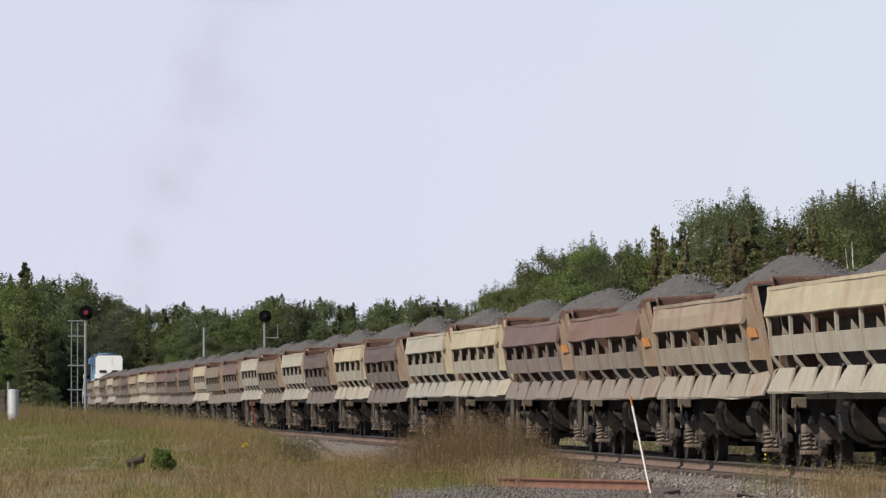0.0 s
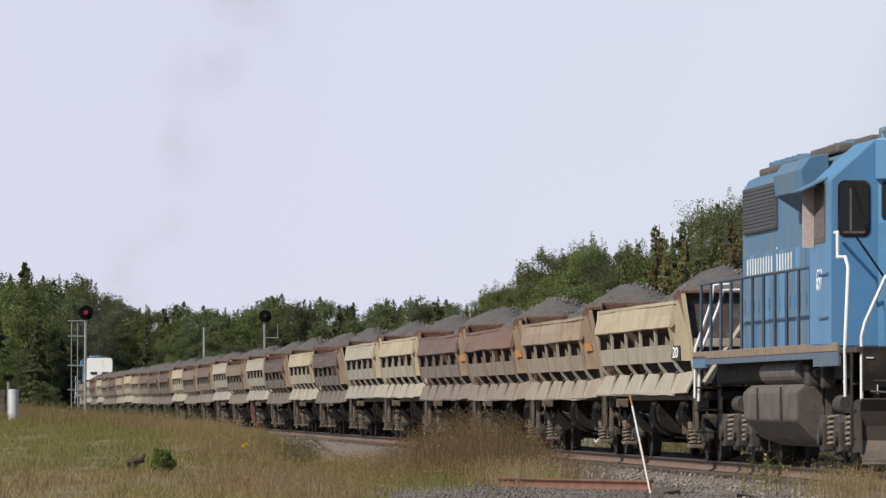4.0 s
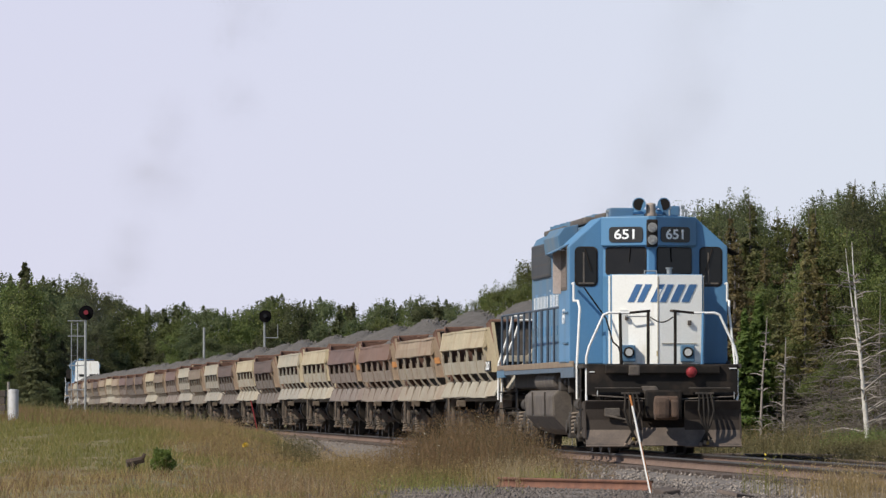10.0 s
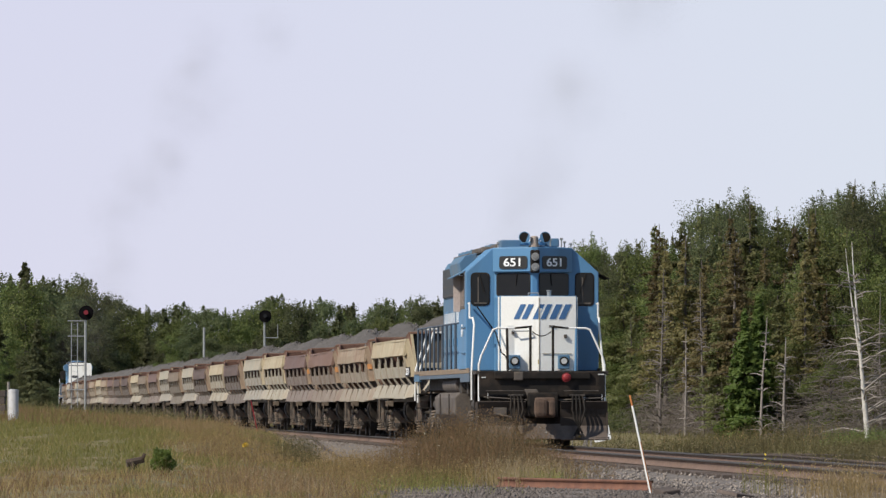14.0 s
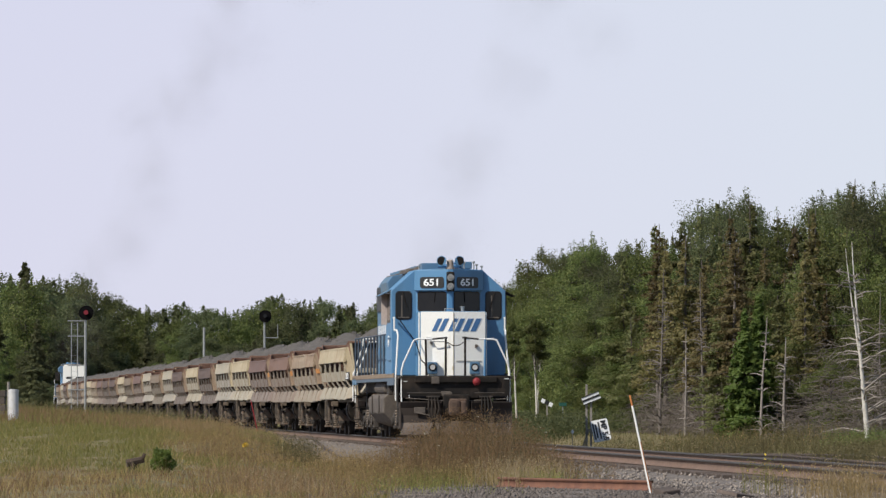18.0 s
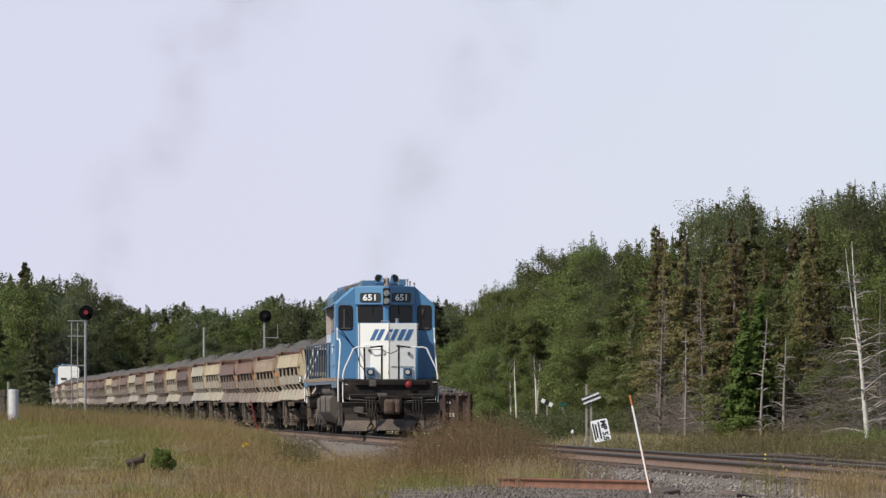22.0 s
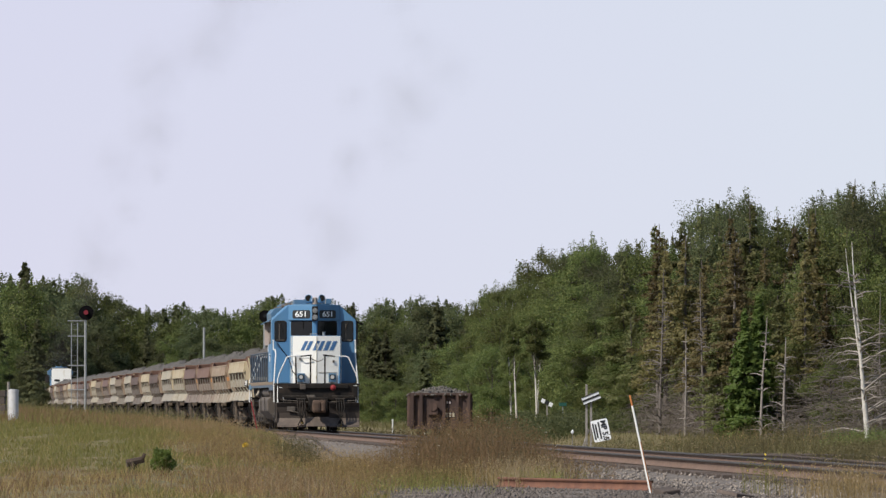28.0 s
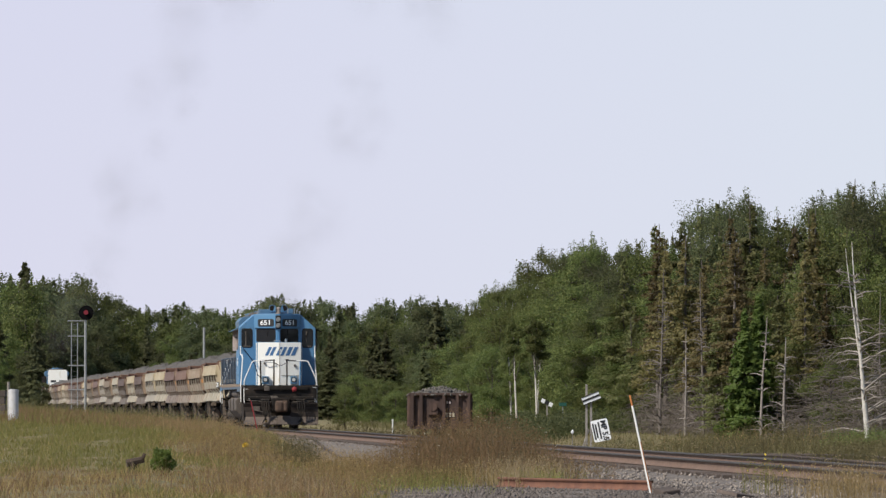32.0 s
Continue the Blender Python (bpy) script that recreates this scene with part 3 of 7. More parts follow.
def locomotive(number=True):
    """Six-axle road switcher, cab end towards -y. Origin on the rail tops at the front coupler's face."""
    L = thing("locomotive", "blue diesel locomotive with a white nose coupled to ore cars", "locomotive")
    wheels = []
    # frame and platform
    part("underframe", Mesh().box((0, 10.5, 1.47), (2.3, 19.2, 0.34), bev=0.03).box((0, 10.5, 1.22), (0.7, 14.5, 0.3)), BLACK, L)
    dk = Mesh()
    dk.prism([(-1.53, 1.64), (1.53, 1.64), (1.53, 1.72), (-1.53, 1.72)], 0.85, 20.15, "y", bev=0.012)
    part("walkway", dk, UNDER, L)
    for sx in (-1, 1):
        part("side_sill", Mesh().box((sx * 1.515, 12.6, 1.665), (0.05, 14.9, 0.17), bev=0.01).box((sx * 1.515, 3.9, 1.60), (0.05, 2.6, 0.26), bev=0.01), SILL, L, "dirty blue-grey sill")
        part("sill_top", Mesh().box((sx * 1.535, 12.6, 1.735), (0.03, 14.9, 0.12), bev=0.008).box((sx * 1.535, 3.9, 1.735), (0.03, 2.6, 0.12), bev=0.008), TAN_DUST, L, "dusty tan walkway edge")
        part("sill_end", Mesh().box((sx * 1.52, 19.2, 1.63), (0.06, 1.8, 0.20), bev=0.01), BLUE_FADED, L)
    # short hood with a shallow prow
    hood = Mesh()
    hx, z0, z1, yb = 0.90, 1.72, 3.457, 3.26
    hood.prism([(-hx, 1.77), (-hx + 0.05, 1.74), (0, 1.58), (hx - 0.05, 1.74), (hx, 1.77), (hx, yb), (-hx, yb)], z0, z1, "z", bev=0.035)
    part("nose_core", hood, BLUE, L)
    for sx in (-1, 1):
        p = [(sx * 0.006, 1.565), (sx * (hx - 0.03), 1.727), (sx * (hx - 0.03), 1.745), (sx * 0.006, 1.583)]
        part("nose_panel", Mesh().prism(p, z0 + 0.01, z1 - 0.012, "z"), WHITE, L, "white nose panel")
        part("nose_side_edge", Mesh().box((sx * (hx + 0.006), 1.9, 2.58), (0.012, 0.28, 1.7), bev=0.004), WHITE, L, "white wrap at the nose corner")
    # nose emblem: three slanted shapes, not letters
    yaw_n = math.degrees(math.atan2(0.162, hx - 0.036))
    for x0, w in ((-0.58, 0.36), (-0.15, 0.36), (0.24, 0.44)):
        for a, b in ((0.0, 0.34), (0.5, 0.34)):
            xa = x0 + a * w
            xb = xa + b * w
            if xa < 0 < xb + 0.2:
                side = -1 if xa + 0.1 < 0 else 1
            else:
                side = -1 if xa < 0 else 1
            e = Mesh().prism([(xa, 2.92), (xb, 2.92), (xb + 0.16, 3.26), (xa + 0.16, 3.26)], -0.006, 0.0, "y")
            for v in e.bm.verts:
                v.co.y += 1.561 + abs(v.co.x) * 0.1875
            part("emblem", e, DECAL, L, "blue slanted emblem shape")
    # nose lamps, doors, hooks
    for x in (-0.57, 0.57):
        yy = 1.58 + abs(x) * 0.19
        dl = part("ditch_light", Mesh().box((x, yy - 0.10, 1.93), (0.26, 0.2, 0.32), bev=0.02), BLUE_FADED, L)
        part("lamp_ring", Mesh().rod((x, yy - 0.215, 1.95), (x, yy - 0.19, 1.95), 0.105, 20), BLACK, dl)
        part("lamp_lens", Mesh().rod((x, yy - 0.235, 1.95), (x, yy - 0.21, 1.95), 0.07, 16), LAMP, dl, "silvery sealed-beam lens")
    part("nose_door", Mesh().box((-0.56, 1.675, 2.35), (0.36, 0.012, 0.85), (0, 0, 10.5), bev=0.004), WHITE, L)
    for c, q in (((-0.60, 1.63, 2.62), (0.06, 0.05, 0.09)), ((0.62, 1.66, 2.52), (0.07, 0.05, 0.09)), ((0.30, 1.62, 2.75), (0.14, 0.03, 0.05))):
        part("nose_latch", Mesh().box(c, q, bev=0.008), GREY_DIRT, L)
    part("worn_patch", Mesh().box((0.12, 1.595, 1.93), (0.3, 0.012, 0.10), (0, 0, 10)), mat("worn_yellow", (0.55, 0.42, 0.10), (0.4, 0.32, 0.12), 0.7), L, "worn yellow patch")
    part("nose_grab", Mesh().tube([(-0.18, 2.3, 3.45), (-0.18, 2.3, 3.53), (0.05, 2.3, 3.53), (0.05, 2.3, 3.45)], 0.014, 6), GALV, L)
    part("nose_vent", Mesh().rod((0.32, 2.5, 3.45), (0.32, 2.5, 3.58), 0.05, 12).rod((0.32, 2.5, 3.58), (0.32, 2.5, 3.60), 0.07, 12), GALV, L)
    part("nose_grab", Mesh().tube([(-0.62, 1.60, 2.66), (-0.60, 1.53, 2.64), (-0.22, 1.50, 2.64), (-0.22, 1.58, 2.66)], 0.014, 6), GALV, L)
    part("nose_seam", Mesh().box((0.0, 1.562, 2.58), (0.02, 0.012, 1.66)).box((0.42, 1.632, 2.12), (0.70, 0.012, 0.014), (0, 0, 10.6)), CREASE, L, "dirty panel seam")
    # cab
    cw = 1.55 if number else 0.95
    drop = 0.0 if number else 0.12
    cab_prof = [(-cw, 1.74), (cw, 1.74), (cw, 4.03), (0.92, 4.60 - drop), (0, 4.66 - drop), (-0.92, 4.60 - drop), (-cw, 4.03)]
    part("cab", Mesh().prism(cab_prof, 3.28, 5.45, "y", bev=0.02), BLUE, L)
    # prow of the cab: two angled fronts with number boards and windscreens
    prow = Mesh().prism([(-0.90, 3.29), (-0.06, 2.70), (0.06, 2.70), (0.90, 3.29)], 3.40, 4.60, "z", bev=0.015)
    part("windscreen_housing", prow, BLUE, L)
    part("windscreen_brow", Mesh().prism([(-0.93, 3.27), (-0.93, 3.20), (-0.07, 2.596), (0.07, 2.596), (0.93, 3.20), (0.93, 3.27)], 4.035, 4.60, "z", bev=0.02), BLUE, L)
    yaw_c = math.degrees(math.atan2(0.59, 0.84))
    for sx in (-1, 1):
        nb = part("number_board", tilt_plate(arch_rect(-0.375, 0.375, 4.10, 4.40, 0.07), 0.03, (sx * 0.47, 2.892, 0), sx * yaw_c), NUMBOX, L, "black number board")
        if number:
            writing("651", 0.265, DECAL_W, nb, pose(sx * 0.47, 2.892, 4.245, 0, 0, sx * yaw_c) @ pose(0, -0.036, 0, 90, 0, 0) @ Matrix.Diagonal((1.32, 1, 1, 1)), 0.0042)
        part("windscreen", tilt_plate(arch_rect(-0.43, 0.43, 3.50, 3.985, 0.06), 0.012, (sx * 0.47, 2.982, 0), sx * yaw_c), GLASS, L, "dark windscreen glass")
        part("screen_gasket", tilt_plate(arch_rect(-0.455, 0.455, 3.47, 4.01, 0.07), 0.008, (sx * 0.47, 2.982, 0), sx * yaw_c), BLACK, L)
        part("wiper", Mesh().rod((sx * 0.40, 2.90, 3.98), (sx * 0.42, 2.92, 3.72), 0.012, 6), BLACK, L)
        part("front_window", Mesh().prism(arch_rect(sx * 1.22 - 0.20, sx * 1.22 + 0.20, 3.27, 4.00, 0.09), 3.262, 3.285, "y"), GLASS, L, "dark rounded front window")
        part("window_gasket", Mesh().prism(arch_rect(sx * 1.22 - 0.225, sx * 1.22 + 0.225, 3.245, 4.025, 0.10), 3.27, 3.29, "y"), BLACK, L)
        part("window_sash", Mesh().box((sx * 1.22 - 0.05, 3.258, 3.60), (0.03, 0.014, 0.62)).box((sx * 1.22, 3.258, 3.31), (0.30, 0.014, 0.03)), GREY_DIRT, L, "dull grey sliding sash bar")
        part("window_wiper", Mesh().rod((sx * 1.25, 3.25, 3.99), (sx * 1.12, 3.24, 3.55), 0.013, 6), BLACK, L)
        if not number:
            continue
        # cab side: window, awning, door panel
        part("side_window", Mesh().box((sx * 1.552, 4.35, 3.62), (0.02, 1.1, 0.74), bev=0.006), GLASS, L, "dark sliding side window")
        part("side_window_frame", Mesh().box((sx * 1.548, 4.35, 3.62), (0.02, 1.24, 0.88), bev=0.008), GREY_DIRT, L)
        part("wind_deflector", Mesh().box((sx * 1.64, 4.92, 3.56), (0.16, 0.02, 0.86), bev=0.004), PINK if sx < 0 else GREY_DIRT, L, "pale wind deflector board")
        part("awning", Mesh().quad([(sx * 1.50, 3.85, 4.08), (sx * 1.50, 5.15, 4.08), (sx * 1.86, 5.10, 3.90), (sx * 1.86, 3.9, 3.90)], 0.02), BLUE_FADED if sx < 0 else BLACK, L)
        for z in (2.75, 2.15):
            part("cab_grab_rail", Mesh().box((sx * 1.565, 3.95, z), (0.03, 0.95, 0.03), bev=0.005), BLUE_FADED, L)
    writing("651", 0.42, DECAL_W, L, pose(-1.556, 4.4, 2.66, 90, 0, -90), 0.0)
    # headlight, bell, horns, beacon, roof gear
    hh = part("headlight_housing", Mesh().box((0, 2.61, 4.27), (0.22, 0.1, 0.54), bev=0.04), BLACK, L)
    for z in (4.38, 4.14):
        part("headlight", Mesh().rod((0, 2.535, z), (0, 2.575, z), 0.095, 20).rod((0, 2.52, z), (0, 2.535, z), 0.06, 16), HEAD_GLASS, hh, "round headlight lens")
    horn = Mesh()
    for x in (-0.17, 0.22):
        horn.rod((x, 3.24, 4.83), (x * 1.25, 3.0, 4.84), 0.05, 16, 0.135).rod((x, 3.9, 4.80), (x, 3.2, 4.83), 0.03, 10)
    horn.rod((-0.3, 3.9, 4.72), (0.35, 3.9, 4.72), 0.05, 8).rod((0, 3.9, 4.6), (0, 3.9, 4.75), 0.05, 8)
    hn = part("horn", horn, BLUE, L)
    for x in (-0.17, 0.22):
        part("horn_mouth", Mesh().rod((x * 1.25, 2.992, 4.84), (x * 1.24, 3.02, 4.84), 0.115, 18), BLACK, hn, "dark horn mouth")
    part("beacon", Mesh().rod((0.03, 3.12, 4.62), (0.03, 3.12, 4.67), 0.12, 16).rod((0.03, 3.12, 4.67), (0.03, 3.12, 4.84), 0.095, 16).ball((0.03, 3.12, 4.84), (0.095, 0.095, 0.04), 2), mat("amber_beacon", (0.50, 0.42, 0.36), (0.40, 0.33, 0.28), 0.3), L, "faded amber beacon")
    part("air_conditioner", Mesh().box((-0.46, 4.2, 4.70), (0.48, 0.7, 0.20), bev=0.03), BLUE_FADED, L)
    part("roof_box", Mesh().box((0.52, 4.2, 4.74), (0.34, 0.6, 0.2), bev=0.03), BLUE_FADED, L)
    for x, y, h in ((0.72, 3.7, 0.22), (0.85, 4.3, 0.16), (-0.78, 3.5, 0.12), (0.45, 3.6, 0.2), (0.92, 3.5, 0.1)):
        part("roof_antenna", Mesh().rod((x, y, 4.55), (x, y, 4.62 + h), 0.02, 6).box((x, y, 4.60 + h), (0.07, 0.07, 0.05), bev=0.01), GALV, L)
    # long hood
    hw = 0.88
    part("long_hood", Mesh().prism([(-hw, 1.72), (hw, 1.72), (hw, 4.36), (hw - 0.10, 4.54), (hw - 0.28, 4.62), (-hw + 0.28, 4.62), (-hw + 0.10, 4.54), (-hw, 4.36)], 5.45, 18.85, "y", bev=0.015), BLUE_FADED, L)
    y = 5.75
    k = 0
    while y < 18.3:
        w = 0.60 if k % 4 else 0.72
        for sx in (-1, 1):
            part("hood_door", Mesh().box((sx * (hw + 0.012), y + w / 2, 2.55), (0.03, w - 0.05, 1.52), bev=0.008).box((sx * (hw + 0.035), y + w - 0.12, 2.5), (0.03, 0.04, 0.2), bev=0.006), BLUE_FADED if k % 3 else BLUE, L)
        y, k = y + w, k + 1
    # clean-air room and grille behind the cab, dynamic brake blister, radiators
    for sx in (-1, 1):
        part("intake_grille", Mesh().box((sx * (hw + 0.02), 6.2, 3.85), (0.05, 1.3, 0.62), bev=0.01), GRILLE, L)
        part("brake_blister", Mesh().prism([(sx * hw, 3.82), (sx * 1.26, 4.06), (sx * 1.30, 4.36), (sx * 1.16, 4.54), (sx * hw, 4.60)], 8.4, 11.6, "y", bev=0.02), BLUE_FADED, L)
        g = Mesh().box((sx * (hw + 0.02), 16.4, 4.02), (0.05, 4.2, 0.72), bev=0.01)
        part("radiator_grille", g, GRILLE, L, "dark radiator grille")
        for i in range(12):
            part("louvre", Mesh().box((sx * (hw + 0.045), 16.4, 3.70 + i * 0.057), (0.02, 4.1, 0.016), (0, 0, 0)), GREY_DIRT if i % 4 == 0 else GRILLE, L)
        for i in range(17):
            if i == 10:
                continue
            part("lettering_bar", Mesh().box((sx * (hw + 0.034), 17.9 - i * 0.34 if sx < 0 else 12.6 + i * 0.34, 3.12), (0.012, 0.06 if i % 3 else 0.09, 0.26)), DECAL_W, L)
        for i in range(4):
            part("radiator_stripe", Mesh().box((sx * (hw + 0.034), 14.2, 3.05 + 0.1 * i), (0.01, 0.05, 0.03)), DECAL_W, L)
    part("roof_hatch", Mesh().box((0, 10.0, 4.68), (1.5, 3.0, 0.14), bev=0.04), GREY_DIRT, L)
    part("roof_hatch", Mesh().box((0, 16.4, 4.66), (1.3, 4.3, 0.12), bev=0.04), GREY_DIRT, L)
    for y in (15.0, 16.4, 17.8, 9.4, 10.7):
        part("roof_fan", Mesh().rod((0, y, 4.6), (0, y, 4.80), 0.58, 24).rod((0, y, 4.80), (0, y, 4.83), 0.5, 24), BLUE_FADED, L)
    part("exhaust_stack", Mesh().box((0, 12.6, 4.72), (0.5, 0.9, 0.28), bev=0.03), BLACK, L, "sooty exhaust stack")
    part("roof_box", Mesh().box((0.0, 6.6, 4.66), (1.3, 1.6, 0.2), bev=0.04), GREY_DIRT, L)
    part("roof_box", Mesh().box((0, 7.9, 4.66), (1.0, 0.7, 0.16), bev=0.03), GREY_DIRT, L)
    ew, et = (hw, 4.46) if number else (hw + 0.14, 4.64)
    part("rear_hood_end", Mesh().prism([(-ew + 0.01, 1.75), (ew - 0.01, 1.75), (ew - 0.01, et - 0.18), (ew - 0.14, et), (-ew + 0.14, et), (-ew + 0.01, et - 0.18)], 18.84, 18.90, "y", bev=0.015), WHITE, L, "white hood end panel")
    for sx in (-1, 1):
        part("rear_number_board", Mesh().prism(arch_rect(sx * 0.45 - 0.27, sx * 0.45 + 0.27, 3.34, 3.54, 0.05), 18.90, 18.925, "y"), NUMBOX, L)
    # handrails: side walkways
    for sx in (-1, 1):
        rail_tube(L, [(sx * 1.50, 5.6, 2.88), (sx * 1.50, 19.3, 2.88)], 0.022, SLATE)
        y = 5.7
        while y < 19.4:
            part("stanchion", Mesh().rod((sx * 1.50, y, 1.72), (sx * 1.50, y, 2.88), 0.026, 8), SLATE, L)
            y += 1.36
        # front corner: outer white rails by the steps, platform rails
        rail_tube(L, [(sx * 1.50, 3.2, 3.30), (sx * 1.50, 2.9, 3.30), (sx * 1.50, 2.9, 2.96), (sx * 1.47, 2.35, 2.95), (sx * 1.45, 2.2, 2.8), (sx * 1.53, 1.95, 1.75), (sx * 1.53, 1.92, 1.05)], 0.024, WHITE_RAIL, label="white step handrail")
        rail_tube(L, [(sx * 0.62, 0.92, 2.70), (sx * 1.02, 0.92, 2.70), (sx * 1.12, 0.92, 2.66), (sx * 1.40, 0.90, 2.05), (sx * 1.45, 0.90, 1.85), (sx * 1.45, 0.88, 1.0)], 0.024, WHITE_RAIL, label="white corner handrail")
        rail_tube(L, [(sx * 0.22, 0.92, 2.74), (sx * 0.62, 0.92, 2.70)], 0.024, BLACK)
        rail_tube(L, [(sx * 0.26, 0.92, 1.72), (sx * 0.26, 0.92, 2.74)], 0.03, BLACK, "post")
        rail_tube(L, [(sx * 0.78, 0.92, 1.72), (sx * 0.80, 0.92, 2.70)], 0.03, BLACK if sx < 0 else BLUE, "post")
        rail_tube(L, [(sx * 0.95, 19.9, 2.90), (sx * 1.22, 19.9, 2.88), (sx * 1.27, 19.9, 2.60), (sx * 1.52, 19.95, 1.85), (sx * 1.53, 19.95, 1.05)], 0.024, WHITE_RAIL, label="white step handrail")
        rail_tube(L, [(sx * 0.5, 20.1, 2.82), (sx * 1.05, 20.1, 2.80), (sx * 1.12, 20.1, 2.55), (sx * 1.42, 20.1, 1.8), (sx * 1.45, 20.1, 1.0)], 0.024, WHITE_RAIL)
        for i in range(3):
            for y in (1.15 + i * 0.02, 19.9):
                part("step_tread", Mesh().box((sx * 1.32, y, 0.5 + i * 0.36), (0.40, 0.30, 0.03), bev=0.006), BLACK, L)
        for c, q in (((sx * 1.12, 1.2, 1.05), (0.02, 0.62, 1.2)), ((sx * 1.51, 1.42, 1.05), (0.02, 0.20, 1.2)), ((sx * 1.12, 19.9, 1.05), (0.02, 0.5, 1.2)), ((sx * 1.30, 1.50, 1.05), (0.42, 0.02, 1.2))):
            part("step_plate", Mesh().box(c, q), BLACK, L)
    # safety chain and cables over the nose
    ch = [(0.22 - 0.44 * i / 8, 0.92, 2.62 - 0.10 * math.sin(math.pi * i / 8)) for i in range(9)]
    rail_tube(L, ch, 0.012, BLACK, "chain")
    rail_tube(L, [(-1.45, 1.4, 3.2), (-1.0, 1.6, 2.6), (-0.88, 1.5, 2.15), (-0.80, 1.2, 2.05), (-0.74, 1.0, 1.75)], 0.016, BLACK, "hose")
    # pilot, plow, coupler, hoses
    part("pilot_plate", Mesh().box((0, 0.84, 1.42), (2.9, 0.06, 0.60), bev=0.02).box((0, 0.98, 0.9), (1.9, 0.05, 0.9)), BLACK, L, "sooty black pilot")
    part("plow_toe", Mesh().quad([(-0.42, 0.40, 0.16), (0.42, 0.40, 0.16), (0.40, 0.60, 0.50), (-0.40, 0.60, 0.50)], 0.03), BLADE_LIT, L, "scuffed grey plow toe")
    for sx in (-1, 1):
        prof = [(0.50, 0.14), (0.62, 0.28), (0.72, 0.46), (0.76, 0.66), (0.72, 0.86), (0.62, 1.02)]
        # The deck's shade on the blade is painted by its darker upper half.
        for nm, seq, mt in (("plow_blade", prof[2:], PLOW_SHADED), ("plow_lower_blade", prof[:3], BLADE_LIT)):
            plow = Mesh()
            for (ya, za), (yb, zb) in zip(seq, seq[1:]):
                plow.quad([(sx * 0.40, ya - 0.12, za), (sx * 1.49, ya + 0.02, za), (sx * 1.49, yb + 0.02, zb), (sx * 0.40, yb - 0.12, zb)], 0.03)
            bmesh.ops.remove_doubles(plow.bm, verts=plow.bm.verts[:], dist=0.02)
            part(nm, plow, mt, L, "dusty scuffed lower plow blade, lit tone put into its colour" if mt is BLADE_LIT else "upper plow blade, deck shade put into its colour")
        part("plow_cheek", Mesh().quad([(sx * 1.49, 0.60, 0.30), (sx * 1.49, 1.3, 0.34), (sx * 1.49, 1.3, 0.98), (sx * 1.49, 0.80, 1.02)], 0.03), PLOW_SHADED, L)
        part("plow_edge", Mesh().box((sx * 0.98, 0.50, 0.17), (1.0, 0.05, 0.07), (0, 0, sx * 7), bev=0.01), BLADE_LIT, L)
    part("coupler", Mesh().box((0, 0.35, 0.86), (0.30, 0.75, 0.32), bev=0.04).box((-0.10, 0.04, 0.88), (0.30, 0.26, 0.42), bev=0.09).box((0.15, 0.02, 0.87), (0.14, 0.24, 0.34), bev=0.05).box((0.02, 0.30, 0.88), (0.46, 0.20, 0.46), bev=0.05), mat("rusty_coupler", (0.13, 0.08, 0.055), (0.085, 0.055, 0.04), 0.9, scale=6, fine=30), L, "rusty knuckle coupler")
    part("coupler_pocket", Mesh().box((0, 0.72, 0.95), (0.7, 0.3, 0.55), bev=0.04), BLACK, L)
    part("anticlimber", Mesh().box((0, 0.80, 1.62), (2.2, 0.16, 0.16), bev=0.02), BLACK, L)
    hr = random.Random(9)
    for xc in (-0.62, 0.80):
        for k in range(4):
            dx = (k - 1.5) * 0.075
            xe = xc - dx * hr.uniform(0.3, 1.2)
            ze = hr.uniform(0.20, 0.34)
            hs = rail_tube(L, [(xc + dx, 0.66, 1.14), (xc + dx * 1.1, 0.50, 1.04), (xc + dx * 1.3, 0.40, 0.82), (xc + dx * 0.6, 0.36, 0.56), (xe, 0.38, ze)], 0.022, BLACK, "air_hose", "black rubber air hose")
            part("hose_coupling", Mesh().box((xe, 0.38, ze - 0.03), (0.06, 0.09, 0.07), (20, 10 * k, 15), bev=0.015), BRASSY if k == 1 else DUST, hs)
        part("hose_bracket", Mesh().box((xc, 0.70, 1.16), (0.36, 0.05, 0.04), bev=0.01), UNDER, L)
    part("pilot_step", Mesh().box((-0.98, 0.62, 0.80), (0.30, 0.05, 0.16), bev=0.015).rod((-1.10, 0.60, 0.74), (-0.72, 0.58, 0.66), 0.02, 6), GREY_DIRT, L)
    part("buffer_bracket", Mesh().prism([(-0.42, 1.30), (-0.14, 1.30), (-0.02, 1.12), (-0.02, 1.02), (-0.30, 1.02)], 0.62, 0.74, "y", bev=0.02), GREY_DIRT, L)
    for xa, xb in ((-1.30, -0.40), (0.5, 1.30)):
        part("cross_bar", Mesh().rod((xa, 0.75, 1.26), (xb, 0.75, 1.26), 0.014, 6), UNDER, L)
    part("uncoupling_lever", Mesh().tube([(-1.35, 0.76, 1.12), (-0.3, 0.70, 1.05), (-0.2, 0.62, 0.95)], 0.016), GREY_DIRT, L)
    part("uncoupling_lever", Mesh().tube([(1.35, 0.76, 1.10), (0.35, 0.70, 1.05)], 0.016), GREY_DIRT, L)
    part("mu_receptacle", Mesh().box((-0.55, 0.78, 1.60), (0.22, 0.14, 0.2), bev=0.03), GREY_DIRT, L)
    part("red_marker", Mesh().rod((0.55, 0.70, 1.57), (0.55, 0.80, 1.57), 0.105, 20).ball((0.55, 0.70, 1.57), (0.09, 0.05, 0.09), 2), RED, L, "round red marker flag")
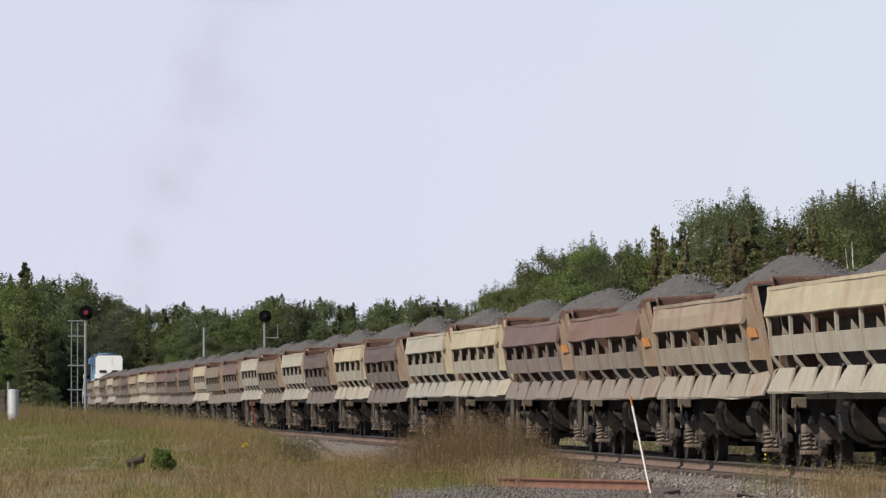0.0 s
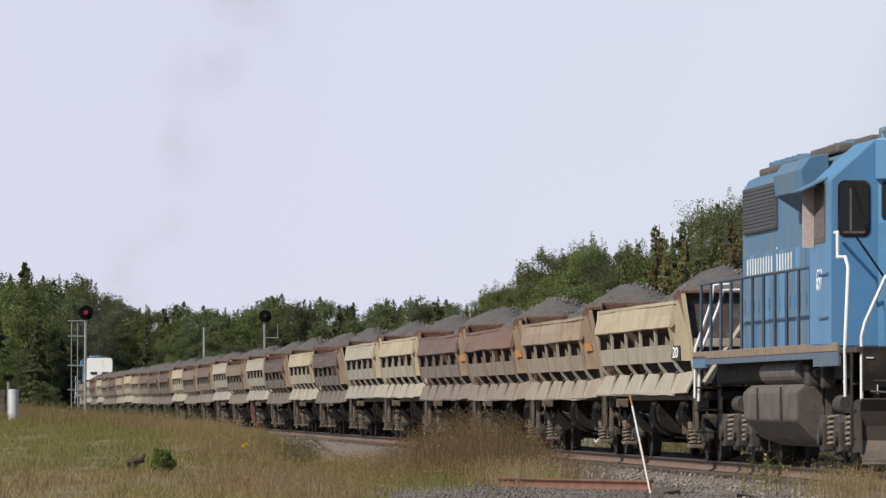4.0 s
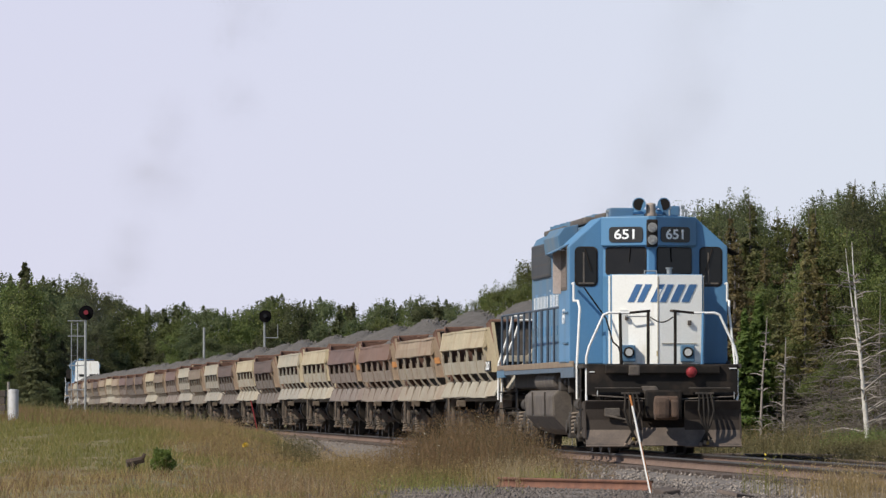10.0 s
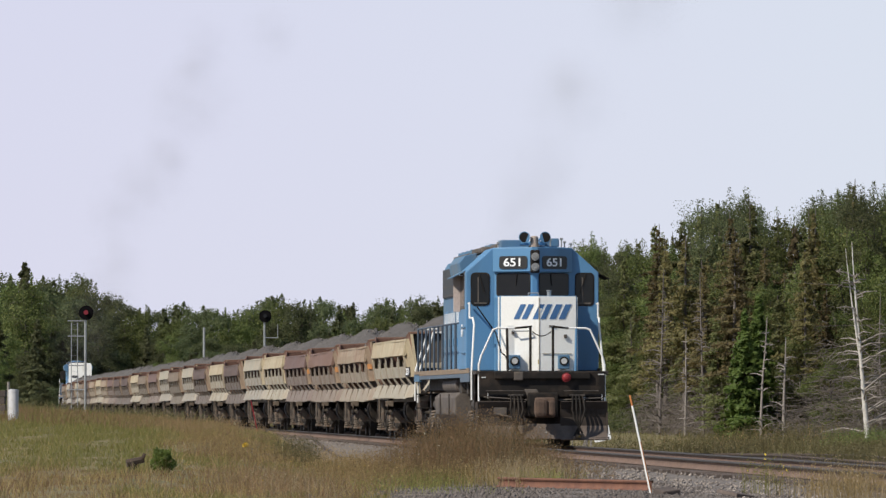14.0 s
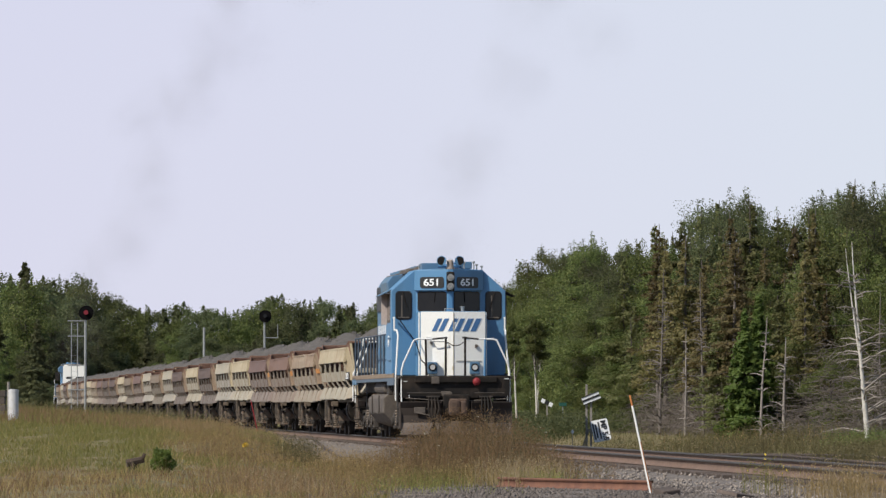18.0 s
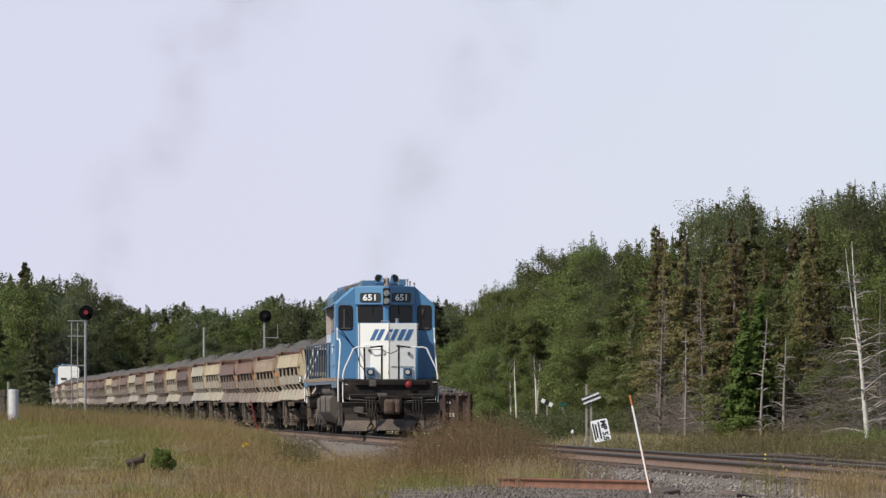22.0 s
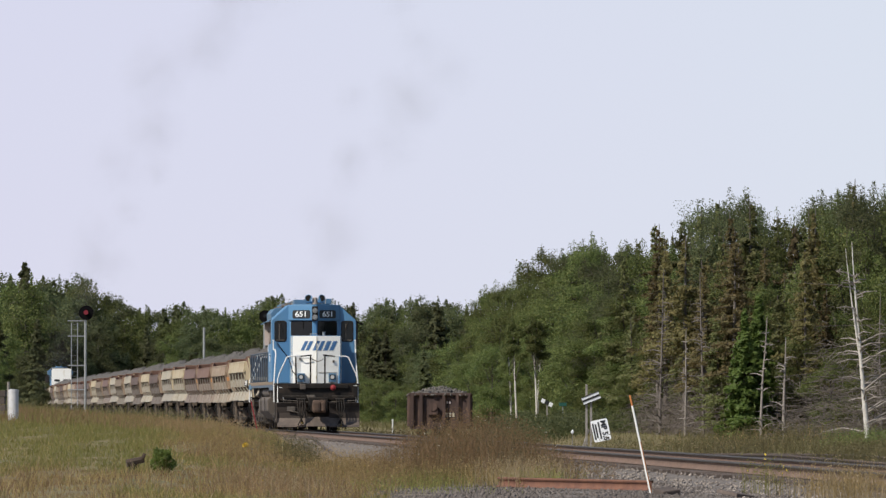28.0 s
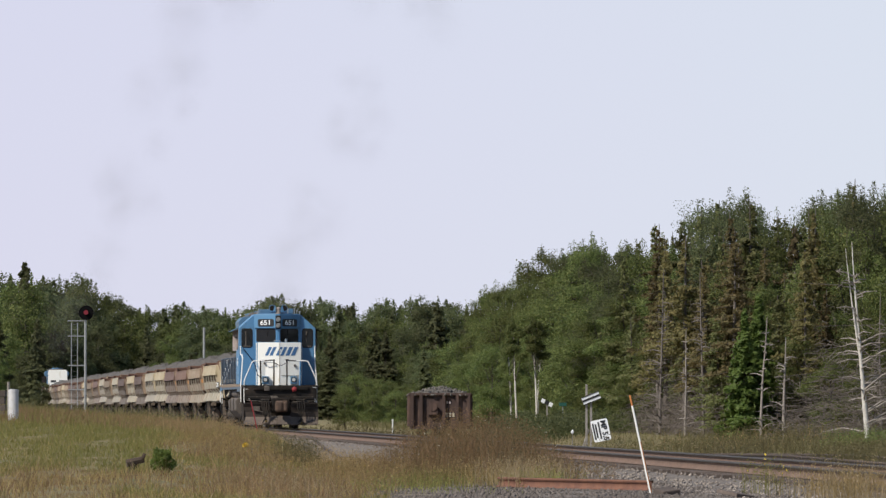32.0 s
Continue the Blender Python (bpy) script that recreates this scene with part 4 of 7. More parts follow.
    part("front_tag", Mesh().box((1.36, 0.80, 1.64), (0.14, 0.01, 0.02)).box((1.38, 0.80, 1.12), (0.012, 0.01, 0.14)).box((-1.25, 0.80, 1.15), (0.012, 0.01, 0.12)).box((-1.35, 0.80, 1.57), (0.1, 0.01, 0.02)), WHITE_RAIL, L)
    # tank, reservoirs
    part("fuel_tank", Mesh().prism([(-0.85, 0.32), (0.85, 0.32), (1.20, 0.44), (1.46, 0.72), (1.48, 1.12), (1.35, 1.24), (-1.35, 1.24), (-1.48, 1.12), (-1.46, 0.72), (-1.20, 0.44)], 7.7, 13.9, "y", bev=0.04), GREY_DIRT, L, "dusty grey fuel tank")
    for sx in (-1, 1):
        part("air_reservoir", Mesh().rod((sx * 1.22, 8.2, 1.42), (sx * 1.22, 12.4, 1.42), 0.19, 20).ball((sx * 1.22, 8.2, 1.42), (0.19, 0.08, 0.19), 2), GREY_DIRT, L)
        part("valve_gear", Mesh().box((sx * 1.25, 7.2, 1.36), (0.25, 0.5, 0.3), bev=0.04).rod((sx * 1.25, 6.6, 1.4), (sx * 1.25, 7.8, 1.4), 0.07, 10).box((sx * 1.2, 6.1, 1.35), (0.2, 0.25, 0.35), bev=0.03), UNDER, L)
        part("tank_bracket", Mesh().box((sx * 1.49, 9.2, 0.95), (0.03, 0.08, 0.5)).box((sx * 1.49, 12.0, 0.95), (0.03, 0.08, 0.5)), UNDER, L)
        part("sand_pipe", Mesh().tube([(sx * 1.1, 1.75, 1.4), (sx * 1.1, 1.7, 0.6), (sx * 0.85, 1.78, 0.15)], 0.02).tube([(sx * 1.1, 7.4, 1.4), (sx * 1.1, 7.35, 0.6), (sx * 0.85, 7.2, 0.15)], 0.02), UNDER, L)
    loco_truck(L, 4.55, wheels)
    loco_truck(L, 16.45, wheels)
    return L, wheels


# ---------------------------------------------------------------- side-dump ore cars
CAR_L = 15.215


def car_paint(name, upper, lower, rust):
    return (mat(name + "_upper_paint", upper, tuple(v * 0.88 for v in upper), 0.75, scale=1.6, fine=18, bump=0.15, stain=rust, stain_amt=0.55, streak=True),
            mat(name + "_lower_paint", lower, tuple(v * 0.86 for v in lower), 0.8, scale=2.2, fine=18, bump=0.15, stain=tuple(0.55 * a + 0.3 * b for a, b in zip(rust, lower)), stain_amt=0.62, streak=True))


def ore_heap(rnd, parent, tilt):
    """A lumpy heap of ore, ridged along the car, running out to the ends."""
    nx, ny = 17, 60
    xs, ys = np.linspace(-1.42, 1.42, nx), np.linspace(-6.35, 6.5, ny)
    X, Y = np.meshgrid(xs, ys)
    off = rnd.uniform(-0.6, 0.6)
    prof = np.clip(1.02 - (np.abs(Y - off) / 6.1) ** 1.5, -0.25, 1)
    Z = 2.36 + 0.96 * prof * np.clip(1 - (np.abs(X) / 1.55) ** 1.5, 0, 1) + 0.0
    for i in range(ny):
        for j in range(nx):
            Z[i, j] += 0.10 * noise.noise(Vector((X[i, j] * 1.3 + off * 30, Y[i, j] * 1.1, off * 9))) + 0.05 * noise.noise(Vector((X[i, j] * 5, Y[i, j] * 5, off * 7)))
    i = (np.arange(ny - 1)[:, None] * nx + np.arange(nx - 1)[None, :]).ravel()
    ob = raw("ore_load", np.stack([X, Y, Z], -1).reshape(-1, 3), np.stack([i, i + 1, i + nx + 1, i + nx], 1), ORE, parent, "heap of crushed grey iron ore")
    ob.matrix_basis = tilt
    vs, fs = [], []
    for k in range(1000):
        a, b = rnd.randrange(nx - 1), rnd.randrange(3, ny - 3)
        r = rnd.uniform(0.018, 0.05)
        c = np.array([X[b, a] + rnd.uniform(0, 0.17), Y[b, a] + rnd.uniform(0, 0.2), Z[b, a] + r * 0.3])
        n = len(vs)
        for d in ((1, 0, 0), (-1, 0, 0), (0, 1, 0), (0, -1, 0), (0, 0, 1), (0, 0, -1)):
            vs.append(c + np.array(d) * r * rnd.uniform(0.6, 1.2) + np.array([rnd.uniform(-1, 1) for _ in range(3)]) * r * 0.35)
        fs += [(n + q[0], n + q[1], n + q[2]) for q in ((0, 2, 4), (2, 1, 4), (1, 3, 4), (3, 0, 4), (2, 0, 5), (1, 2, 5), (3, 1, 5), (0, 3, 5))]
    raw("ore_rubble", vs, fs, ORE_BITS, parent, kind="stuff").matrix_basis = tilt


def dump_car(paint, seed, end_mat, inner, patch=True, bays=5, wheels=None, lean=0.0):
    """Side-dump car. Origin on the rail tops at mid-length, length along y; its tub leans on the underframe by some degrees."""
    rnd = random.Random(seed)
    up, low = paint
    C = thing("ore_car", "", "ore car", "cars of the ore train")
    hl = 7.02
    tilt = Matrix.Translation((0, 0, 1.1)) @ Matrix.Rotation(radians(lean), 4, "Y") @ Matrix.Translation((0, 0, -1.1))

    def body(name, mesh, material, label=""):
        ob = part(name, mesh, material, C, label)
        ob.matrix_basis = tilt
        return ob
    # tub
    body("tub", Mesh().prism([(-0.70, 1.30), (0.70, 1.30), (0.82, 2.20), (1.36, 2.60), (1.30, 2.60), (0.76, 2.24), (0.62, 1.5), (-0.62, 1.5), (-0.76, 2.24), (-1.30, 2.52), (-1.36, 2.52), (-0.82, 2.20)], -hl + 0.75, hl - 0.75, "y"), inner)
    body("tub_floor", Mesh().box((0, 0, 2.22), (1.6, 2 * hl - 1.6, 0.1)), inner)
    ya0, yb0 = -hl + 0.80, hl - 0.36
    top, hood, mid, bot = 2.66, 2.235, 1.95, 1.67
    for sx in (-1, 1):
        body("upper_panel", Mesh().dented([(sx * 1.47, top), (sx * 1.54, top), (sx * 1.585, 2.46), (sx * 1.625, hood + 0.02), (sx * 1.60, hood), (sx * 1.56, hood + 0.03), (sx * 1.42, top - 0.1)], ya0 + 0.12, yb0 - 0.12, 12, 0.03, seed + sx), up)
        body("top_rim", Mesh().dented([(sx * 1.40, top - 0.03), (sx * 1.56, top - 0.03), (sx * 1.555, top + 0.025), (sx * 1.40, top + 0.025)], ya0, yb0, 12, 0.022, seed + sx + 0.4), up)
        body("middle_panel", Mesh().dented([(sx * 1.555, mid), (sx * 1.52, mid + 0.01), (sx * 1.475, bot + 0.01), (sx * 1.51, bot)], ya0 + 0.3, yb0 - 0.3, 12, 0.014, seed + sx + 3), low)
        # Shade behind the side openings is put into this wall's dark colour.
        body("inner_wall", Mesh().prism([(sx * 0.80, 2.34), (sx * 0.86, 2.34), (sx * 0.80, 1.30), (sx * 0.74, 1.30)], -hl + 0.7, hl - 0.7, "y"), UNDER)
        span = yb0 - ya0 - 0.62
        for i in range(bays + 1):
            y = ya0 + 0.31 + span * i / bays
            w = rnd.uniform(0.05, 0.075)
            body("post", Mesh().prism([(sx * 1.55, hood + 0.03), (sx * 1.595, hood + 0.03), (sx * 1.58, mid), (sx * 1.535, bot), (sx * 1.495, 1.58), (sx * 1.41, 1.47), (sx * 1.37, 1.45), (sx * 1.35, 1.48), (sx * 1.45, 1.60), (sx * 1.49, bot), (sx * 1.535, mid)], y - w, y + w, "y"), low)
            if i < bays:
                ya, yb = y + 0.05, y + span / bays - 0.05
                body("gusset", Mesh().quad([(sx * 1.53, ya + 1.2, 2.11), (sx * 1.53, ya + 1.2, mid), (sx * 1.41, ya + 1.2, mid)], 0.03), low)
                e = rnd.uniform(-0.02, 0.02)
                body("chute_flap", Mesh().quad([(sx * 1.485, ya + 0.12, 1.475 + e * 0.4), (sx * 1.485, yb - 0.62, 1.485), (sx * 1.51, yb - 0.22, 1.37), (sx * (1.59 + e), yb + 0.07, 1.135 + e * 0.5), (sx * (1.59 + e), ya - 0.07, 1.135 - e * 0.5)], 0.03), low)
                body("hinge_arm", Mesh().rod((sx * 1.46, ya + 0.1, 1.50), (sx * 1.28, ya + 0.4, 1.30), 0.025, 6), UNDER)
        body("skirt_lip", Mesh().dented([(sx * 1.56, 1.115), (sx * 1.605, 1.115), (sx * 1.605, 1.145), (sx * 1.56, 1.145)], -hl + 0.7, hl - 0.7, 14, 0.03, seed + sx + 6), low)
        # angled corner wings between the panels and the end frames
        for sy, yo in ((-1, ya0), (1, yb0)):
            i = -sy
            body("corner_wing", Mesh().quad([(sx * 1.55, yo + i * 0.10, 2.67), (sx * 1.46, yo - i * 0.14, 2.70), (sx * 1.24, yo - i * (0.72 if sy < 0 else 0.45), 1.68), (sx * 1.50, yo + i * 0.33, 1.69), (sx * 1.61, yo + i * 0.30, hood)], 0.03), end_mat, "rust-stained corner plate")
            body("wing_edge", Mesh().rod((sx * 1.46, yo - i * 0.14, 2.70), (sx * 1.24, yo - i * (0.72 if sy < 0 else 0.45), 1.68), 0.03, 6), inner)
            body("end_flap", Mesh().quad([(sx * 1.59, yo + i * 0.25, 1.13), (sx * 1.44, yo - i * (0.78 if sy < 0 else 0.45), 1.15), (sx * 1.26, yo - i * (0.70 if sy < 0 else 0.4), 1.52), (sx * 1.47, yo + i * 0.22, 1.46)], 0.03), low)
    # end frames: leaning, recessed, taller than the sides
    for sy in (-1, 1):
        yt, yb = (-hl + 0.56, -hl + 0.04) if sy < 0 else (hl - 0.14, hl + 0.10)
        # Near wall takes the dark gear colour in place of recess shade.
        body("end_wall", Mesh().quad([(-1.40, yt - sy * 0.08, 2.80), (1.40, yt - sy * 0.08, 2.80), (1.18, yb - sy * 0.10, 1.30), (-1.18, yb - sy * 0.10, 1.30)], 0.04), UNDER if sy < 0 else inner, "recessed end wall, recess shade put into its colour" if sy < 0 else "rust-streaked end wall")
        for sx in (-1, 1):
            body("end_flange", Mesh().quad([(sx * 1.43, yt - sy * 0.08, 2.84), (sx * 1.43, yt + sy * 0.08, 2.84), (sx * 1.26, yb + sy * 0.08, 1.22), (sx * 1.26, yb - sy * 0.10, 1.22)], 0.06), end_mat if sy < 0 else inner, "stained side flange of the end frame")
            body("end_ear", Mesh().quad([(sx * 1.48, yt - sy * 0.10, 2.86), (sx * 1.52, yt - sy * 0.52, 2.76), (sx * 1.46, yt - sy * 0.50, 2.60), (sx * 1.43, yt - sy * 0.06, 2.60)], 0.035), inner)
            body("end_brace", Mesh().rod((sx * 1.15, yb + sy * 0.06, 1.30), (sx * 0.25, yt + sy * 0.02, 2.55), 0.06, 6), low)
        body("end_rim", Mesh().box((0, yt, 2.835), (2.94, 0.2, 0.06), (0, rnd.uniform(-0.6, 0.6), 0), bev=0.012), inner)
        body("end_beam", Mesh().box((0, (yt + yb) / 2 + sy * 0.06, 1.98), (2.56, 0.10, 0.14), bev=0.012), low)
        for x in (-0.95, -0.32, 0.32, 0.95):
            body("inner_rib", Mesh().box((x, yt - sy * 0.14, 2.68), (0.06, 0.08, 0.28), (sy * 16, 0, 0)), inner)
        part("coupler", Mesh().box((0, sy * (hl + 0.3), 0.86), (0.26, 0.6, 0.28), bev=0.03), UNDER, C)
        part("end_post", Mesh().box((-1.28, sy * (hl - 0.12), 0.80), (0.07, 0.08, 0.70), bev=0.012), DUST, C)
        part("grab_iron", Mesh().tube([(-1.34, sy * (hl + 0.12), 0.55), (-1.34, sy * (hl + 0.12), 1.2)], 0.015, 6), UNDER, C)
        part("hand_brake", Mesh().box((-1.12, sy * (hl - 0.55), 0.98), (0.22, 0.12, 0.16), bev=0.02).rod((-1.18, sy * (hl - 0.62), 0.95), (-1.18, sy * (hl - 0.62), 0.55), 0.022, 6), DUST, C)
    if patch:
        body("reflector_patch", Mesh().quad([(-1.535, ya0 + 0.06, 2.18), (-1.445, ya0 - 0.21, 2.18), (-1.41, ya0 - 0.27, 2.03), (-1.52, ya0 + 0.05, 2.03)], 0.01), REFLECTOR, "faded orange patch")
    # underframe
    # The sill's lowest black box is added to darken the view beneath.
    part("centre_sill", Mesh().box((0, 0, 0.93), (0.6, 2 * hl + 0.1, 0.66), bev=0.03).box((0, 0, 1.10), (2.0, 2 * hl - 0.5, 0.14)).box((0, 0, 0.50), (0.9, 7.8, 0.34), bev=0.03), BLACK, C)
    # Added black boxes stand for the shade under the car, no known gear.
    part("equipment_rack", Mesh().box((0.62, 0, 0.42), (0.5, 7.8, 0.42), bev=0.03).box((0.62, -3.2, 0.66), (0.3, 0.9, 0.2), bev=0.03), BLACK, C)
    for y in (-2.3, 2.3):
        for sx in (-1, 1):
            # Black colour carries the underframe's shade on the cylinders.
            part("dump_cylinder", Mesh().rod((sx * 0.60, y - 0.42, 0.80), (sx * 0.60, y + 0.42, 0.80), 0.42, 28).rod((sx * 0.60, y - 0.50, 0.80), (sx * 0.60, y - 0.42, 0.80), 0.36, 24, 0.40).rod((sx * 0.60, y - 0.56, 0.80), (sx * 0.60, y - 0.5, 0.80), 0.12, 12), BLACK, C, "round black dump cylinder, underframe shade put into its colour")
    part("air_tank", Mesh().rod((-0.55, -0.7, 0.75), (-0.55, 0.7, 0.75), 0.22, 16).rod((0.55, -0.7, 0.75), (0.55, 0.7, 0.75), 0.22, 16), UNDER, C)
    for yc in (-5.35, 5.35):
        tk = part("truck", Mesh().box((0, yc, 0.66), (2.2, 0.36, 0.26), bev=0.04), UNDER, C, "dusty two-axle truck with coil springs")
        q = 1 if yc < 0 else -1
        for sx in (-1, 1):
            fr = Mesh().prism([(yc - 1.12, 0.50), (yc - 0.75, 0.58), (yc - 0.35, 0.72), (yc + 0.35, 0.72), (yc + 0.75, 0.58), (yc + 1.12, 0.50), (yc + 1.12, 0.38), (yc + 0.75, 0.36), (yc + 0.4, 0.20), (yc - 0.4, 0.20), (yc - 0.75, 0.36), (yc - 1.12, 0.38)], sx * 0.92, sx * 1.02, "x", bev=0.015)
            part("side_frame", fr, UNDER, tk)
            part("spring_seat", Mesh().box((sx * 1.10, yc, 0.255), (0.26, 0.5, 0.06), bev=0.015), DUST, tk)
            part("bolster_end", Mesh().box((sx * 1.10, yc, 0.60), (0.24, 0.40, 0.14), bev=0.03).box((sx * 1.07, yc - 0.05, 0.70), (0.12, 0.26, 0.10), bev=0.03), DUST, tk, "pale dusty bolster end")
            for dx in (1.04, 1.155):
                for dy in (-0.13, 0.13):
                    coil_spring(tk, sx * dx, yc + dy, 0.28, 0.54, 0.052, 0.017, 4, COIL)
            for dy in (-0.89, 0.89):
                part("axle_box", Mesh().box((sx * 1.04, yc + dy, 0.43), (0.15, 0.24, 0.22), bev=0.03).rod((sx * 1.08, yc + dy, 0.43), (sx * 1.15, yc + dy, 0.43), 0.085, 12), UNDER, tk)
            for r in (-1, 1):
                part("brake_lever", Mesh().tube([(sx * 1.0, yc + r * 0.42, 0.62), (sx * 0.99, yc + r * 0.50, 0.45), (sx * 0.97, yc + r * 0.44, 0.28), (sx * 0.94, yc + r * 0.36, 0.16)], 0.035, 6), DUST, tk)
            part("frame_plate", Mesh().quad([(sx * 1.16, yc + q * 1.5, 0.84), (sx * 1.16, yc + q * 1.5, 0.45), (sx * 0.78, yc + q * 1.5, 0.45)], 0.03), DUST if sx < 0 else UNDER, C)
        for dy in (-0.89, 0.89):
            w = wheelset(C, yc + dy, 0.42)
            if wheels is not None:
                wheels.append(w)
    ore_heap(rnd, C, tilt)
    return C


def train():
    """The two locomotives and the 27 cars, at rest on the line at the clip's start; returns what motions() keys."""
    out = []
    loco, wl = locomotive()
    out.append((loco, 0.0, 20.98, 0.0, wl, 0.508))
    rust = (0.20, 0.10, 0.06)
    cream = car_paint("cream", (0.487, 0.415, 0.284), (0.415, 0.378, 0.303), (0.30, 0.21, 0.13))
    tan = car_paint("tan", (0.356, 0.276, 0.196), (0.356, 0.309, 0.243), rust)
    rusty = car_paint("rusty_brown", (0.212, 0.131, 0.101), (0.281, 0.232, 0.189), (0.17, 0.09, 0.06))
    purple = car_paint("maroon_brown", (0.173, 0.112, 0.098), (0.243, 0.201, 0.173), (0.16, 0.09, 0.07))
    pale = car_paint("pale_cream", (0.394, 0.361, 0.287), (0.344, 0.320, 0.275), (0.42, 0.33, 0.24))
    dusky = car_paint("dusky_tan", (0.234, 0.184, 0.135), (0.221, 0.193, 0.156), (0.17, 0.105, 0.07))
    umber = car_paint("umber", (0.123, 0.086, 0.074), (0.180, 0.152, 0.131), (0.14, 0.09, 0.07))
    end_rust = mat("rusty_end_wall", (0.30, 0.22, 0.15), (0.22, 0.155, 0.105), 0.85, scale=2, fine=20, bump=0.2, stain=(0.20, 0.105, 0.055), stain_amt=0.5, streak=True)
    end_cream = mat("cream_end_wall", (0.43, 0.36, 0.235), (0.37, 0.30, 0.20), 0.8, scale=2, fine=20, bump=0.2, stain=(0.34, 0.20, 0.09), stain_amt=0.3, streak=True)
    inner = mat("rusty_tub_plate", (0.19, 0.10, 0.07), (0.14, 0.075, 0.055), 0.9, scale=2, fine=20, bump=0.25, stain=(0.26, 0.15, 0.10), stain_amt=0.4)
    kinds = {"cream": (cream, end_cream, 0.0, "cream-painted side-dump ore car with rust streaks, heaped with ore"),
             "tan": (tan, end_rust, -2.6, "tan side-dump ore car with rusty ends, leaning, heaped with ore"),
             "rusty": (rusty, end_rust, -3.2, "rust-brown leaning side-dump ore car with dusty lower side, heaped with ore"),
             "purple": (purple, end_rust, -2.8, "maroon-brown weathered side-dump ore car heaped with ore"),
             "pale": (pale, end_cream, 0.4, "pale cream side-dump ore car heaped with ore"),
             "dusky": (dusky, end_rust, -4.6, "dusky tan side-dump ore car leaning on its frame, heaped with ore"),
             "umber": (umber, end_rust, -4.2, "dark umber dusty leaning side-dump ore car heaped with ore")}
    order = ["cream", "tan", "rusty", "purple", "cream", "pale", "umber", "cream", "umber", "pale", "dusky", "pale", "purple", "dusky", "cream", "umber", "umber", "purple", "tan", "cream", "tan", "umber", "dusky", "pale", "umber", "pale", "dusky"]
    made = {}
    for i, key in enumerate(order):
        wh = []
        if i < 4 or key not in made:
            paint, em, lean, lab = kinds[key]
            C = dump_car(paint, 11 + i, em, inner, patch=0 < i < 4, wheels=wh, lean=lean)
            tagged(C, lab)
            if key not in made and i > 3:
                made[key] = C
        else:
            C = copy_thing(made[key], Matrix.Identity(4))
        if i == 0:
            part("number_panel", Mesh().box((-1.505, -6.06, 1.82), (0.36, 0.02, 0.24), (0, 0, -74)), NUMBOX, C, "black panel with white figures")
            writing("20", 0.25, DECAL_W, C, pose(-1.519, -6.064, 1.815, 90, 0, -74), 0.003)
        out.append((C, 20.98 + 0.31 + CAR_L * i, CAR_L, 0.5, wh if i < 4 else [], 0.42))
    far, _ = locomotive(False)
    tagged(far, "far blue locomotive with a white hood end leading the train")
    out.append((far, 20.98 + 0.31 + CAR_L * 27, 20.98, "turned", [], 0.508))
    return out


TRAIN = train()


def run(t):
    """Distance that the train has gone at t seconds."""
    return 6.3755 * t - 0.5 * 0.00467 * t * t


def train_pose(s0, length, origin, s_rest=0.0):
    """Pose of a rigid vehicle whose near end is at s0, carried at two points of the line."""
    a, b = s0 + 0.18 * length, s0 + 0.82 * length
    xa, ya, _ = on_track(a)
    xb, yb, _ = on_track(b)
    h = math.atan2(xb - xa, yb - ya)
    if origin == "turned":
        k = 1.0
    else:
        k = origin
    m = (k * length - 0.18 * length)
    x, y = xa + math.sin(h) * m, ya + math.cos(h) * m
    roll = 0.5 * math.sin(s_rest * 1.7 + 0.6) if origin == 0.5 else 0.0
    return pose(x, y, 0.0, 0, 0, -math.degrees(h) + (180 if origin == "turned" else 0)) @ pose(0, 0, 0, 0, roll, 0)


def exhaust(name, label, loco, step, amount, seed, big):
    """Thin bowed puffs that wait under the line, leave the stack in turn, rise and drift off; keyed in motions()."""
    S = thing(name, label, "smoke")
    rnd = random.Random(seed)
    m = smoke_mat(name + "_haze", (0.20, 0.19, 0.19), amount)
    made, te = [], -15.0
    shapes = []
    for k in range(5):
        b = Mesh().ball((0, 0, 0), (1.0, 0.6, 1.0), 3)
        bmesh.ops.delete(b.bm, geom=[v for v in b.bm.verts if v.co.y > 0.05], context="VERTS")
        for v in b.bm.verts:
            v.co *= 1 + 0.15 * noise.noise(v.co * 1.1 + Vector((k * 7.0, 0, 0)))
        shapes.append(b)
    protos = [part("smoke_puff", b, m, S, smooth=True) for b in shapes]
    while te < 31.5:
        o = protos[len(made)] if len(made) < 5 else protos[len(made) % 5].copy()
        if len(made) >= 5:
            scene.collection.objects.link(o)
        o.scale = [big * rnd.uniform(0.7, 1.5)] * 3
        made.append((o, te, rnd.uniform(-1, 1), rnd.uniform(-1, 1), rnd.uniform(0, 360), rnd.uniform(0.85, 1.15)))
        te += step * rnd.uniform(0.8, 1.2)
    return loco, made


def stack_place(entry, t):
    ob, s0, length, origin, _, _ = entry
    m = train_pose(s0 + run(t), length, origin)
    return (m @ Vector((0, 12.6, 3.6)))


SMOKE = [exhaust("exhaust_smoke", "thin grey exhaust smoke drifting from the locomotive", TRAIN[0], 0.28, 0.095, 3, 1.15),
         exhaust("far_exhaust_smoke", "faint exhaust haze over the far locomotive", TRAIN[-1], 1.0, 0.11, 4, 3.0)]


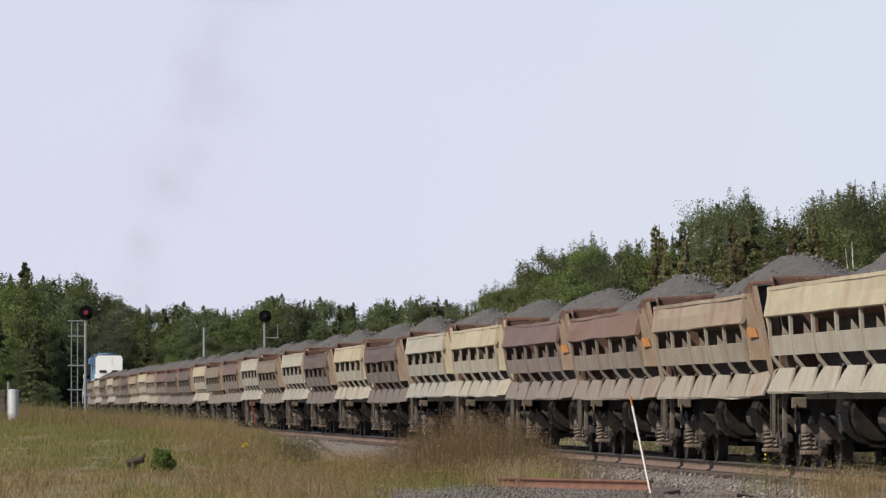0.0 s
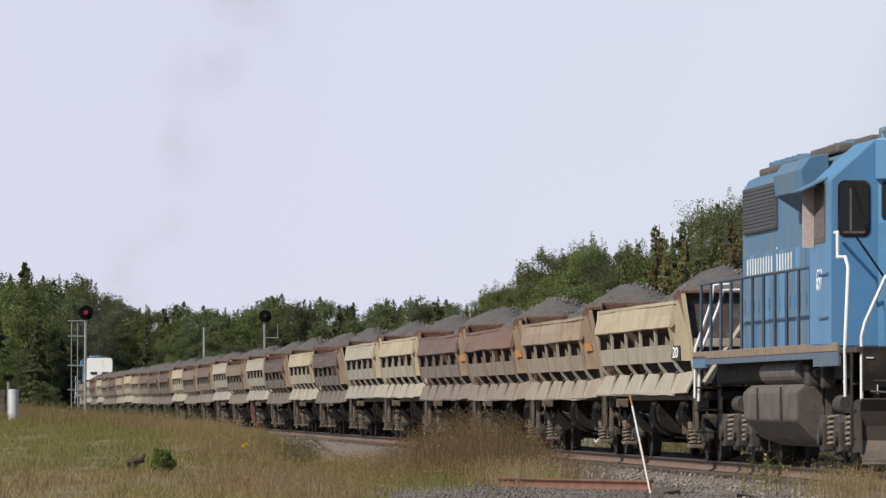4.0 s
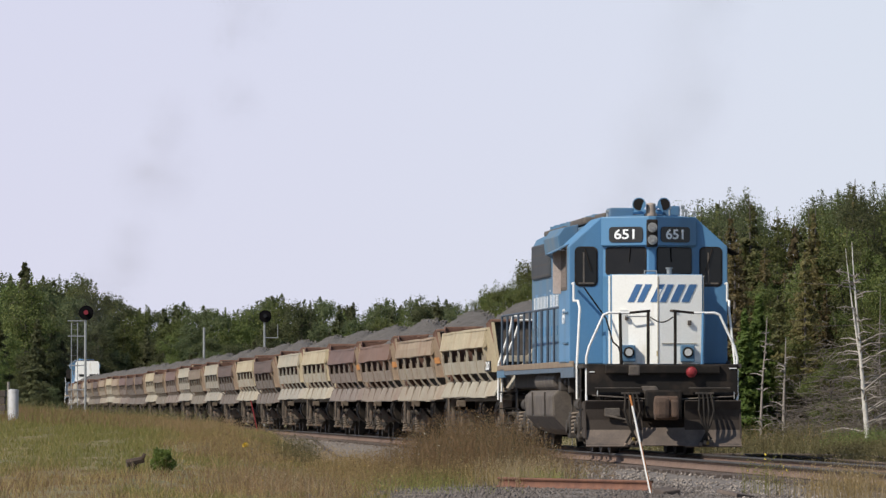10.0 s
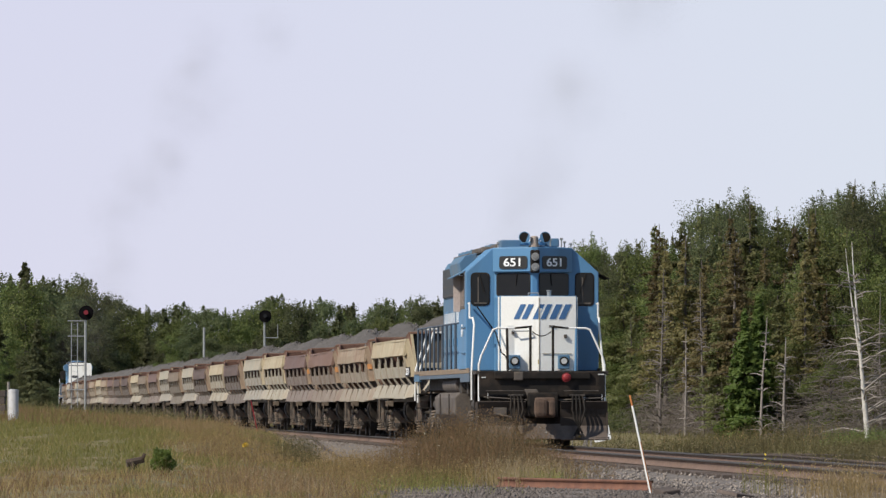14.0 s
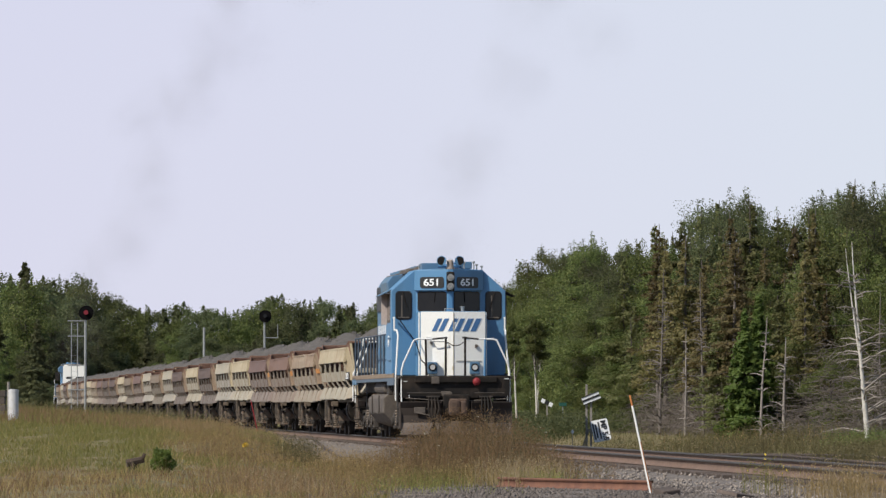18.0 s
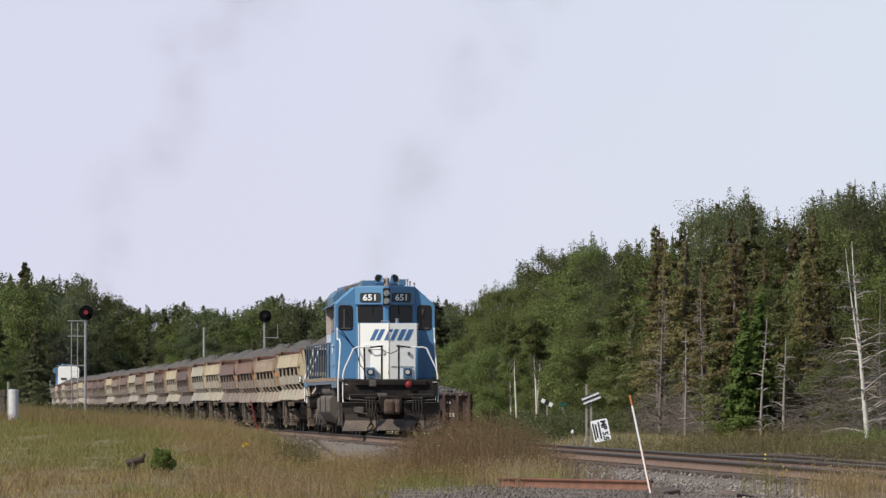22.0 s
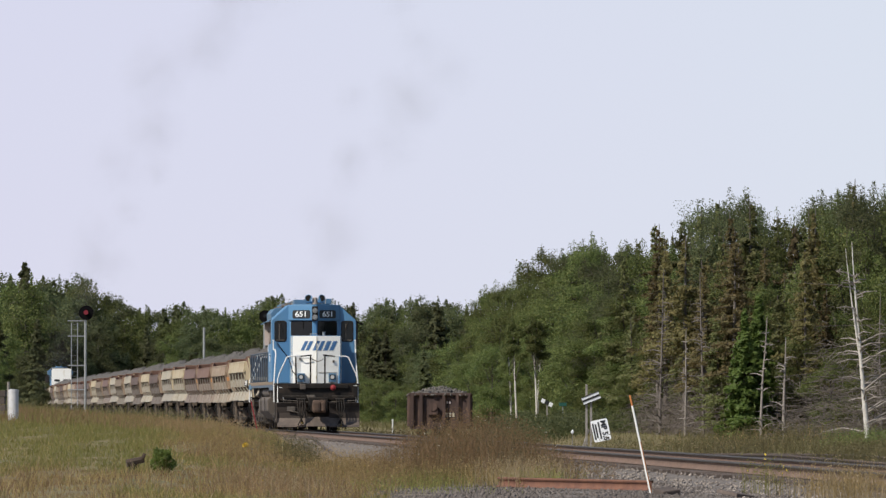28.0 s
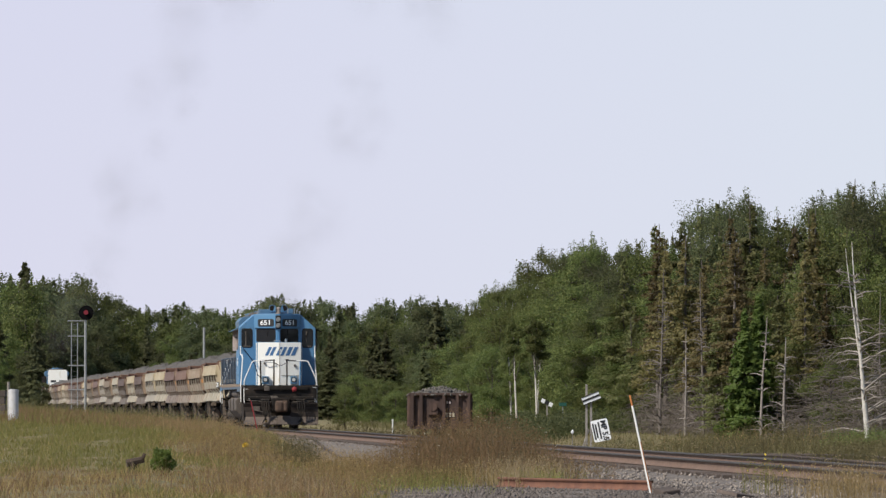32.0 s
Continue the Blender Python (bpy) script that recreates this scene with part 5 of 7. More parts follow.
def smoke_row(entry, t, te, jx, jy, turn, k):
    if t < te:
        p = stack_place(entry, t)
        return (t, pose(p.x, p.y, -6.0, 0, turn, 0))
    p = stack_place(entry, te)
    a = t - te
    rise = k * (2.3 * a - 0.035 * a * a) if a < 20 else k * (32 + 0.9 * (a - 20))
    spread = min(a * 0.30, 2.6)
    drift = 0.05 * a + 0.13 * min(a, 2.5) ** 2 + 0.62 * max(a - 2.5, 0)
    return (t, pose(p.x + drift + jx * spread, p.y + 5.2 * (1 - math.exp(-a / 0.9)) + jy * spread, p.z + rise, 0, turn + 9 * a, 0))


def motions():
    for entry, puffs in SMOKE:
        for o, te, jx, jy, turn, k in puffs:
            ts = sorted({float(q) for q in range(0, 33, 2)} | {round(te + d, 2) for d in (-0.2, 0.01, 0.4, 1.0, 2.0) if 0 < te + d < 32})
            walk(o, [smoke_row(entry, t, te, jx, jy, turn, k) for t in ts])
    for ob, s0, length, origin, wheels, r in TRAIN:
        walk(ob, [(t, train_pose(s0 + run(t), length, origin, s0)) for t in range(0, 33, 2)])
        for w in wheels:
            base = w.location.copy()
            walk(w, [(k / 10, Matrix.Translation(base) @ Matrix.Rotation(-run(k / 10) / r, 4, "X")) for k in range(0, 321)])


# ---------------------------------------------------------------- trees
def diamonds(rng, centres, size, flat=0.0, stretch=1.6, facing=None):
    """Leaf-like four-cornered faces, one for each centre, turned at random, or roughly square to the given facing."""
    n = len(centres)
    a = rng.normal(size=(n, 3))
    a[:, 2] *= 1 - flat
    if facing is not None:
        f = np.asarray(facing, float)
        f = f / (np.linalg.norm(f, axis=1)[:, None] + 1e-9) + rng.normal(0, 0.6, (n, 3))
        f /= np.linalg.norm(f, axis=1)[:, None] + 1e-9
        a -= (a * f).sum(1)[:, None] * f
    a /= np.linalg.norm(a, axis=1)[:, None] + 1e-9
    b = rng.normal(size=(n, 3)) if facing is None else np.cross(f, a)
    b -= (b * a).sum(1)[:, None] * a
    b /= np.linalg.norm(b, axis=1)[:, None] + 1e-9
    s = (size * rng.uniform(0.6, 1.35, n))[:, None]
    c = np.asarray(centres)
    v = np.stack([c - a * s * stretch * 0.5, c + b * s * 0.42, c + a * s * stretch * 0.5, c - b * s * 0.42], 1).reshape(-1, 3)
    f = np.arange(4 * n).reshape(n, 4)
    return v, f


def sticks(segs, k=4):
    """Tapered prisms for (a, b, ra, rb) rows, as arrays of vertices and four-cornered faces."""
    vs, fs = [], []
    for a, b, ra, rb in segs:
        a, b = np.asarray(a, float), np.asarray(b, float)
        d = b - a
        d = d / (np.linalg.norm(d) + 1e-9)
        u = np.cross(d, (0.31, 0.87, 0.38))
        u /= np.linalg.norm(u)
        w = np.cross(d, u)
        n = len(vs)
        for p, r in ((a, ra), (b, rb)):
            for i in range(k):
                t = 2 * math.pi * i / k
                vs.append(p + (u * math.cos(t) + w * math.sin(t)) * r)
        fs += [(n + i, n + (i + 1) % k, n + k + (i + 1) % k, n + k + i) for i in range(k)]
    return vs, fs


def bent_trunk(rng, h, r, lean=0.03, n=8):
    p, out = np.zeros(3), []
    d = np.array([rng.uniform(-lean, lean), rng.uniform(-lean, lean), 1.0])
    for i in range(n):
        q = p + d * h / n
        out.append((p, q, r * (1 - i / n) + 0.012, r * (1 - (i + 1) / n) + 0.012))
        p = q
        d = d + np.array([rng.uniform(-lean, lean), rng.uniform(-lean, lean), 0])
    return out


def spruce(seed, h, spread, bare, needle_mat, dens=1.0, label="", name="spruce_tree", needle=0.085, rows=1.0):
    rng = np.random.default_rng(seed)
    T = thing(name, label or "dark green spruce tree at the edge of the wood", "tree", "trees of the wood")
    segs = bent_trunk(rng, h, 0.011 * h + 0.02, 0.008)
    raw("trunk", *sticks(segs, 7), GREY_BARK if needle_mat is SPRUCE_DRY else BARK, T)
    cs, tw, nf = [], [], []
    z = bare * h
    while z < h * 0.985:
        f = 1 - (z - bare * h * 0.4) / (h * (1 - bare * 0.4))
        reach = spread * (0.06 + 1.3 * f ** 0.95) * rng.uniform(0.55, 1.15)
        for k in range(rng.integers(4, 7)):
            a = rng.uniform(0, 6.283)
            r = reach * rng.uniform(0.6, 1.1)
            d = np.array([math.cos(a), math.sin(a), 0])
            droop = -0.28 * r + 0.05
            n = int(max(6, r * 62 * dens))
            t = rng.uniform(0.1, 1.0, n) ** 0.75
            side = np.array([-d[1], d[0], 0])
            p = d[None] * (t * r)[:, None] + side[None] * (rng.normal(0, 0.16, n) * (1.1 - 0.6 * t) * r)[:, None]
            p[:, 2] = z + droop * t ** 1.5 + 0.10 * r * t ** 3 + rng.normal(0, 0.05, n) - 0.08 * rng.random(n)
            cs.append(p)
            nf.append(np.tile(d + np.array([0, 0, 0.9]), (n, 1)))
            tw.append(((0, 0, z), d * r * 0.95 + np.array([0, 0, z + droop * 0.8]), 0.014, 0.004))
        z += rng.uniform(0.16, 0.28) / rows
    # dead lower twigs
    z = 0.05 * h
    while z < bare * h:
        for k in range(rng.integers(2, 5)):
            a, r = rng.uniform(0, 6.283), spread * rng.uniform(0.3, 0.95)
            e = np.array([math.cos(a) * r, math.sin(a) * r, z - 0.12 * r + rng.normal(0, 0.1)])
            tw.append(((0, 0, z), e, 0.014, 0.004))
            for q in range(3):
                m = e * rng.uniform(0.4, 0.9) + np.array([0, 0, z * 0.0])
                m[2] = z + (e[2] - z) * 0.7
                tw.append((m, m + rng.normal(0, 0.22, 3), 0.006, 0.003))
        z += rng.uniform(0.15, 0.35)
    raw("branchwork", *sticks(tw, 3), TWIG, T, kind="stuff")
    cs = np.concatenate(cs)
    v, fc = diamonds(rng, cs, needle, 0.35, 1.9, np.concatenate(nf))
    raw("crown", v, fc, needle_mat, T)
    return T


def broadleaf(seed, h, spread, trunk_mat, leaf, bare=0.22, leaf_size=0.072, n_leaf=11000, label="", name="aspen_tree", lobes=11, shoots=6, full=1.02):
    """A leaning trunk with limbs to a billowing crown of leafy lobes, each made of small clumps."""
    rng = np.random.default_rng(seed)
    T = thing(name, label or "leafy green aspen tree", "tree", "trees of the wood")
    segs = bent_trunk(rng, h * 0.93, 0.010 * h + 0.015, 0.03)
    tw, ps, size, nf = [], [], [], []
    for k in range(lobes):
        t = (k + rng.uniform(0.1, 0.9)) / lobes
        prof = math.sqrt(max(0.06, 1 - ((t - 0.40) / 0.63) ** 2))
        f = bare + (1 - bare) * (0.06 + 0.86 * t)
        base = np.asarray(segs[min(int(f * 0.8 * len(segs)), len(segs) - 1)][0])
        a = k * 2.4 + rng.uniform(-0.6, 0.6)
        r = spread * prof * rng.uniform(0.25, 0.72)
        c = np.array([base[0] + math.cos(a) * r, base[1] + math.sin(a) * r, f * h])
        R0 = full * spread * rng.uniform(0.34, 0.52) * (0.55 + 0.45 * prof)
        tw.append((base, c, 0.03, 0.008))
        size.append((c, R0))
    tot = sum(r * r for _, r in size)
    top = np.asarray(segs[-1][1])
    for c, r in size:
        m = int(n_leaf * 2.4 * r * r / tot)
        nk = 34
        d = rng.normal(size=(nk, 3))
        d[:, 2] = np.abs(d[:, 2]) * 0.9 - 0.25
        d /= np.linalg.norm(d, axis=1)[:, None]
        kc = c + d * r * rng.uniform(0.35, 0.95, nk)[:, None]
        for q in kc[::2]:
            tw.append((c, q, 0.012, 0.004))
        i = rng.integers(0, nk, m)
        q = kc[i] + np.clip(rng.normal(0, 0.19, (m, 3)), -0.30, 0.30) * r * np.array([1.15, 1.15, 0.8])
        ps.append(q)
        axis = np.array([top[0], top[1], c[2] - 0.3 * r])
        nf.append((q - c) / r + 0.5 * (q - axis) / spread + np.array([0, 0, 0.35]))
    for k in range(shoots):
        a, r = rng.uniform(0, 6.283), spread * rng.uniform(0.0, 0.45)
        p = np.array([top[0] + math.cos(a) * r, top[1] + math.sin(a) * r, h * (0.93 - 0.10 * r / spread)])
        ln = h * rng.uniform(0.06, 0.13)
        tw.append((p - np.array([0, 0, 0.12 * h]), p + np.array([0, 0, ln * 0.8]), 0.012, 0.003))
        m = 90
        t = rng.random(m)
        q = np.stack([rng.normal(0, 0.13, m) * (1.2 - t), rng.normal(0, 0.13, m) * (1.2 - t), t * ln], 1)
        ps.append(p + q)
        nf.append(q * np.array([6, 6, 0]) + np.array([0, 0, 0.5]))
    raw("trunk", *sticks(segs, 7), trunk_mat, T)
    raw("branchwork", *sticks(tw, 4), trunk_mat if trunk_mat is not BIRCH else BARK, T, kind="stuff")
    v, fc = diamonds(rng, np.concatenate(ps), leaf_size * 0.78, 0.1, 1.35, np.concatenate(nf))
    raw("crown", v, fc, leaf, T)
    return T


def dead_tree(seed, h, material, lean=0.02, branches=26, reach=1.1, r0=0.09, label="", fork=False):
    rng = np.random.default_rng(seed)
    T = thing("dead_tree", label or "bare bleached dead tree with broken branches", "dead tree", "dead trees at the wood's edge")
    segs = bent_trunk(rng, h, r0, lean, 10)
    if fork:
        b = np.asarray(segs[3][1])
        p = b
        d = np.array([-0.06, 0.0, 1.0])
        for i in range(6):
            q = p + d * h * 0.095
            segs.append((p, q, r0 * 0.6 * (1 - i / 7), r0 * 0.6 * (1 - (i + 1) / 7)))
            p, d = q, d + np.array([rng.uniform(-0.02, 0.03), 0, 0])
    raw("trunk", *sticks(segs, 8), material, T)
    tw = []
    for k in range(branches):
        s = segs[rng.integers(0, 9)]
        p = np.asarray(s[0]) + (np.asarray(s[1]) - np.asarray(s[0])) * rng.random()
        a = rng.uniform(0, 6.283)
        r = reach * rng.uniform(0.25, 1.0) * (1.15 - p[2] / h)
        q = p + np.array([math.cos(a) * r, math.sin(a) * r, rng.uniform(-0.1, 0.35) * r])
        m = (p + q) / 2 + np.array([0, 0, 0.08 * r])
        w = 0.34 if fork else 0.28
        tw += [(p, m, 0.1 * w, 0.065 * w), (m, q, 0.065 * w, 0.022 * w)]
        for j in range(3):
            e = m + (q - m) * rng.random()
            tw.append((e, e + rng.normal(0, 0.2 * r + 0.03, 3), 0.008, 0.003))
    raw("branchwork", *sticks(tw, 4), material if material is not BIRCH else DEAD, T, kind="stuff")
    return T


def stand(ob, px, d, turn=0.0, s=1.0, sz=None, first=False, dz=0.0):
    """Sets a tree (or a copy of it) on the ground at depth d along a line of sight."""
    x = px_place(px, d)
    m = pose(x, d, float(ground_z(x, d)) - 0.05 + dz, 0, 0, turn)
    o = copy_thing(ob, m)
    o.scale = (s, s, sz or s)
    return o


def woods():
    rnd = random.Random(21)
    sp = [spruce(1, 8.6, 1.5, 0.14, SPRUCE, 1.2), spruce(2, 7.6, 1.35, 0.12, SPRUCE, 1.2), spruce(3, 8.2, 1.2, 0.42, SPRUCE_DRY, 0.9, "browning spruce with bare lower branches"), spruce(4, 6.6, 1.4, 0.12, SPRUCE), spruce(5, 7.8, 1.35, 0.30, SPRUCE_DRY, 0.9, "thin browning spruce with grey lower twigs")]
    br = [broadleaf(11, 8.4, 2.1, BARK, LEAF, 0.1, label="leafy green aspen tree in full crown"), broadleaf(12, 7.6, 2.0, BARK, LEAF, 0.05, label="bushy light green aspen tree"), broadleaf(13, 9.0, 2.5, BARK, LEAF_DARK, 0.12, 0.066, 16000, label="tall dark green alder tree", lobes=13), broadleaf(14, 7.0, 1.5, BIRCH, LEAF, 0.30, 0.07, 8000, "slender birch with white bark and green leaves", "birch_tree"), broadleaf(15, 5.2, 1.9, BARK, LEAF, 0.03, 0.07, 9500, "low leafy young aspen at the wood's edge", "young_aspen_tree")]
    cedar = spruce(6, 4.6, 0.80, 0.02, CEDAR, 1.5, "narrow dense bright green cedar tree", "cedar_tree", 0.085, 2.6)
    far_kinds = [spruce(51, 8.6, 2.0, 0.05, SPRUCE_HAZED, 0.9, "distant dark green pointed spruce", needle=0.17), spruce(52, 7.6, 1.8, 0.05, SPRUCE_HAZED, 0.9, "distant slender dark green spruce", needle=0.17), broadleaf(53, 8.4, 2.0, BARK, LEAF_DARK, 0.04, 0.13, 6500, "distant leafy dark green tree", "alder_tree", 14, 2, 1.45), broadleaf(54, 7.6, 1.8, BARK, LEAF_DARK, 0.04, 0.13, 6000, "distant bushy dark green tree", "alder_tree", 12, 1, 1.45), broadleaf(55, 9.0, 2.2, BARK, LEAF, 0.04, 0.13, 6500, "distant rounded green tree", "aspen_tree", 15, 3, 1.4)]
    protos = sp + br + [cedar] + far_kinds
    # top edge of the wood against the sky, by bearing
    skyline = [(840, 545), (858, 520), (880, 488), (910, 497), (935, 480), (960, 445), (985, 452), (1010, 440), (1040, 420), (1070, 422), (1100, 440), (1130, 432), (1160, 400), (1195, 385), (1225, 388), (1250, 368), (1290, 338), (1320, 352), (1350, 362), (1385, 380), (1410, 368), (1440, 370), (1470, 345), (1500, 322), (1540, 318), (1575, 325), (1640, 320), (1720, 330)]
    sx, sy = zip(*skyline)

    def place(kind, px, d, top, first=None):
        x = px_place(px, d)
        g = float(ground_z(x, d))
        need = (717 - top) * d / 11683.0 + EYE_Z - g
        o = protos[kind]
        tall = [8.6, 7.6, 8.2, 6.6, 7.8, 8.4, 7.6, 9.0, 7.0, 5.2, 4.6, 8.6, 7.6, 8.4, 7.6, 9.0][kind]
        s = need / tall
        c = copy_thing(o, pose(x, d, g - 0.04, 0, 0, rnd.uniform(0, 360)))
        w = s ** 0.7 * rnd.uniform(0.9, 1.2)
        c.scale = (w, w, s)
        return c

    def edge(px):
        return np.interp(px, [800, 850, 950, 1050, 1150, 1300, 1450, 1560, 1800], [560, 480, 380, 318, 285, 255, 236, 226, 205])
    # skyline trees, set back in the wood
    px = 842
    while px < 1700:
        top = float(np.interp(px, sx, sy))
        d = float(edge(px)) * rnd.uniform(1.06, 1.22)
        if px < 1130:
            k = rnd.choice([5, 6, 7, 5, 6])
        elif px < 1240:
            k = rnd.choice([1, 0, 5])
        else:
            k = rnd.choice([7, 5, 6, 0, 1, 7])
        place(k, px, d, top + rnd.choice((-6, 0, 6, 14, 22)))
        px += rnd.uniform(11, 19)
    # body of the wood, stepping down towards its edge
    for lo, hi, near, far, step in ((0.06, 0.22, 1.06, 1.16, 24), (0.22, 0.42, 1.02, 1.10, 27), (0.42, 0.66, 0.99, 1.05, 30)):
        px = 850 + rnd.uniform(0, 20)
        while px < 1720:
            d = float(edge(px)) * rnd.uniform(near, far)
            top = float(np.interp(px, sx, sy))
            top = top + (717 - top) * rnd.uniform(lo, hi)
            if px < 1110:
                k = rnd.choice([5, 6, 8, 9, 6, 5])
            elif px < 1440:
                k = rnd.choice([2, 4, 6, 5, 3, 0, 1] if lo < 0.4 else [3, 4, 9, 1])
            else:
                k = rnd.choice([6, 5, 6, 5, 4, 9, 2])
            place(k, px + rnd.uniform(-8, 8), d, top)
            px += step * rnd.uniform(0.75, 1.25)
    # named trees of the front row
    for k, px, d, top in ((2, 1165, 283, 395), (4, 1178, 280, 420), (2, 1212, 272, 415), (4, 1300, 250, 405), (2, 1310, 255, 430), (2, 1440, 242, 365), (4, 1425, 238, 440), (10, 1318, 236, 545), (10, 1306, 237, 600), (10, 1330, 238, 575), (10, 1343, 238, 520), (10, 1352, 240, 580), (8, 905, 372, 600), (8, 950, 360, 560), (9, 830, 430, 640), (9, 870, 410, 610), (6, 880, 420, 560), (9, 1015, 330, 590), (9, 1055, 318, 560), (5, 1090, 305, 520), (0, 1105, 305, 455), (1, 960, 400, 500), (3, 1120, 292, 560), (4, 1245, 262, 470), (3, 1270, 250, 560), (3, 1500, 238, 640), (9, 1470, 232, 640), (9, 1548, 226, 560), (6, 1540, 240, 440), (5, 1560, 245, 400), (3, 1380, 246, 520)):
        place(k, px, d, top)
    for k in range(26):
        px = rnd.uniform(840, 1130)
        place(9, px, float(edge(px)) * rnd.uniform(0.97, 1.02), rnd.uniform(640, 700))
    stem = broadleaf(61, 5.3, 0.9, BIRCH, LEAF, 0.66, 0.075, 3200, "young white-stemmed birch at the wood's edge", "birch_tree", 8)
    stem.matrix_basis = pose(px_place(916, 316), 316, float(ground_z(px_place(916, 316), 316)) - 0.05, 0, -3, 0)
    c = copy_thing(stem, pose(px_place(950, 318), 318, float(ground_z(px_place(950, 318), 318)) - 0.05, 0, 2, 70))
    stem.scale = c.scale = (0.85, 0.85, 1.0)
    birch = dead_tree(41, 6.5, BIRCH, 0.022, 50, 2.1, 0.082, "tall bleached dead birch with a forked top", True)
    snags = [dead_tree(42, 4.3, DEAD, 0.03, 30, 0.8, 0.045), dead_tree(43, 3.5, DEAD, 0.04, 24, 1.0, 0.06), dead_tree(44, 6.4, GREY_BARK, 0.02, 70, 1.2, 0.05)]
    birch.matrix_basis = pose(px_place(1536, 211), 211, float(ground_z(px_place(1536, 211), 211)) - 0.05, 0, -5.6, 0)
    for i, px, d, s in ((0, 1347, 232, 1.02), (1, 1387, 233, 1.05), (2, 1245, 252, 1.0), (2, 1168, 268, 1.05), (2, 1560, 224, 0.8)):
        stand(snags[i], px, d, rnd.uniform(0, 360), s)
    for o, px in zip(snags, (1212, 1440, 1500)):
        o.matrix_basis = pose(px_place(px, 258), 258, float(ground_z(px_place(px, 258), 258)) - 0.05)
    # brush of grey dead branches under the spruces
    rng = np.random.default_rng(5)
    segs = []
    for k in range(3200):
        px = rng.uniform(1120, 1590)
        d = float(edge(px)) * rng.uniform(0.955, 1.02)
        x = px_place(px, d)
        p = np.array([x, d, float(ground_z(x, d)) + abs(rng.normal(0, 0.85 + 0.8 * (px > 1450)))])
        q = p + np.array([rng.normal(0, 0.75), rng.normal(0, 0.5), rng.normal(-0.18, 0.25)])
        segs.append((p, q, 0.014, 0.005))
        for j in range(2):
            e = p + (q - p) * rng.random()
            segs.append((e, e + rng.normal(0, 0.25, 3), 0.007, 0.003))
    b = raw("dead_brush", *sticks(segs, 3), TWIG, kind="stuff")
    tagged(b, "tangle of grey dead branches under the spruces", "brush")
    # far woods across the end of the line
    fsky = [(-60, 480), (0, 482), (20, 480), (45, 462), (62, 485), (80, 500), (95, 492), (120, 500), (150, 488), (170, 505), (200, 525), (240, 545), (290, 540), (320, 532), (345, 548), (375, 535), (410, 545), (440, 543), (475, 520), (500, 525), (540, 530), (580, 528), (620, 536), (650, 542), (680, 520), (710, 532), (740, 528), (770, 524), (800, 530), (825, 545), (850, 560), (900, 570)]
    fx, fy = zip(*fsky)
    px = -60
    while px < 905:
        for q in range(4):
            top = float(np.interp(px, fx, fy))
            d = float(np.interp(px, [-60, 60, 160, 260, 420, 700, 880], [780, 790, 850, 850, 830, 770, 670])) * rnd.uniform(1.0, 1.10)
            if q:
                top = top + (717 - top) * (0.18 * q + rnd.uniform(-0.1, 0.1))
                d *= 1 - 0.03 * q + rnd.uniform(-0.01, 0.01)
            else:
                top += rnd.uniform(-7, 9)
            k = rnd.choice([13, 12, 13, 14, 15, 14, 13, 15, 11]) if px > 30 else rnd.choice([11, 13, 15])
            place(k, px + rnd.uniform(-7, 7), d, top)
        px += rnd.uniform(13, 20)
    for k, px, d, top in ((11, 44, 775, 462), (14, 20, 735, 672), (14, 74, 640, 674), (13, 92, 660, 684), (9, 660, 520, 672), (9, 700, 510, 690), (9, 634, 530, 660), (9, 610, 525, 690), (9, 680, 540, 668), (9, 720, 530, 680), (9, 850, 480, 660), (9, 826, 500, 640), (6, 300, 720, 590)):
        place(k, px, d, top)
    for i, o in enumerate(protos):
        px = 1600 + 22 * i
        x, d = px_place(px, 262), 262
        o.matrix_basis = pose(x, d, float(ground_z(x, d)) - 0.04)


woods()


# ---------------------------------------------------------------- grass and weeds
def blades(rng, x, y, h, w, bend=0.35):
    """Thin bent blades at given places: (n) arrays; two quads each."""
    n = len(x)
    z = ground_z(x, y) - 0.02
    a = rng.uniform(0, 6.283, n)
    dx, dy = np.cos(a), np.sin(a)
    lean = rng.normal(0, bend, (n, 2)) * h[:, None]
    px, py = -dy * w, dx * w
    mid = np.stack([x + lean[:, 0] * 0.35, y + lean[:, 1] * 0.35, z + h * 0.55], 1)
    tip = np.stack([x + lean[:, 0], y + lean[:, 1], z + h * rng.uniform(0.85, 1.0, n)], 1)
    o = np.stack([px, py, np.zeros(n)], 1)
    b = np.stack([x, y, z], 1)
    v = np.stack([b - o, b + o, mid + o * 0.75, mid - o * 0.75, tip + o * 0.15, tip - o * 0.15], 1).reshape(-1, 3)
    i = np.arange(n) * 6
    f = np.concatenate([np.stack([i, i + 1, i + 2, i + 3], 1), np.stack([i + 3, i + 2, i + 4, i + 5], 1)])
    return v, f


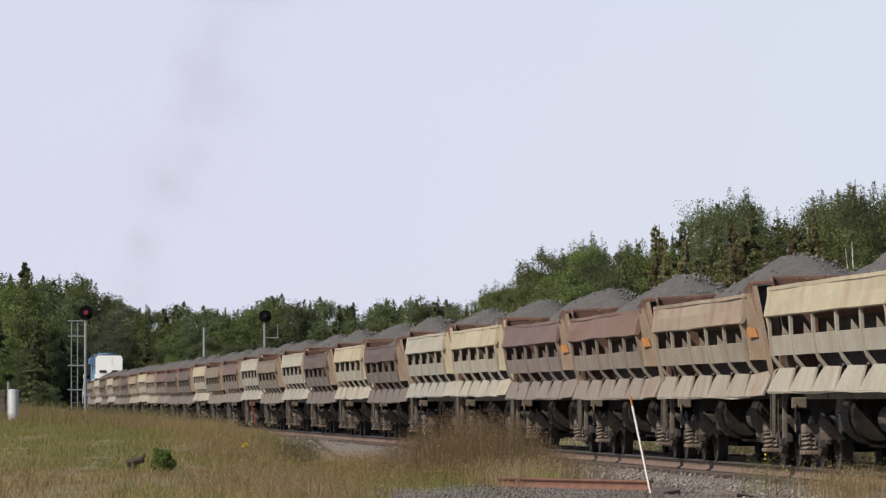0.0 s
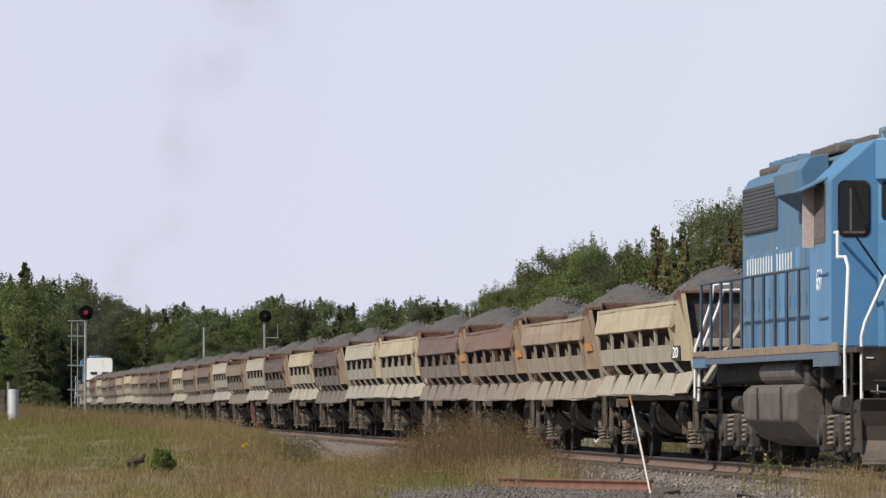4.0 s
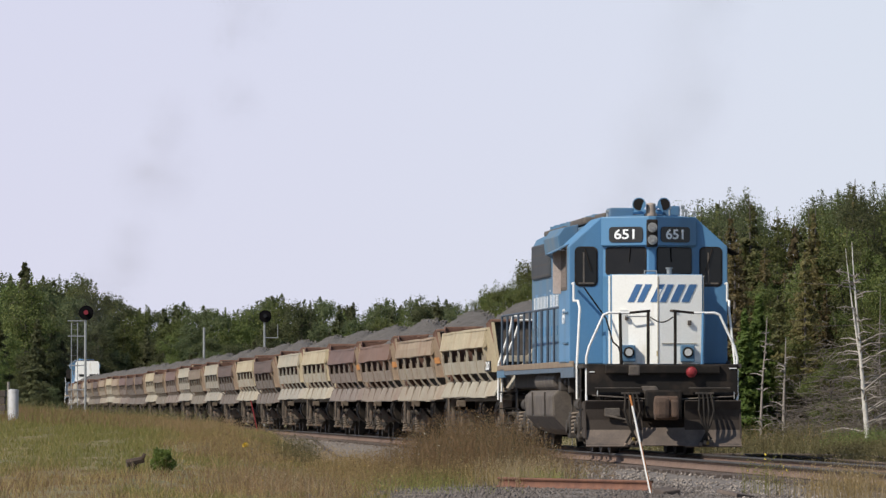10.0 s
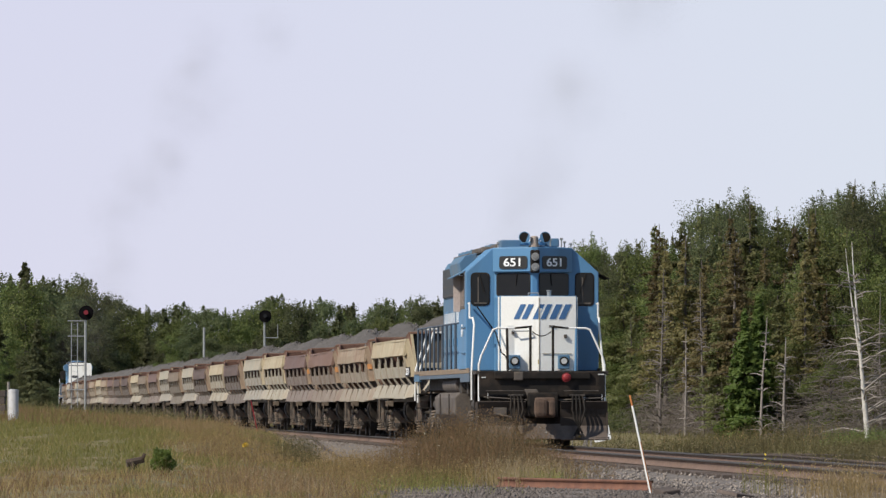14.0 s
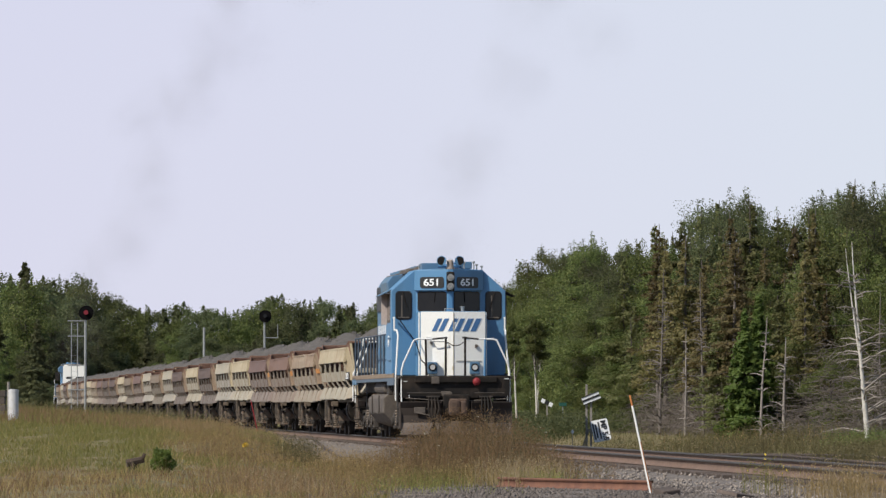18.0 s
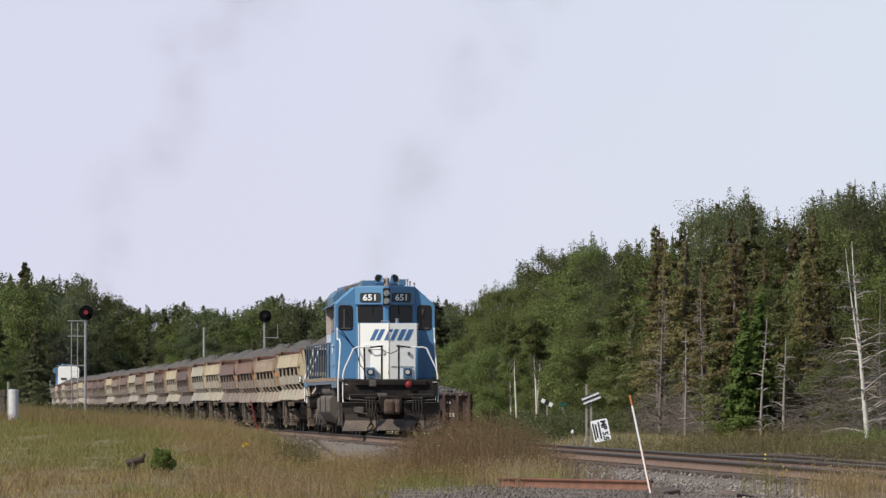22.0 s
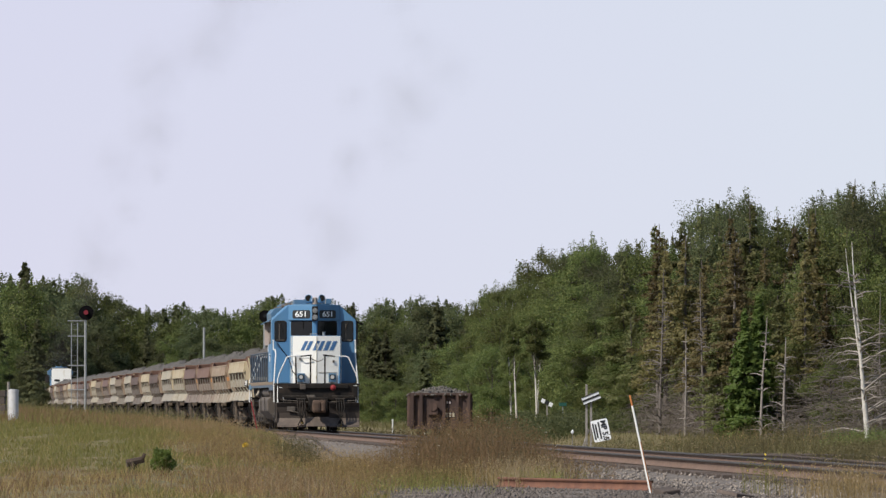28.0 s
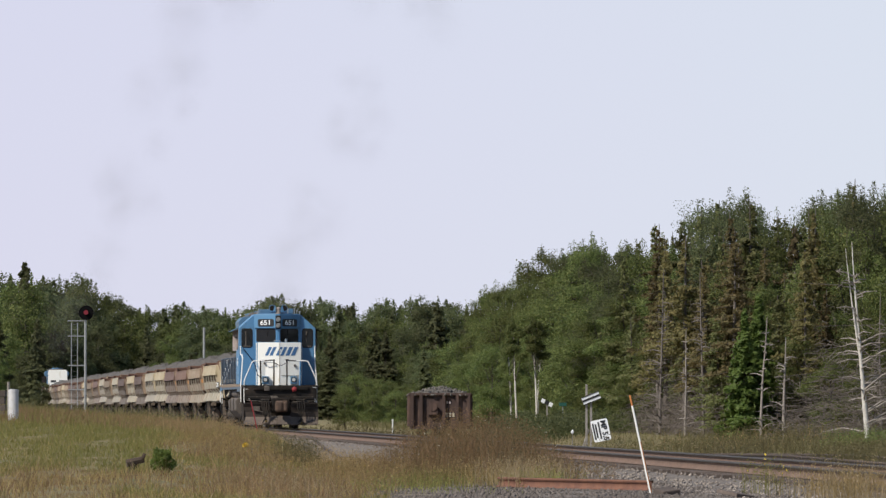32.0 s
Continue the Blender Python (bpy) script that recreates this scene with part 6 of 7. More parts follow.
def grass():
    rng = np.random.default_rng(8)

    def field(n, lo, hi, px0, px1, power=1.0):
        d = lo + (hi - lo) * rng.random(n) ** power
        px = rng.uniform(px0, px1, n)
        x = px_place(px, d)
        return x, d, px
    # the open bank: green in the hollow, brown and straw round it
    def patchy(x, y):
        return np.sin(x * 1.7 + y * 0.09) * 0.5 + np.sin(y * 0.21 - x * 0.9 + 1.3) * 0.5 + np.sin(x * 3.7 - y * 0.33) * 0.4 + np.sin(y * 0.55 + x * 2.3 + 2.0) * 0.3
    for name, material, n, h0, h1, w, lab in (("grass", GRASS, 85000, 0.05, 0.16, 0.004, "dry greenish grass on the bank"), ("green_grass", GRASS_G, 120000, 0.05, 0.16, 0.005, "short green grass on the bank"), ("brown_grass", WEED, 95000, 0.05, 0.18, 0.0035, "brownish dead grass on the bank"), ("straw_grass", STRAW, 9000, 0.10, 0.25, 0.0028, "pale dry grass stalks")):
        x, y, px = field(n, 76, 205, -40, 690, 0.8)
        green = 2.9 * sstep(94, 104, y) * sstep(170, 148, y) * sstep(330, 210, px) - 0.9 * sstep(104, 96, y) - 1.0 * np.exp(-((px - 390) / 95) ** 2 - ((y - 123) / 13) ** 2) - 0.5 * sstep(430, 500, px) * sstep(112, 122, y) + 0.3 * np.exp(-((px - 515) / 55) ** 2 - ((y - 116) / 14) ** 2) + 0.3 * sstep(150, 165, y)
        pat = patchy(x, y) * 1.5 + green + rng.normal(0, 0.35, n)
        keep = (x < -0.5 + 0.5 * np.sin(y * 0.3) - 0.35 * rng.random(n)) & (x - track_x(y) < -3.4)
        if material is GRASS_G:
            keep &= pat > -0.3
        elif material is WEED:
            keep &= (pat < -0.15) & (rng.random(n) < 0.7)
        elif material is STRAW:
            keep &= (y < 104) | (rng.random(n) < 0.25)
        else:
            keep &= rng.random(n) < np.clip(0.75 - 0.35 * green, 0.15, 1)
        x, y = x[keep], y[keep]
        tuft = np.clip(0.95 + 0.45 * patchy(x * 2.6 + 3, y * 1.9), 0.45, 1.9)
        v, f = blades(rng, x, y, rng.uniform(h0, h1, len(x)) * tuft, np.full(len(x), w))
        tagged(raw(name, v, f, material, kind="stuff"), lab, "grass")
    # taller growth along the top of the bank
    for name, material, n, lab in (("brown_grass", WEED, 6000, "tall brownish grass along the bank's top"), ("green_grass", GRASS_G, 5000, "tall green grass along the bank's top")):
        x, y, px = field(n, 150, 205, -60, 330, 1.0)
        keep = rng.random(n) < sstep(330, 250, px)
        x, y = x[keep], y[keep]
        v, f = blades(rng, x, y, rng.uniform(0.14, 0.34, len(x)), np.full(len(x), 0.006), 0.25)
        tagged(raw(name, v, f, material, kind="stuff"), lab, "grass")
    # far verge on both sides of the line
    x, y, px = field(46000, 200, 560, -60, 900, 1.0)
    u = x - track_x(y)
    keep = (np.abs(u) > 3.2) & (np.abs(x - siding_x(y)) > 1.6)
    x, y = x[keep], y[keep]
    v, f = blades(rng, x, y, rng.uniform(0.15, 0.65, len(x)), np.full(len(x), 0.012))
    tagged(raw("verge_grass", v, f, GRASS_SHADY, kind="stuff"), "rough verge grass beside the line", "grass")
    # Strip below the trees, their shade painted by the darker grass.
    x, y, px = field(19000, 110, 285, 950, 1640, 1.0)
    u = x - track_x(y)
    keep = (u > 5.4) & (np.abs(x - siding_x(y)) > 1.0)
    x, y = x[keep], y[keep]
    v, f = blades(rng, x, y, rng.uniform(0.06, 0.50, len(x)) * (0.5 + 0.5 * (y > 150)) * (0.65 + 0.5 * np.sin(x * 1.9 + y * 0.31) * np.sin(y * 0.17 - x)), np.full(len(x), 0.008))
    tagged(raw("verge_grass", v, f, GRASS_SHADY, kind="stuff"), "green and dry grass under the wood's edge, shade put into its colour", "grass")


def weed_patch(seed, px0, px1, d0, d1, n, h0, h1, material, label, name="tall_weeds", heads=None, profile=None, sprigs=9, sprig=0.026, thick=0.005):
    """Stalks with side sprigs and seed heads."""
    rng = np.random.default_rng(seed)
    d = rng.uniform(d0, d1, n)
    px = np.clip(rng.normal((px0 + px1) / 2, (px1 - px0) * 0.27, n), px0 - 0.25 * (px1 - px0), px1 + 0.25 * (px1 - px0))
    x = px_place(px, d)
    h = rng.uniform(h0, h1, n)
    if profile:
        h = h * np.interp(px, *profile)
    v, f = blades(rng, x, d, h, np.full(n, thick), 0.18)
    z = ground_z(x, d)
    k = sprigs
    t = rng.uniform(0.3, 1.0, (n, k))
    c = np.stack([np.repeat(x, k) + rng.normal(0, 0.075, n * k), np.repeat(d, k) + rng.normal(0, 0.06, n * k), np.repeat(z, k) + (t * h[:, None]).ravel()], 1)
    v2, f2 = diamonds(rng, c, sprig, 0.0, 2.4)
    ob = raw(name, np.concatenate([v, v2]), np.concatenate([f, f2 + len(v)]), material, kind="stuff")
    tagged(ob, label, "weeds")
    if heads:
        m, cnt, size = heads
        i = rng.integers(0, n, cnt)
        c = np.stack([x[i], d[i], z[i] + h[i] * rng.uniform(0.75, 1.02, cnt)], 1) + rng.normal(0, 0.03, (cnt, 3))
        v, f = diamonds(rng, c, size, 0, 1.1)
        tagged(raw("seed_heads", v, f, m, kind="stuff"), "pale seed heads among the weeds", "weeds")


grass()
hump = ([600, 660, 720, 790, 860, 930, 990, 1040], [0.25, 0.45, 0.72, 0.95, 1.0, 0.85, 0.5, 0.25])
weed_patch(31, 650, 1000, 100, 122, 2600, 0.45, 1.25, FLUFF, "tall orange-brown weeds gone to seed beside the track", heads=(PALE, 60, 0.022), profile=hump, sprigs=13, sprig=0.012, thick=0.0028)
weed_patch(30, 700, 1000, 102, 120, 1500, 0.35, 1.1, GRASS_SHADY, "slender olive weeds beside the track", profile=hump, sprigs=10, sprig=0.013, thick=0.003)
weed_patch(32, 700, 1010, 96, 106, 700, 0.2, 0.5, GRASS, "green and straw weeds before the track", sprigs=4, sprig=0.014, thick=0.003)
weed_patch(45, 690, 830, 95, 101, 500, 0.15, 0.36, GRASS_G, "fresh green grass tufts before the weeds", sprigs=2, sprig=0.012, thick=0.0035)
weed_patch(46, 900, 1010, 97, 102, 380, 0.15, 0.34, GRASS_G, "green grass tufts by the old rail", sprigs=2, sprig=0.012, thick=0.0035)
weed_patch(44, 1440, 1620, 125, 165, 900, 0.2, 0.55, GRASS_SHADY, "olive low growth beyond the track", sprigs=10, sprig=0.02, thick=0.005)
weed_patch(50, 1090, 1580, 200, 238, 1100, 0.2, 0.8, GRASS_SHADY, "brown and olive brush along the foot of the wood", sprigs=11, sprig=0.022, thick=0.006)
weed_patch(51, 1120, 1570, 196, 232, 260, 0.3, 0.8, WEED, "pale dry stalks along the foot of the wood", sprigs=2, sprig=0.016, thick=0.006)
weed_patch(52, 1460, 1600, 185, 215, 200, 0.25, 0.65, LEAF, "fresh green shrubs by the dead birch", sprigs=14, sprig=0.03, thick=0.006)
weed_patch(47, 840, 1150, 275, 330, 1900, 0.4, 1.1, LEAF_DARK, "leafy undergrowth at the foot of the wood", sprigs=14, sprig=0.06, thick=0.008)
weed_patch(48, 500, 760, 92, 114, 1000, 0.15, 0.5, FLUFF, "brown seeding weeds spreading down the bank", sprigs=8, sprig=0.012, thick=0.0028)
weed_patch(49, 300, 520, 108, 132, 900, 0.12, 0.4, FLUFF, "brown seeding weeds on the open bank", sprigs=7, sprig=0.012, thick=0.003)
weed_patch(33, 840, 1000, 96, 103, 500, 0.3, 0.55, STRAW, "pale dry grass tufts", sprigs=2, sprig=0.012, thick=0.003)
weed_patch(29, 600, 860, 88, 98, 260, 0.12, 0.3, GRASS_G, "low green grass spreading over the gravel", sprigs=3, sprig=0.014, thick=0.003)
weed_patch(34, 490, 570, 116, 126, 260, 0.35, 0.65, GRASS_SHADY, "green weed clump on the bank", sprigs=10, sprig=0.014, thick=0.003)
weed_patch(35, 330, 640, 82, 105, 700, 0.15, 0.42, WEED, "dry weeds at the foot of the bank", heads=(YELLOW, 14, 0.022), sprigs=4, sprig=0.012, thick=0.0028)
weed_patch(40, 430, 620, 84, 100, 450, 0.15, 0.42, STRAW, "pale dry grass at the foot of the bank", sprigs=2, sprig=0.012, thick=0.0028)
weed_patch(36, 1380, 1600, 80, 92, 210, 0.25, 0.6, STRAW, "pale dry grass at the ballast's edge", sprigs=3, sprig=0.012, thick=0.003)
weed_patch(37, 1420, 1600, 80, 90, 420, 0.25, 0.5, FLUFF, "reddish weeds at the ballast's edge", sprigs=10, sprig=0.011, thick=0.003)
weed_patch(38, 1320, 1395, 88, 91, 60, 0.35, 0.62, GRASS_G, "thin green weed with yellow flowers", heads=(YELLOW, 9, 0.03), sprigs=8, sprig=0.014, thick=0.003)
weed_patch(39, 150, 520, 145, 190, 1300, 0.12, 0.4, WEED, "brownish weeds along the bank's top", sprigs=5, sprig=0.014, thick=0.004)
weed_patch(41, 520, 700, 128, 150, 500, 0.2, 0.5, WEED, "brown weeds along the ballast's shoulder", sprigs=8, sprig=0.013, thick=0.003)
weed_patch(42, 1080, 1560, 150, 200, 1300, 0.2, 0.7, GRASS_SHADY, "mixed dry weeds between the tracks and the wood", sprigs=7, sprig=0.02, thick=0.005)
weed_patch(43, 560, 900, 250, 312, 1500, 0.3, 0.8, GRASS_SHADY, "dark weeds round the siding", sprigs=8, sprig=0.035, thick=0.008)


def gravel():
    """Loose stones on the near apron and the ballast shoulder, joined."""
    rng = np.random.default_rng(12)
    for name, material, n, px0, px1, d0, d1, r0, r1, lab in (
            ("gravel", mat("dark_brown_gravel", (0.17, 0.145, 0.13), (0.11, 0.092, 0.083), 0.95, vary=0.3, island=True, fine=24), 30000, 540, 1600, 80, 112, 0.010, 0.032, "coarse brownish grey gravel"),
            ("ballast", mat("ballast_stone", (0.33, 0.285, 0.25), (0.24, 0.205, 0.18), 0.9, vary=0.3, island=True, fine=20), 24000, 520, 1640, 84, 230, 0.014, 0.036, "grey-pink ballast stones along the track")):
        d = rng.uniform(d0, d1, n)
        px = rng.uniform(px0, px1, n)
        x = px_place(px, d)
        u = x - track_x(d)
        if name == "ballast":
            keep = (u > -3.4) & (u < 3.4)
        else:
            keep = (u < -2.6) & (rng.random(n) < sstep(-2.6, -0.4, x + 0.5 * np.sin(d * 0.8)))
        x, d = x[keep], d[keep]
        m = len(x)
        r = rng.uniform(r0, r1, m) ** 1.0
        c = np.stack([x, d, ground_z(x, d) + r * 0.35], 1)
        dirs = np.array([(1, 0, 0), (-1, 0, 0), (0, 1, 0), (0, -1, 0), (0, 0, 0.8), (0, 0, -0.8)])
        v = c[:, None, :] + dirs[None] * (r[:, None] * rng.uniform(0.7, 1.2, (m, 6)))[:, :, None] + rng.normal(0, 0.25, (m, 6, 3)) * r[:, None, None]
        tri = np.array([(0, 2, 4), (2, 1, 4), (1, 3, 4), (3, 0, 4), (2, 0, 5), (1, 2, 5), (3, 1, 5), (0, 3, 5)])
        f = (np.arange(m)[:, None, None] * 6 + tri[None]).reshape(-1, 3)
        tagged(raw(name, v.reshape(-1, 3), f, material, kind="stuff"), lab, "gravel")


gravel()


# ---------------------------------------------------------------- small things
def at(px, d, dz=0.0):
    x = px_place(px, d)
    return x, d, float(ground_z(x, d)) + dz


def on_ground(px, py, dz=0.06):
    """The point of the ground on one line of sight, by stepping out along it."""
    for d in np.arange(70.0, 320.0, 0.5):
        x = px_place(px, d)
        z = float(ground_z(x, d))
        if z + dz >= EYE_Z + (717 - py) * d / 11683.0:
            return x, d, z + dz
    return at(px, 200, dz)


def marker_pole():
    T = thing("marker_pole", "leaning white marker pole with an orange tip", "marker pole")
    x, y, z = at(1153, 90)
    top = (px_place(1115, 90), 90, EYE_Z + (717 - 700) * 90 / 11683.0)
    a, b = Vector((x, y, z - 0.05)), Vector(top)
    w = Vector((0.011, -0.006, 0))
    c = a.lerp(b, 0.90)
    part("pole", Mesh().quad([a - w, a + w, c + w, c - w], 0.016), WHITE_RAIL, T)
    part("tip", Mesh().quad([c - w, c + w, b + w, b - w], 0.0165), ORANGE, T, "orange painted tip")
    e, f = a + w * 1.15, a.lerp(b, 0.55) + w * 1.15
    part("stripe", Mesh().quad([e - w * 0.22, e + w * 0.22, f + w * 0.22, f - w * 0.22], 0.018), ORANGE, T, "faded orange edge")
    # red flag stake by the line
    T = thing("red_stake", "leaning red marker stake beside the track", "stake")
    a, b = Vector(at(457, 168)), Vector((px_place(444, 168), 168, EYE_Z + (717 - 709) * 168 / 11683.0))
    part("shaft", Mesh().rod(a, b, 0.014, 8), RED, T)


def old_rail():
    a, b = Vector(at(884, 97, 0.06)), Vector(at(1152, 92.5, 0.06))
    T = thing("old_rail", "rusty orange discarded rail lying on the gravel", "rail")
    d = (b - a)
    h = math.atan2(d.x, d.y)
    vs, fs = swept([(p, q * 0.85 + 0.10) for p, q in RAIL_PROF], [(a.x, a.y, h, a.z - 0.0), (b.x, b.y, h, b.z)])
    raw("rail_bar", vs, fs, OLD_RAIL, T)
    e = Mesh()
    for p in (a, b):
        e.box((p.x, p.y, p.z + 0.025), (0.02, 0.02, 0.12))
    part("rail_end", e, OLD_RAIL, T)
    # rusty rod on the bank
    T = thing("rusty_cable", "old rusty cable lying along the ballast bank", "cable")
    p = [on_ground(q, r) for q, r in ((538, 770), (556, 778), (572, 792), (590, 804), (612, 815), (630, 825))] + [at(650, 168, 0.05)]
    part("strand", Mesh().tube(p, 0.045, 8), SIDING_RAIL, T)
    # dark flat stones and a board
    T = thing("broken_board", "dark broken board lying on the gravel", "board")
    x, y, z = at(1305, 86, 0.05)
    part("plank", Mesh().box((x, y, z), (0.34, 0.5, 0.05), (6, 8, 30), bev=0.01), TIE, T)
    T = thing("flat_stone", "dark angular stone on the gravel", "stone")
    x, y, z = at(1180, 89, 0.03)
    part("stone", Mesh().box((x, y, z), (0.26, 0.3, 0.12), (8, -6, 25), bev=0.02), TIE, T)


def signal(px, d, top_px, r, base_dz, ladder, arm):
    """A colour-light signal: mast, ladder, round backing disc with hood and lamp."""
    x, y, z = at(px, d)
    s = 11683.0 / d
    ztop = EYE_Z + (717 - top_px) / s
    T = thing("railway_signal", "tall mast signal with a ladder and a black round target" if ladder else "mast signal with a black round target and side platform", "signal", "signals by the line")
    part("mast", Mesh().rod((x, y, z - 0.2), (x, y, ztop + 0.2), 0.075, 12), GALV, T, "grey steel mast")
    part("base", Mesh().box((x, y, z + 0.1), (0.6, 0.6, 0.4), bev=0.03), GREY_DIRT, T)
    tg = part("target", Mesh().rod((x + 0.06, y - 0.22, ztop), (x + 0.06, y - 0.17, ztop), r, 32), TARGET, T, "round black target disc")
    part("lamp_hood", Mesh().rod((x + 0.06, y - 0.52, ztop + 0.02), (x + 0.06, y - 0.2, ztop + 0.02), 0.15, 16), TARGET, tg)
    part("lamp_case", Mesh().box((x + 0.06, y, ztop), (0.34, 0.36, 0.44), bev=0.04), BLACK, T)
    part("lens", Mesh().rod((x + 0.06, y - 0.535, ztop + 0.02), (x + 0.06, y - 0.525, ztop + 0.02), 0.14, 16), glow("red_signal_lens", (0.16, 0.008, 0.018), 0.12) if ladder else GLASS, tg, "dim red lens" if ladder else "dark unlit lens")
    if ladder:
        xl = px_place(126, d)
        lad = None
        for q in (xl, px_place(137, d)):
            st = part("ladder_stile", Mesh().box((q, y + 0.1, (z + ztop) / 2 - 0.4), (0.05, 0.05, ztop - z - 0.4)), GALV, T)
            lad = lad or st
        for yy in (568, 595, 647, 690):
            zz = EYE_Z + (717 - yy) / s
            part("ladder_bracket", Mesh().box(((xl + x) / 2 - 0.1, y + 0.05, zz), (x - xl + 0.25, 0.06, 0.06)), GALV, T)
        zz = z + 0.4
        while zz < ztop - 0.6:
            part("rung", Mesh().rod((xl, y + 0.1, zz), (px_place(137, d), y + 0.1, zz), 0.006, 6), GALV, lad)
            zz += 0.32
    if arm:
        zz = EYE_Z + (717 - 598) / s
        part("platform", Mesh().box((x + 0.5, y, zz), (1.0, 0.4, 0.06)), GALV, T)
        part("platform_post", Mesh().box((x + 0.95, y, zz + 0.5), (0.05, 0.05, 0.95)), GALV, T)


def signs():
    # leaning milepost with its broken stand
    d = 186
    T = thing("milepost_sign", "white milepost sign fallen askew against its stand", "sign")
    x, y, z = at(1062, d)
    s = 11683.0 / d
    zc = EYE_Z + (717 - 762) / s
    board = Mesh().prism(arch_rect(-0.24, 0.24, -0.31, 0.31, 0.05), -0.012, 0.012, "y")
    m = pose(px_place(1063, d), d - 0.2, zc, -8, -12, 0)
    bmesh.ops.transform(board.bm, matrix=m, verts=board.bm.verts[:])
    part("board", board, SIGN_W, T)
    writing("MP 5.5", 0.21, NUMBOX, T, m @ pose(0.10, -0.02, -0.02, 90, 90, 0), 0.006)
    for k, (xx, w) in enumerate(((-0.03, 0.48), (-0.12, 0.40), (-0.19, 0.46))):
        b = Mesh().box((xx, -0.016, 0.0), (0.045, 0.008, w))
        bmesh.ops.transform(b.bm, matrix=m, verts=b.bm.verts[:])
        part("text_bar", b, NUMBOX, T)
    T = thing("sign_stand", "grey wooden stand with a slanted white board striped black", "sign")
    for px, top, bot in ((1038, 690, 781), (1046, 706, 781)):
        zt, zb = EYE_Z + (717 - top) / s, EYE_Z + (717 - bot) / s
        part("post", Mesh().box((px_place(px, d), d, (zt + zb) / 2), (0.06, 0.08, zt - zb + 0.3), bev=0.006), POST_WOOD, T)
    part("brace", Mesh().rod((px_place(1024, d), d, z), (px_place(1042, d), d, EYE_Z + (717 - 760) / s), 0.03, 6), POST_WOOD, T)
    mm = pose(px_place(1046, d), d - 0.08, EYE_Z + (717 - 705) / s, 0, -22, 0)
    for nm, zz, hh, mt, yy in (("crossboard", 0, 0.22, SIGN_W, 0.0), ("stripe", 0.0, 0.06, NUMBOX, -0.012), ("edge", 0.105, 0.022, NUMBOX, -0.012), ("edge", -0.105, 0.022, NUMBOX, -0.012)):
        b = Mesh().box((0, yy, zz), (0.52, 0.02, hh), bev=0.003)
        bmesh.ops.transform(b.bm, matrix=mm, verts=b.bm.verts[:])
        part(nm, b, mt, T)
    # small boards by the wood
    d = 300
    s = 11683.0 / d
    T = thing("small_sign", "small white and black reflector board on a post", "sign")
    zz = EYE_Z + (717 - 713) / s
    x, y, z = at(968, d)
    part("post", Mesh().box((x, d + 0.06, (z + zz) / 2), (0.06, 0.06, zz - z + 0.1)), POST_WOOD, T)
    for k, mt in ((-0.19, SIGN_W), (0.0, NUMBOX), (0.19, SIGN_W)):
        b = Mesh().box((k, 0, 0), (0.17, 0.02, 0.18))
        bmesh.ops.transform(b.bm, matrix=pose(x, d, zz, 0, 26, 0), verts=b.bm.verts[:])
        part("board", b, mt, T)
    T = thing("green_sign", "small green plate on a thin post", "sign")
    x, y, z = at(996, d)
    part("plate", Mesh().box((x, d, EYE_Z + (717 - 716) / s), (0.34, 0.02, 0.16)), GREEN_SIGN, T)
    part("post", Mesh().rod((x, d + 0.05, z), (x, d + 0.05, EYE_Z), 0.025, 6), GALV, T)
    T = thing("white_scrap", "crumpled white scrap in the weeds", "litter")
    x, y, z = at(1013, 190)
    zz = EYE_Z + (717 - 765) * 190 / 11683.0
    part("sheet", Mesh().ball((x, 190, zz), (0.05, 0.04, 0.065), 1), SIGN_W, T)
    part("stem", Mesh().rod((x, 190, z), (x, 190, zz), 0.01, 5), POST_WOOD, T)
    # posts
    for px, d, top, r, mt, lab in ((361, 520, 580, 0.09, GALV, "pale grey pole behind the train"), (695, 290, 742, 0.035, WHITE_RAIL, "short white marker stake"), (15, 158, 676, 0.03, POST_WOOD, "thin grey wooden stake"), (500, 130, 774, 0.012, STRAW, "thin pale stake in the grass")):
        T = thing("stake" if r < 0.08 else "pole", lab, "stake" if r < 0.08 else "pole")
        x, y, z = at(px, d)
        part("shaft", Mesh().rod((x, d, z - 0.1), (x, d, EYE_Z + (717 - top) * d / 11683.0), r, 8), mt, T)
    # white pipe and timber stack on the bank
    d = 156
    s = 11683.0 / d
    T = thing("white_pipe", "upright white plastic pipe in the grass", "pipe")
    x = px_place(24, d)
    zt, zb = EYE_Z + (717 - 690) / s, float(ground_z(x, d))
    part("tube", Mesh().rod((x, d, zb - 0.1), (x, d, zt - 0.01), 0.12, 24), PIPE, T)
    part("cap", Mesh().rod((x, d, zt - 0.06), (x, d, zt), 0.126, 24).rod((x, d, zt), (x, d, zt + 0.012), 0.09, 24), PIPE, T)
    for k in (0.3, 0.7):
        part("rib", Mesh().rod((x, d, zb + (zt - zb) * k - 0.012), (x, d, zb + (zt - zb) * k + 0.012), 0.123, 24), PIPE, T)
    T = thing("timber_stack", "stack of old dark railway ties", "timber")
    d = 162
    x = px_place(-40, d)
    zb = float(ground_z(x, d))
    for i in range(4):
        for j in range(2):
            part("tie_beam", Mesh().box((x + 0.02 * (i % 2), d + j * 0.28, zb + 0.06 + i * 0.175), (1.35, 0.24, 0.16), bev=0.012), TIE, T)
    T = thing("yellow_flower", "single tall yellow blossom on a thin stalk", "flower")
    x, y, z = on_ground(435, 806, 0.0)
    zf = EYE_Z + (717 - 787) * y / 11683.0
    part("stalk", Mesh().rod((x, y, z - 0.03), (x, y, zf), 0.006, 5), GRASS_G, T)
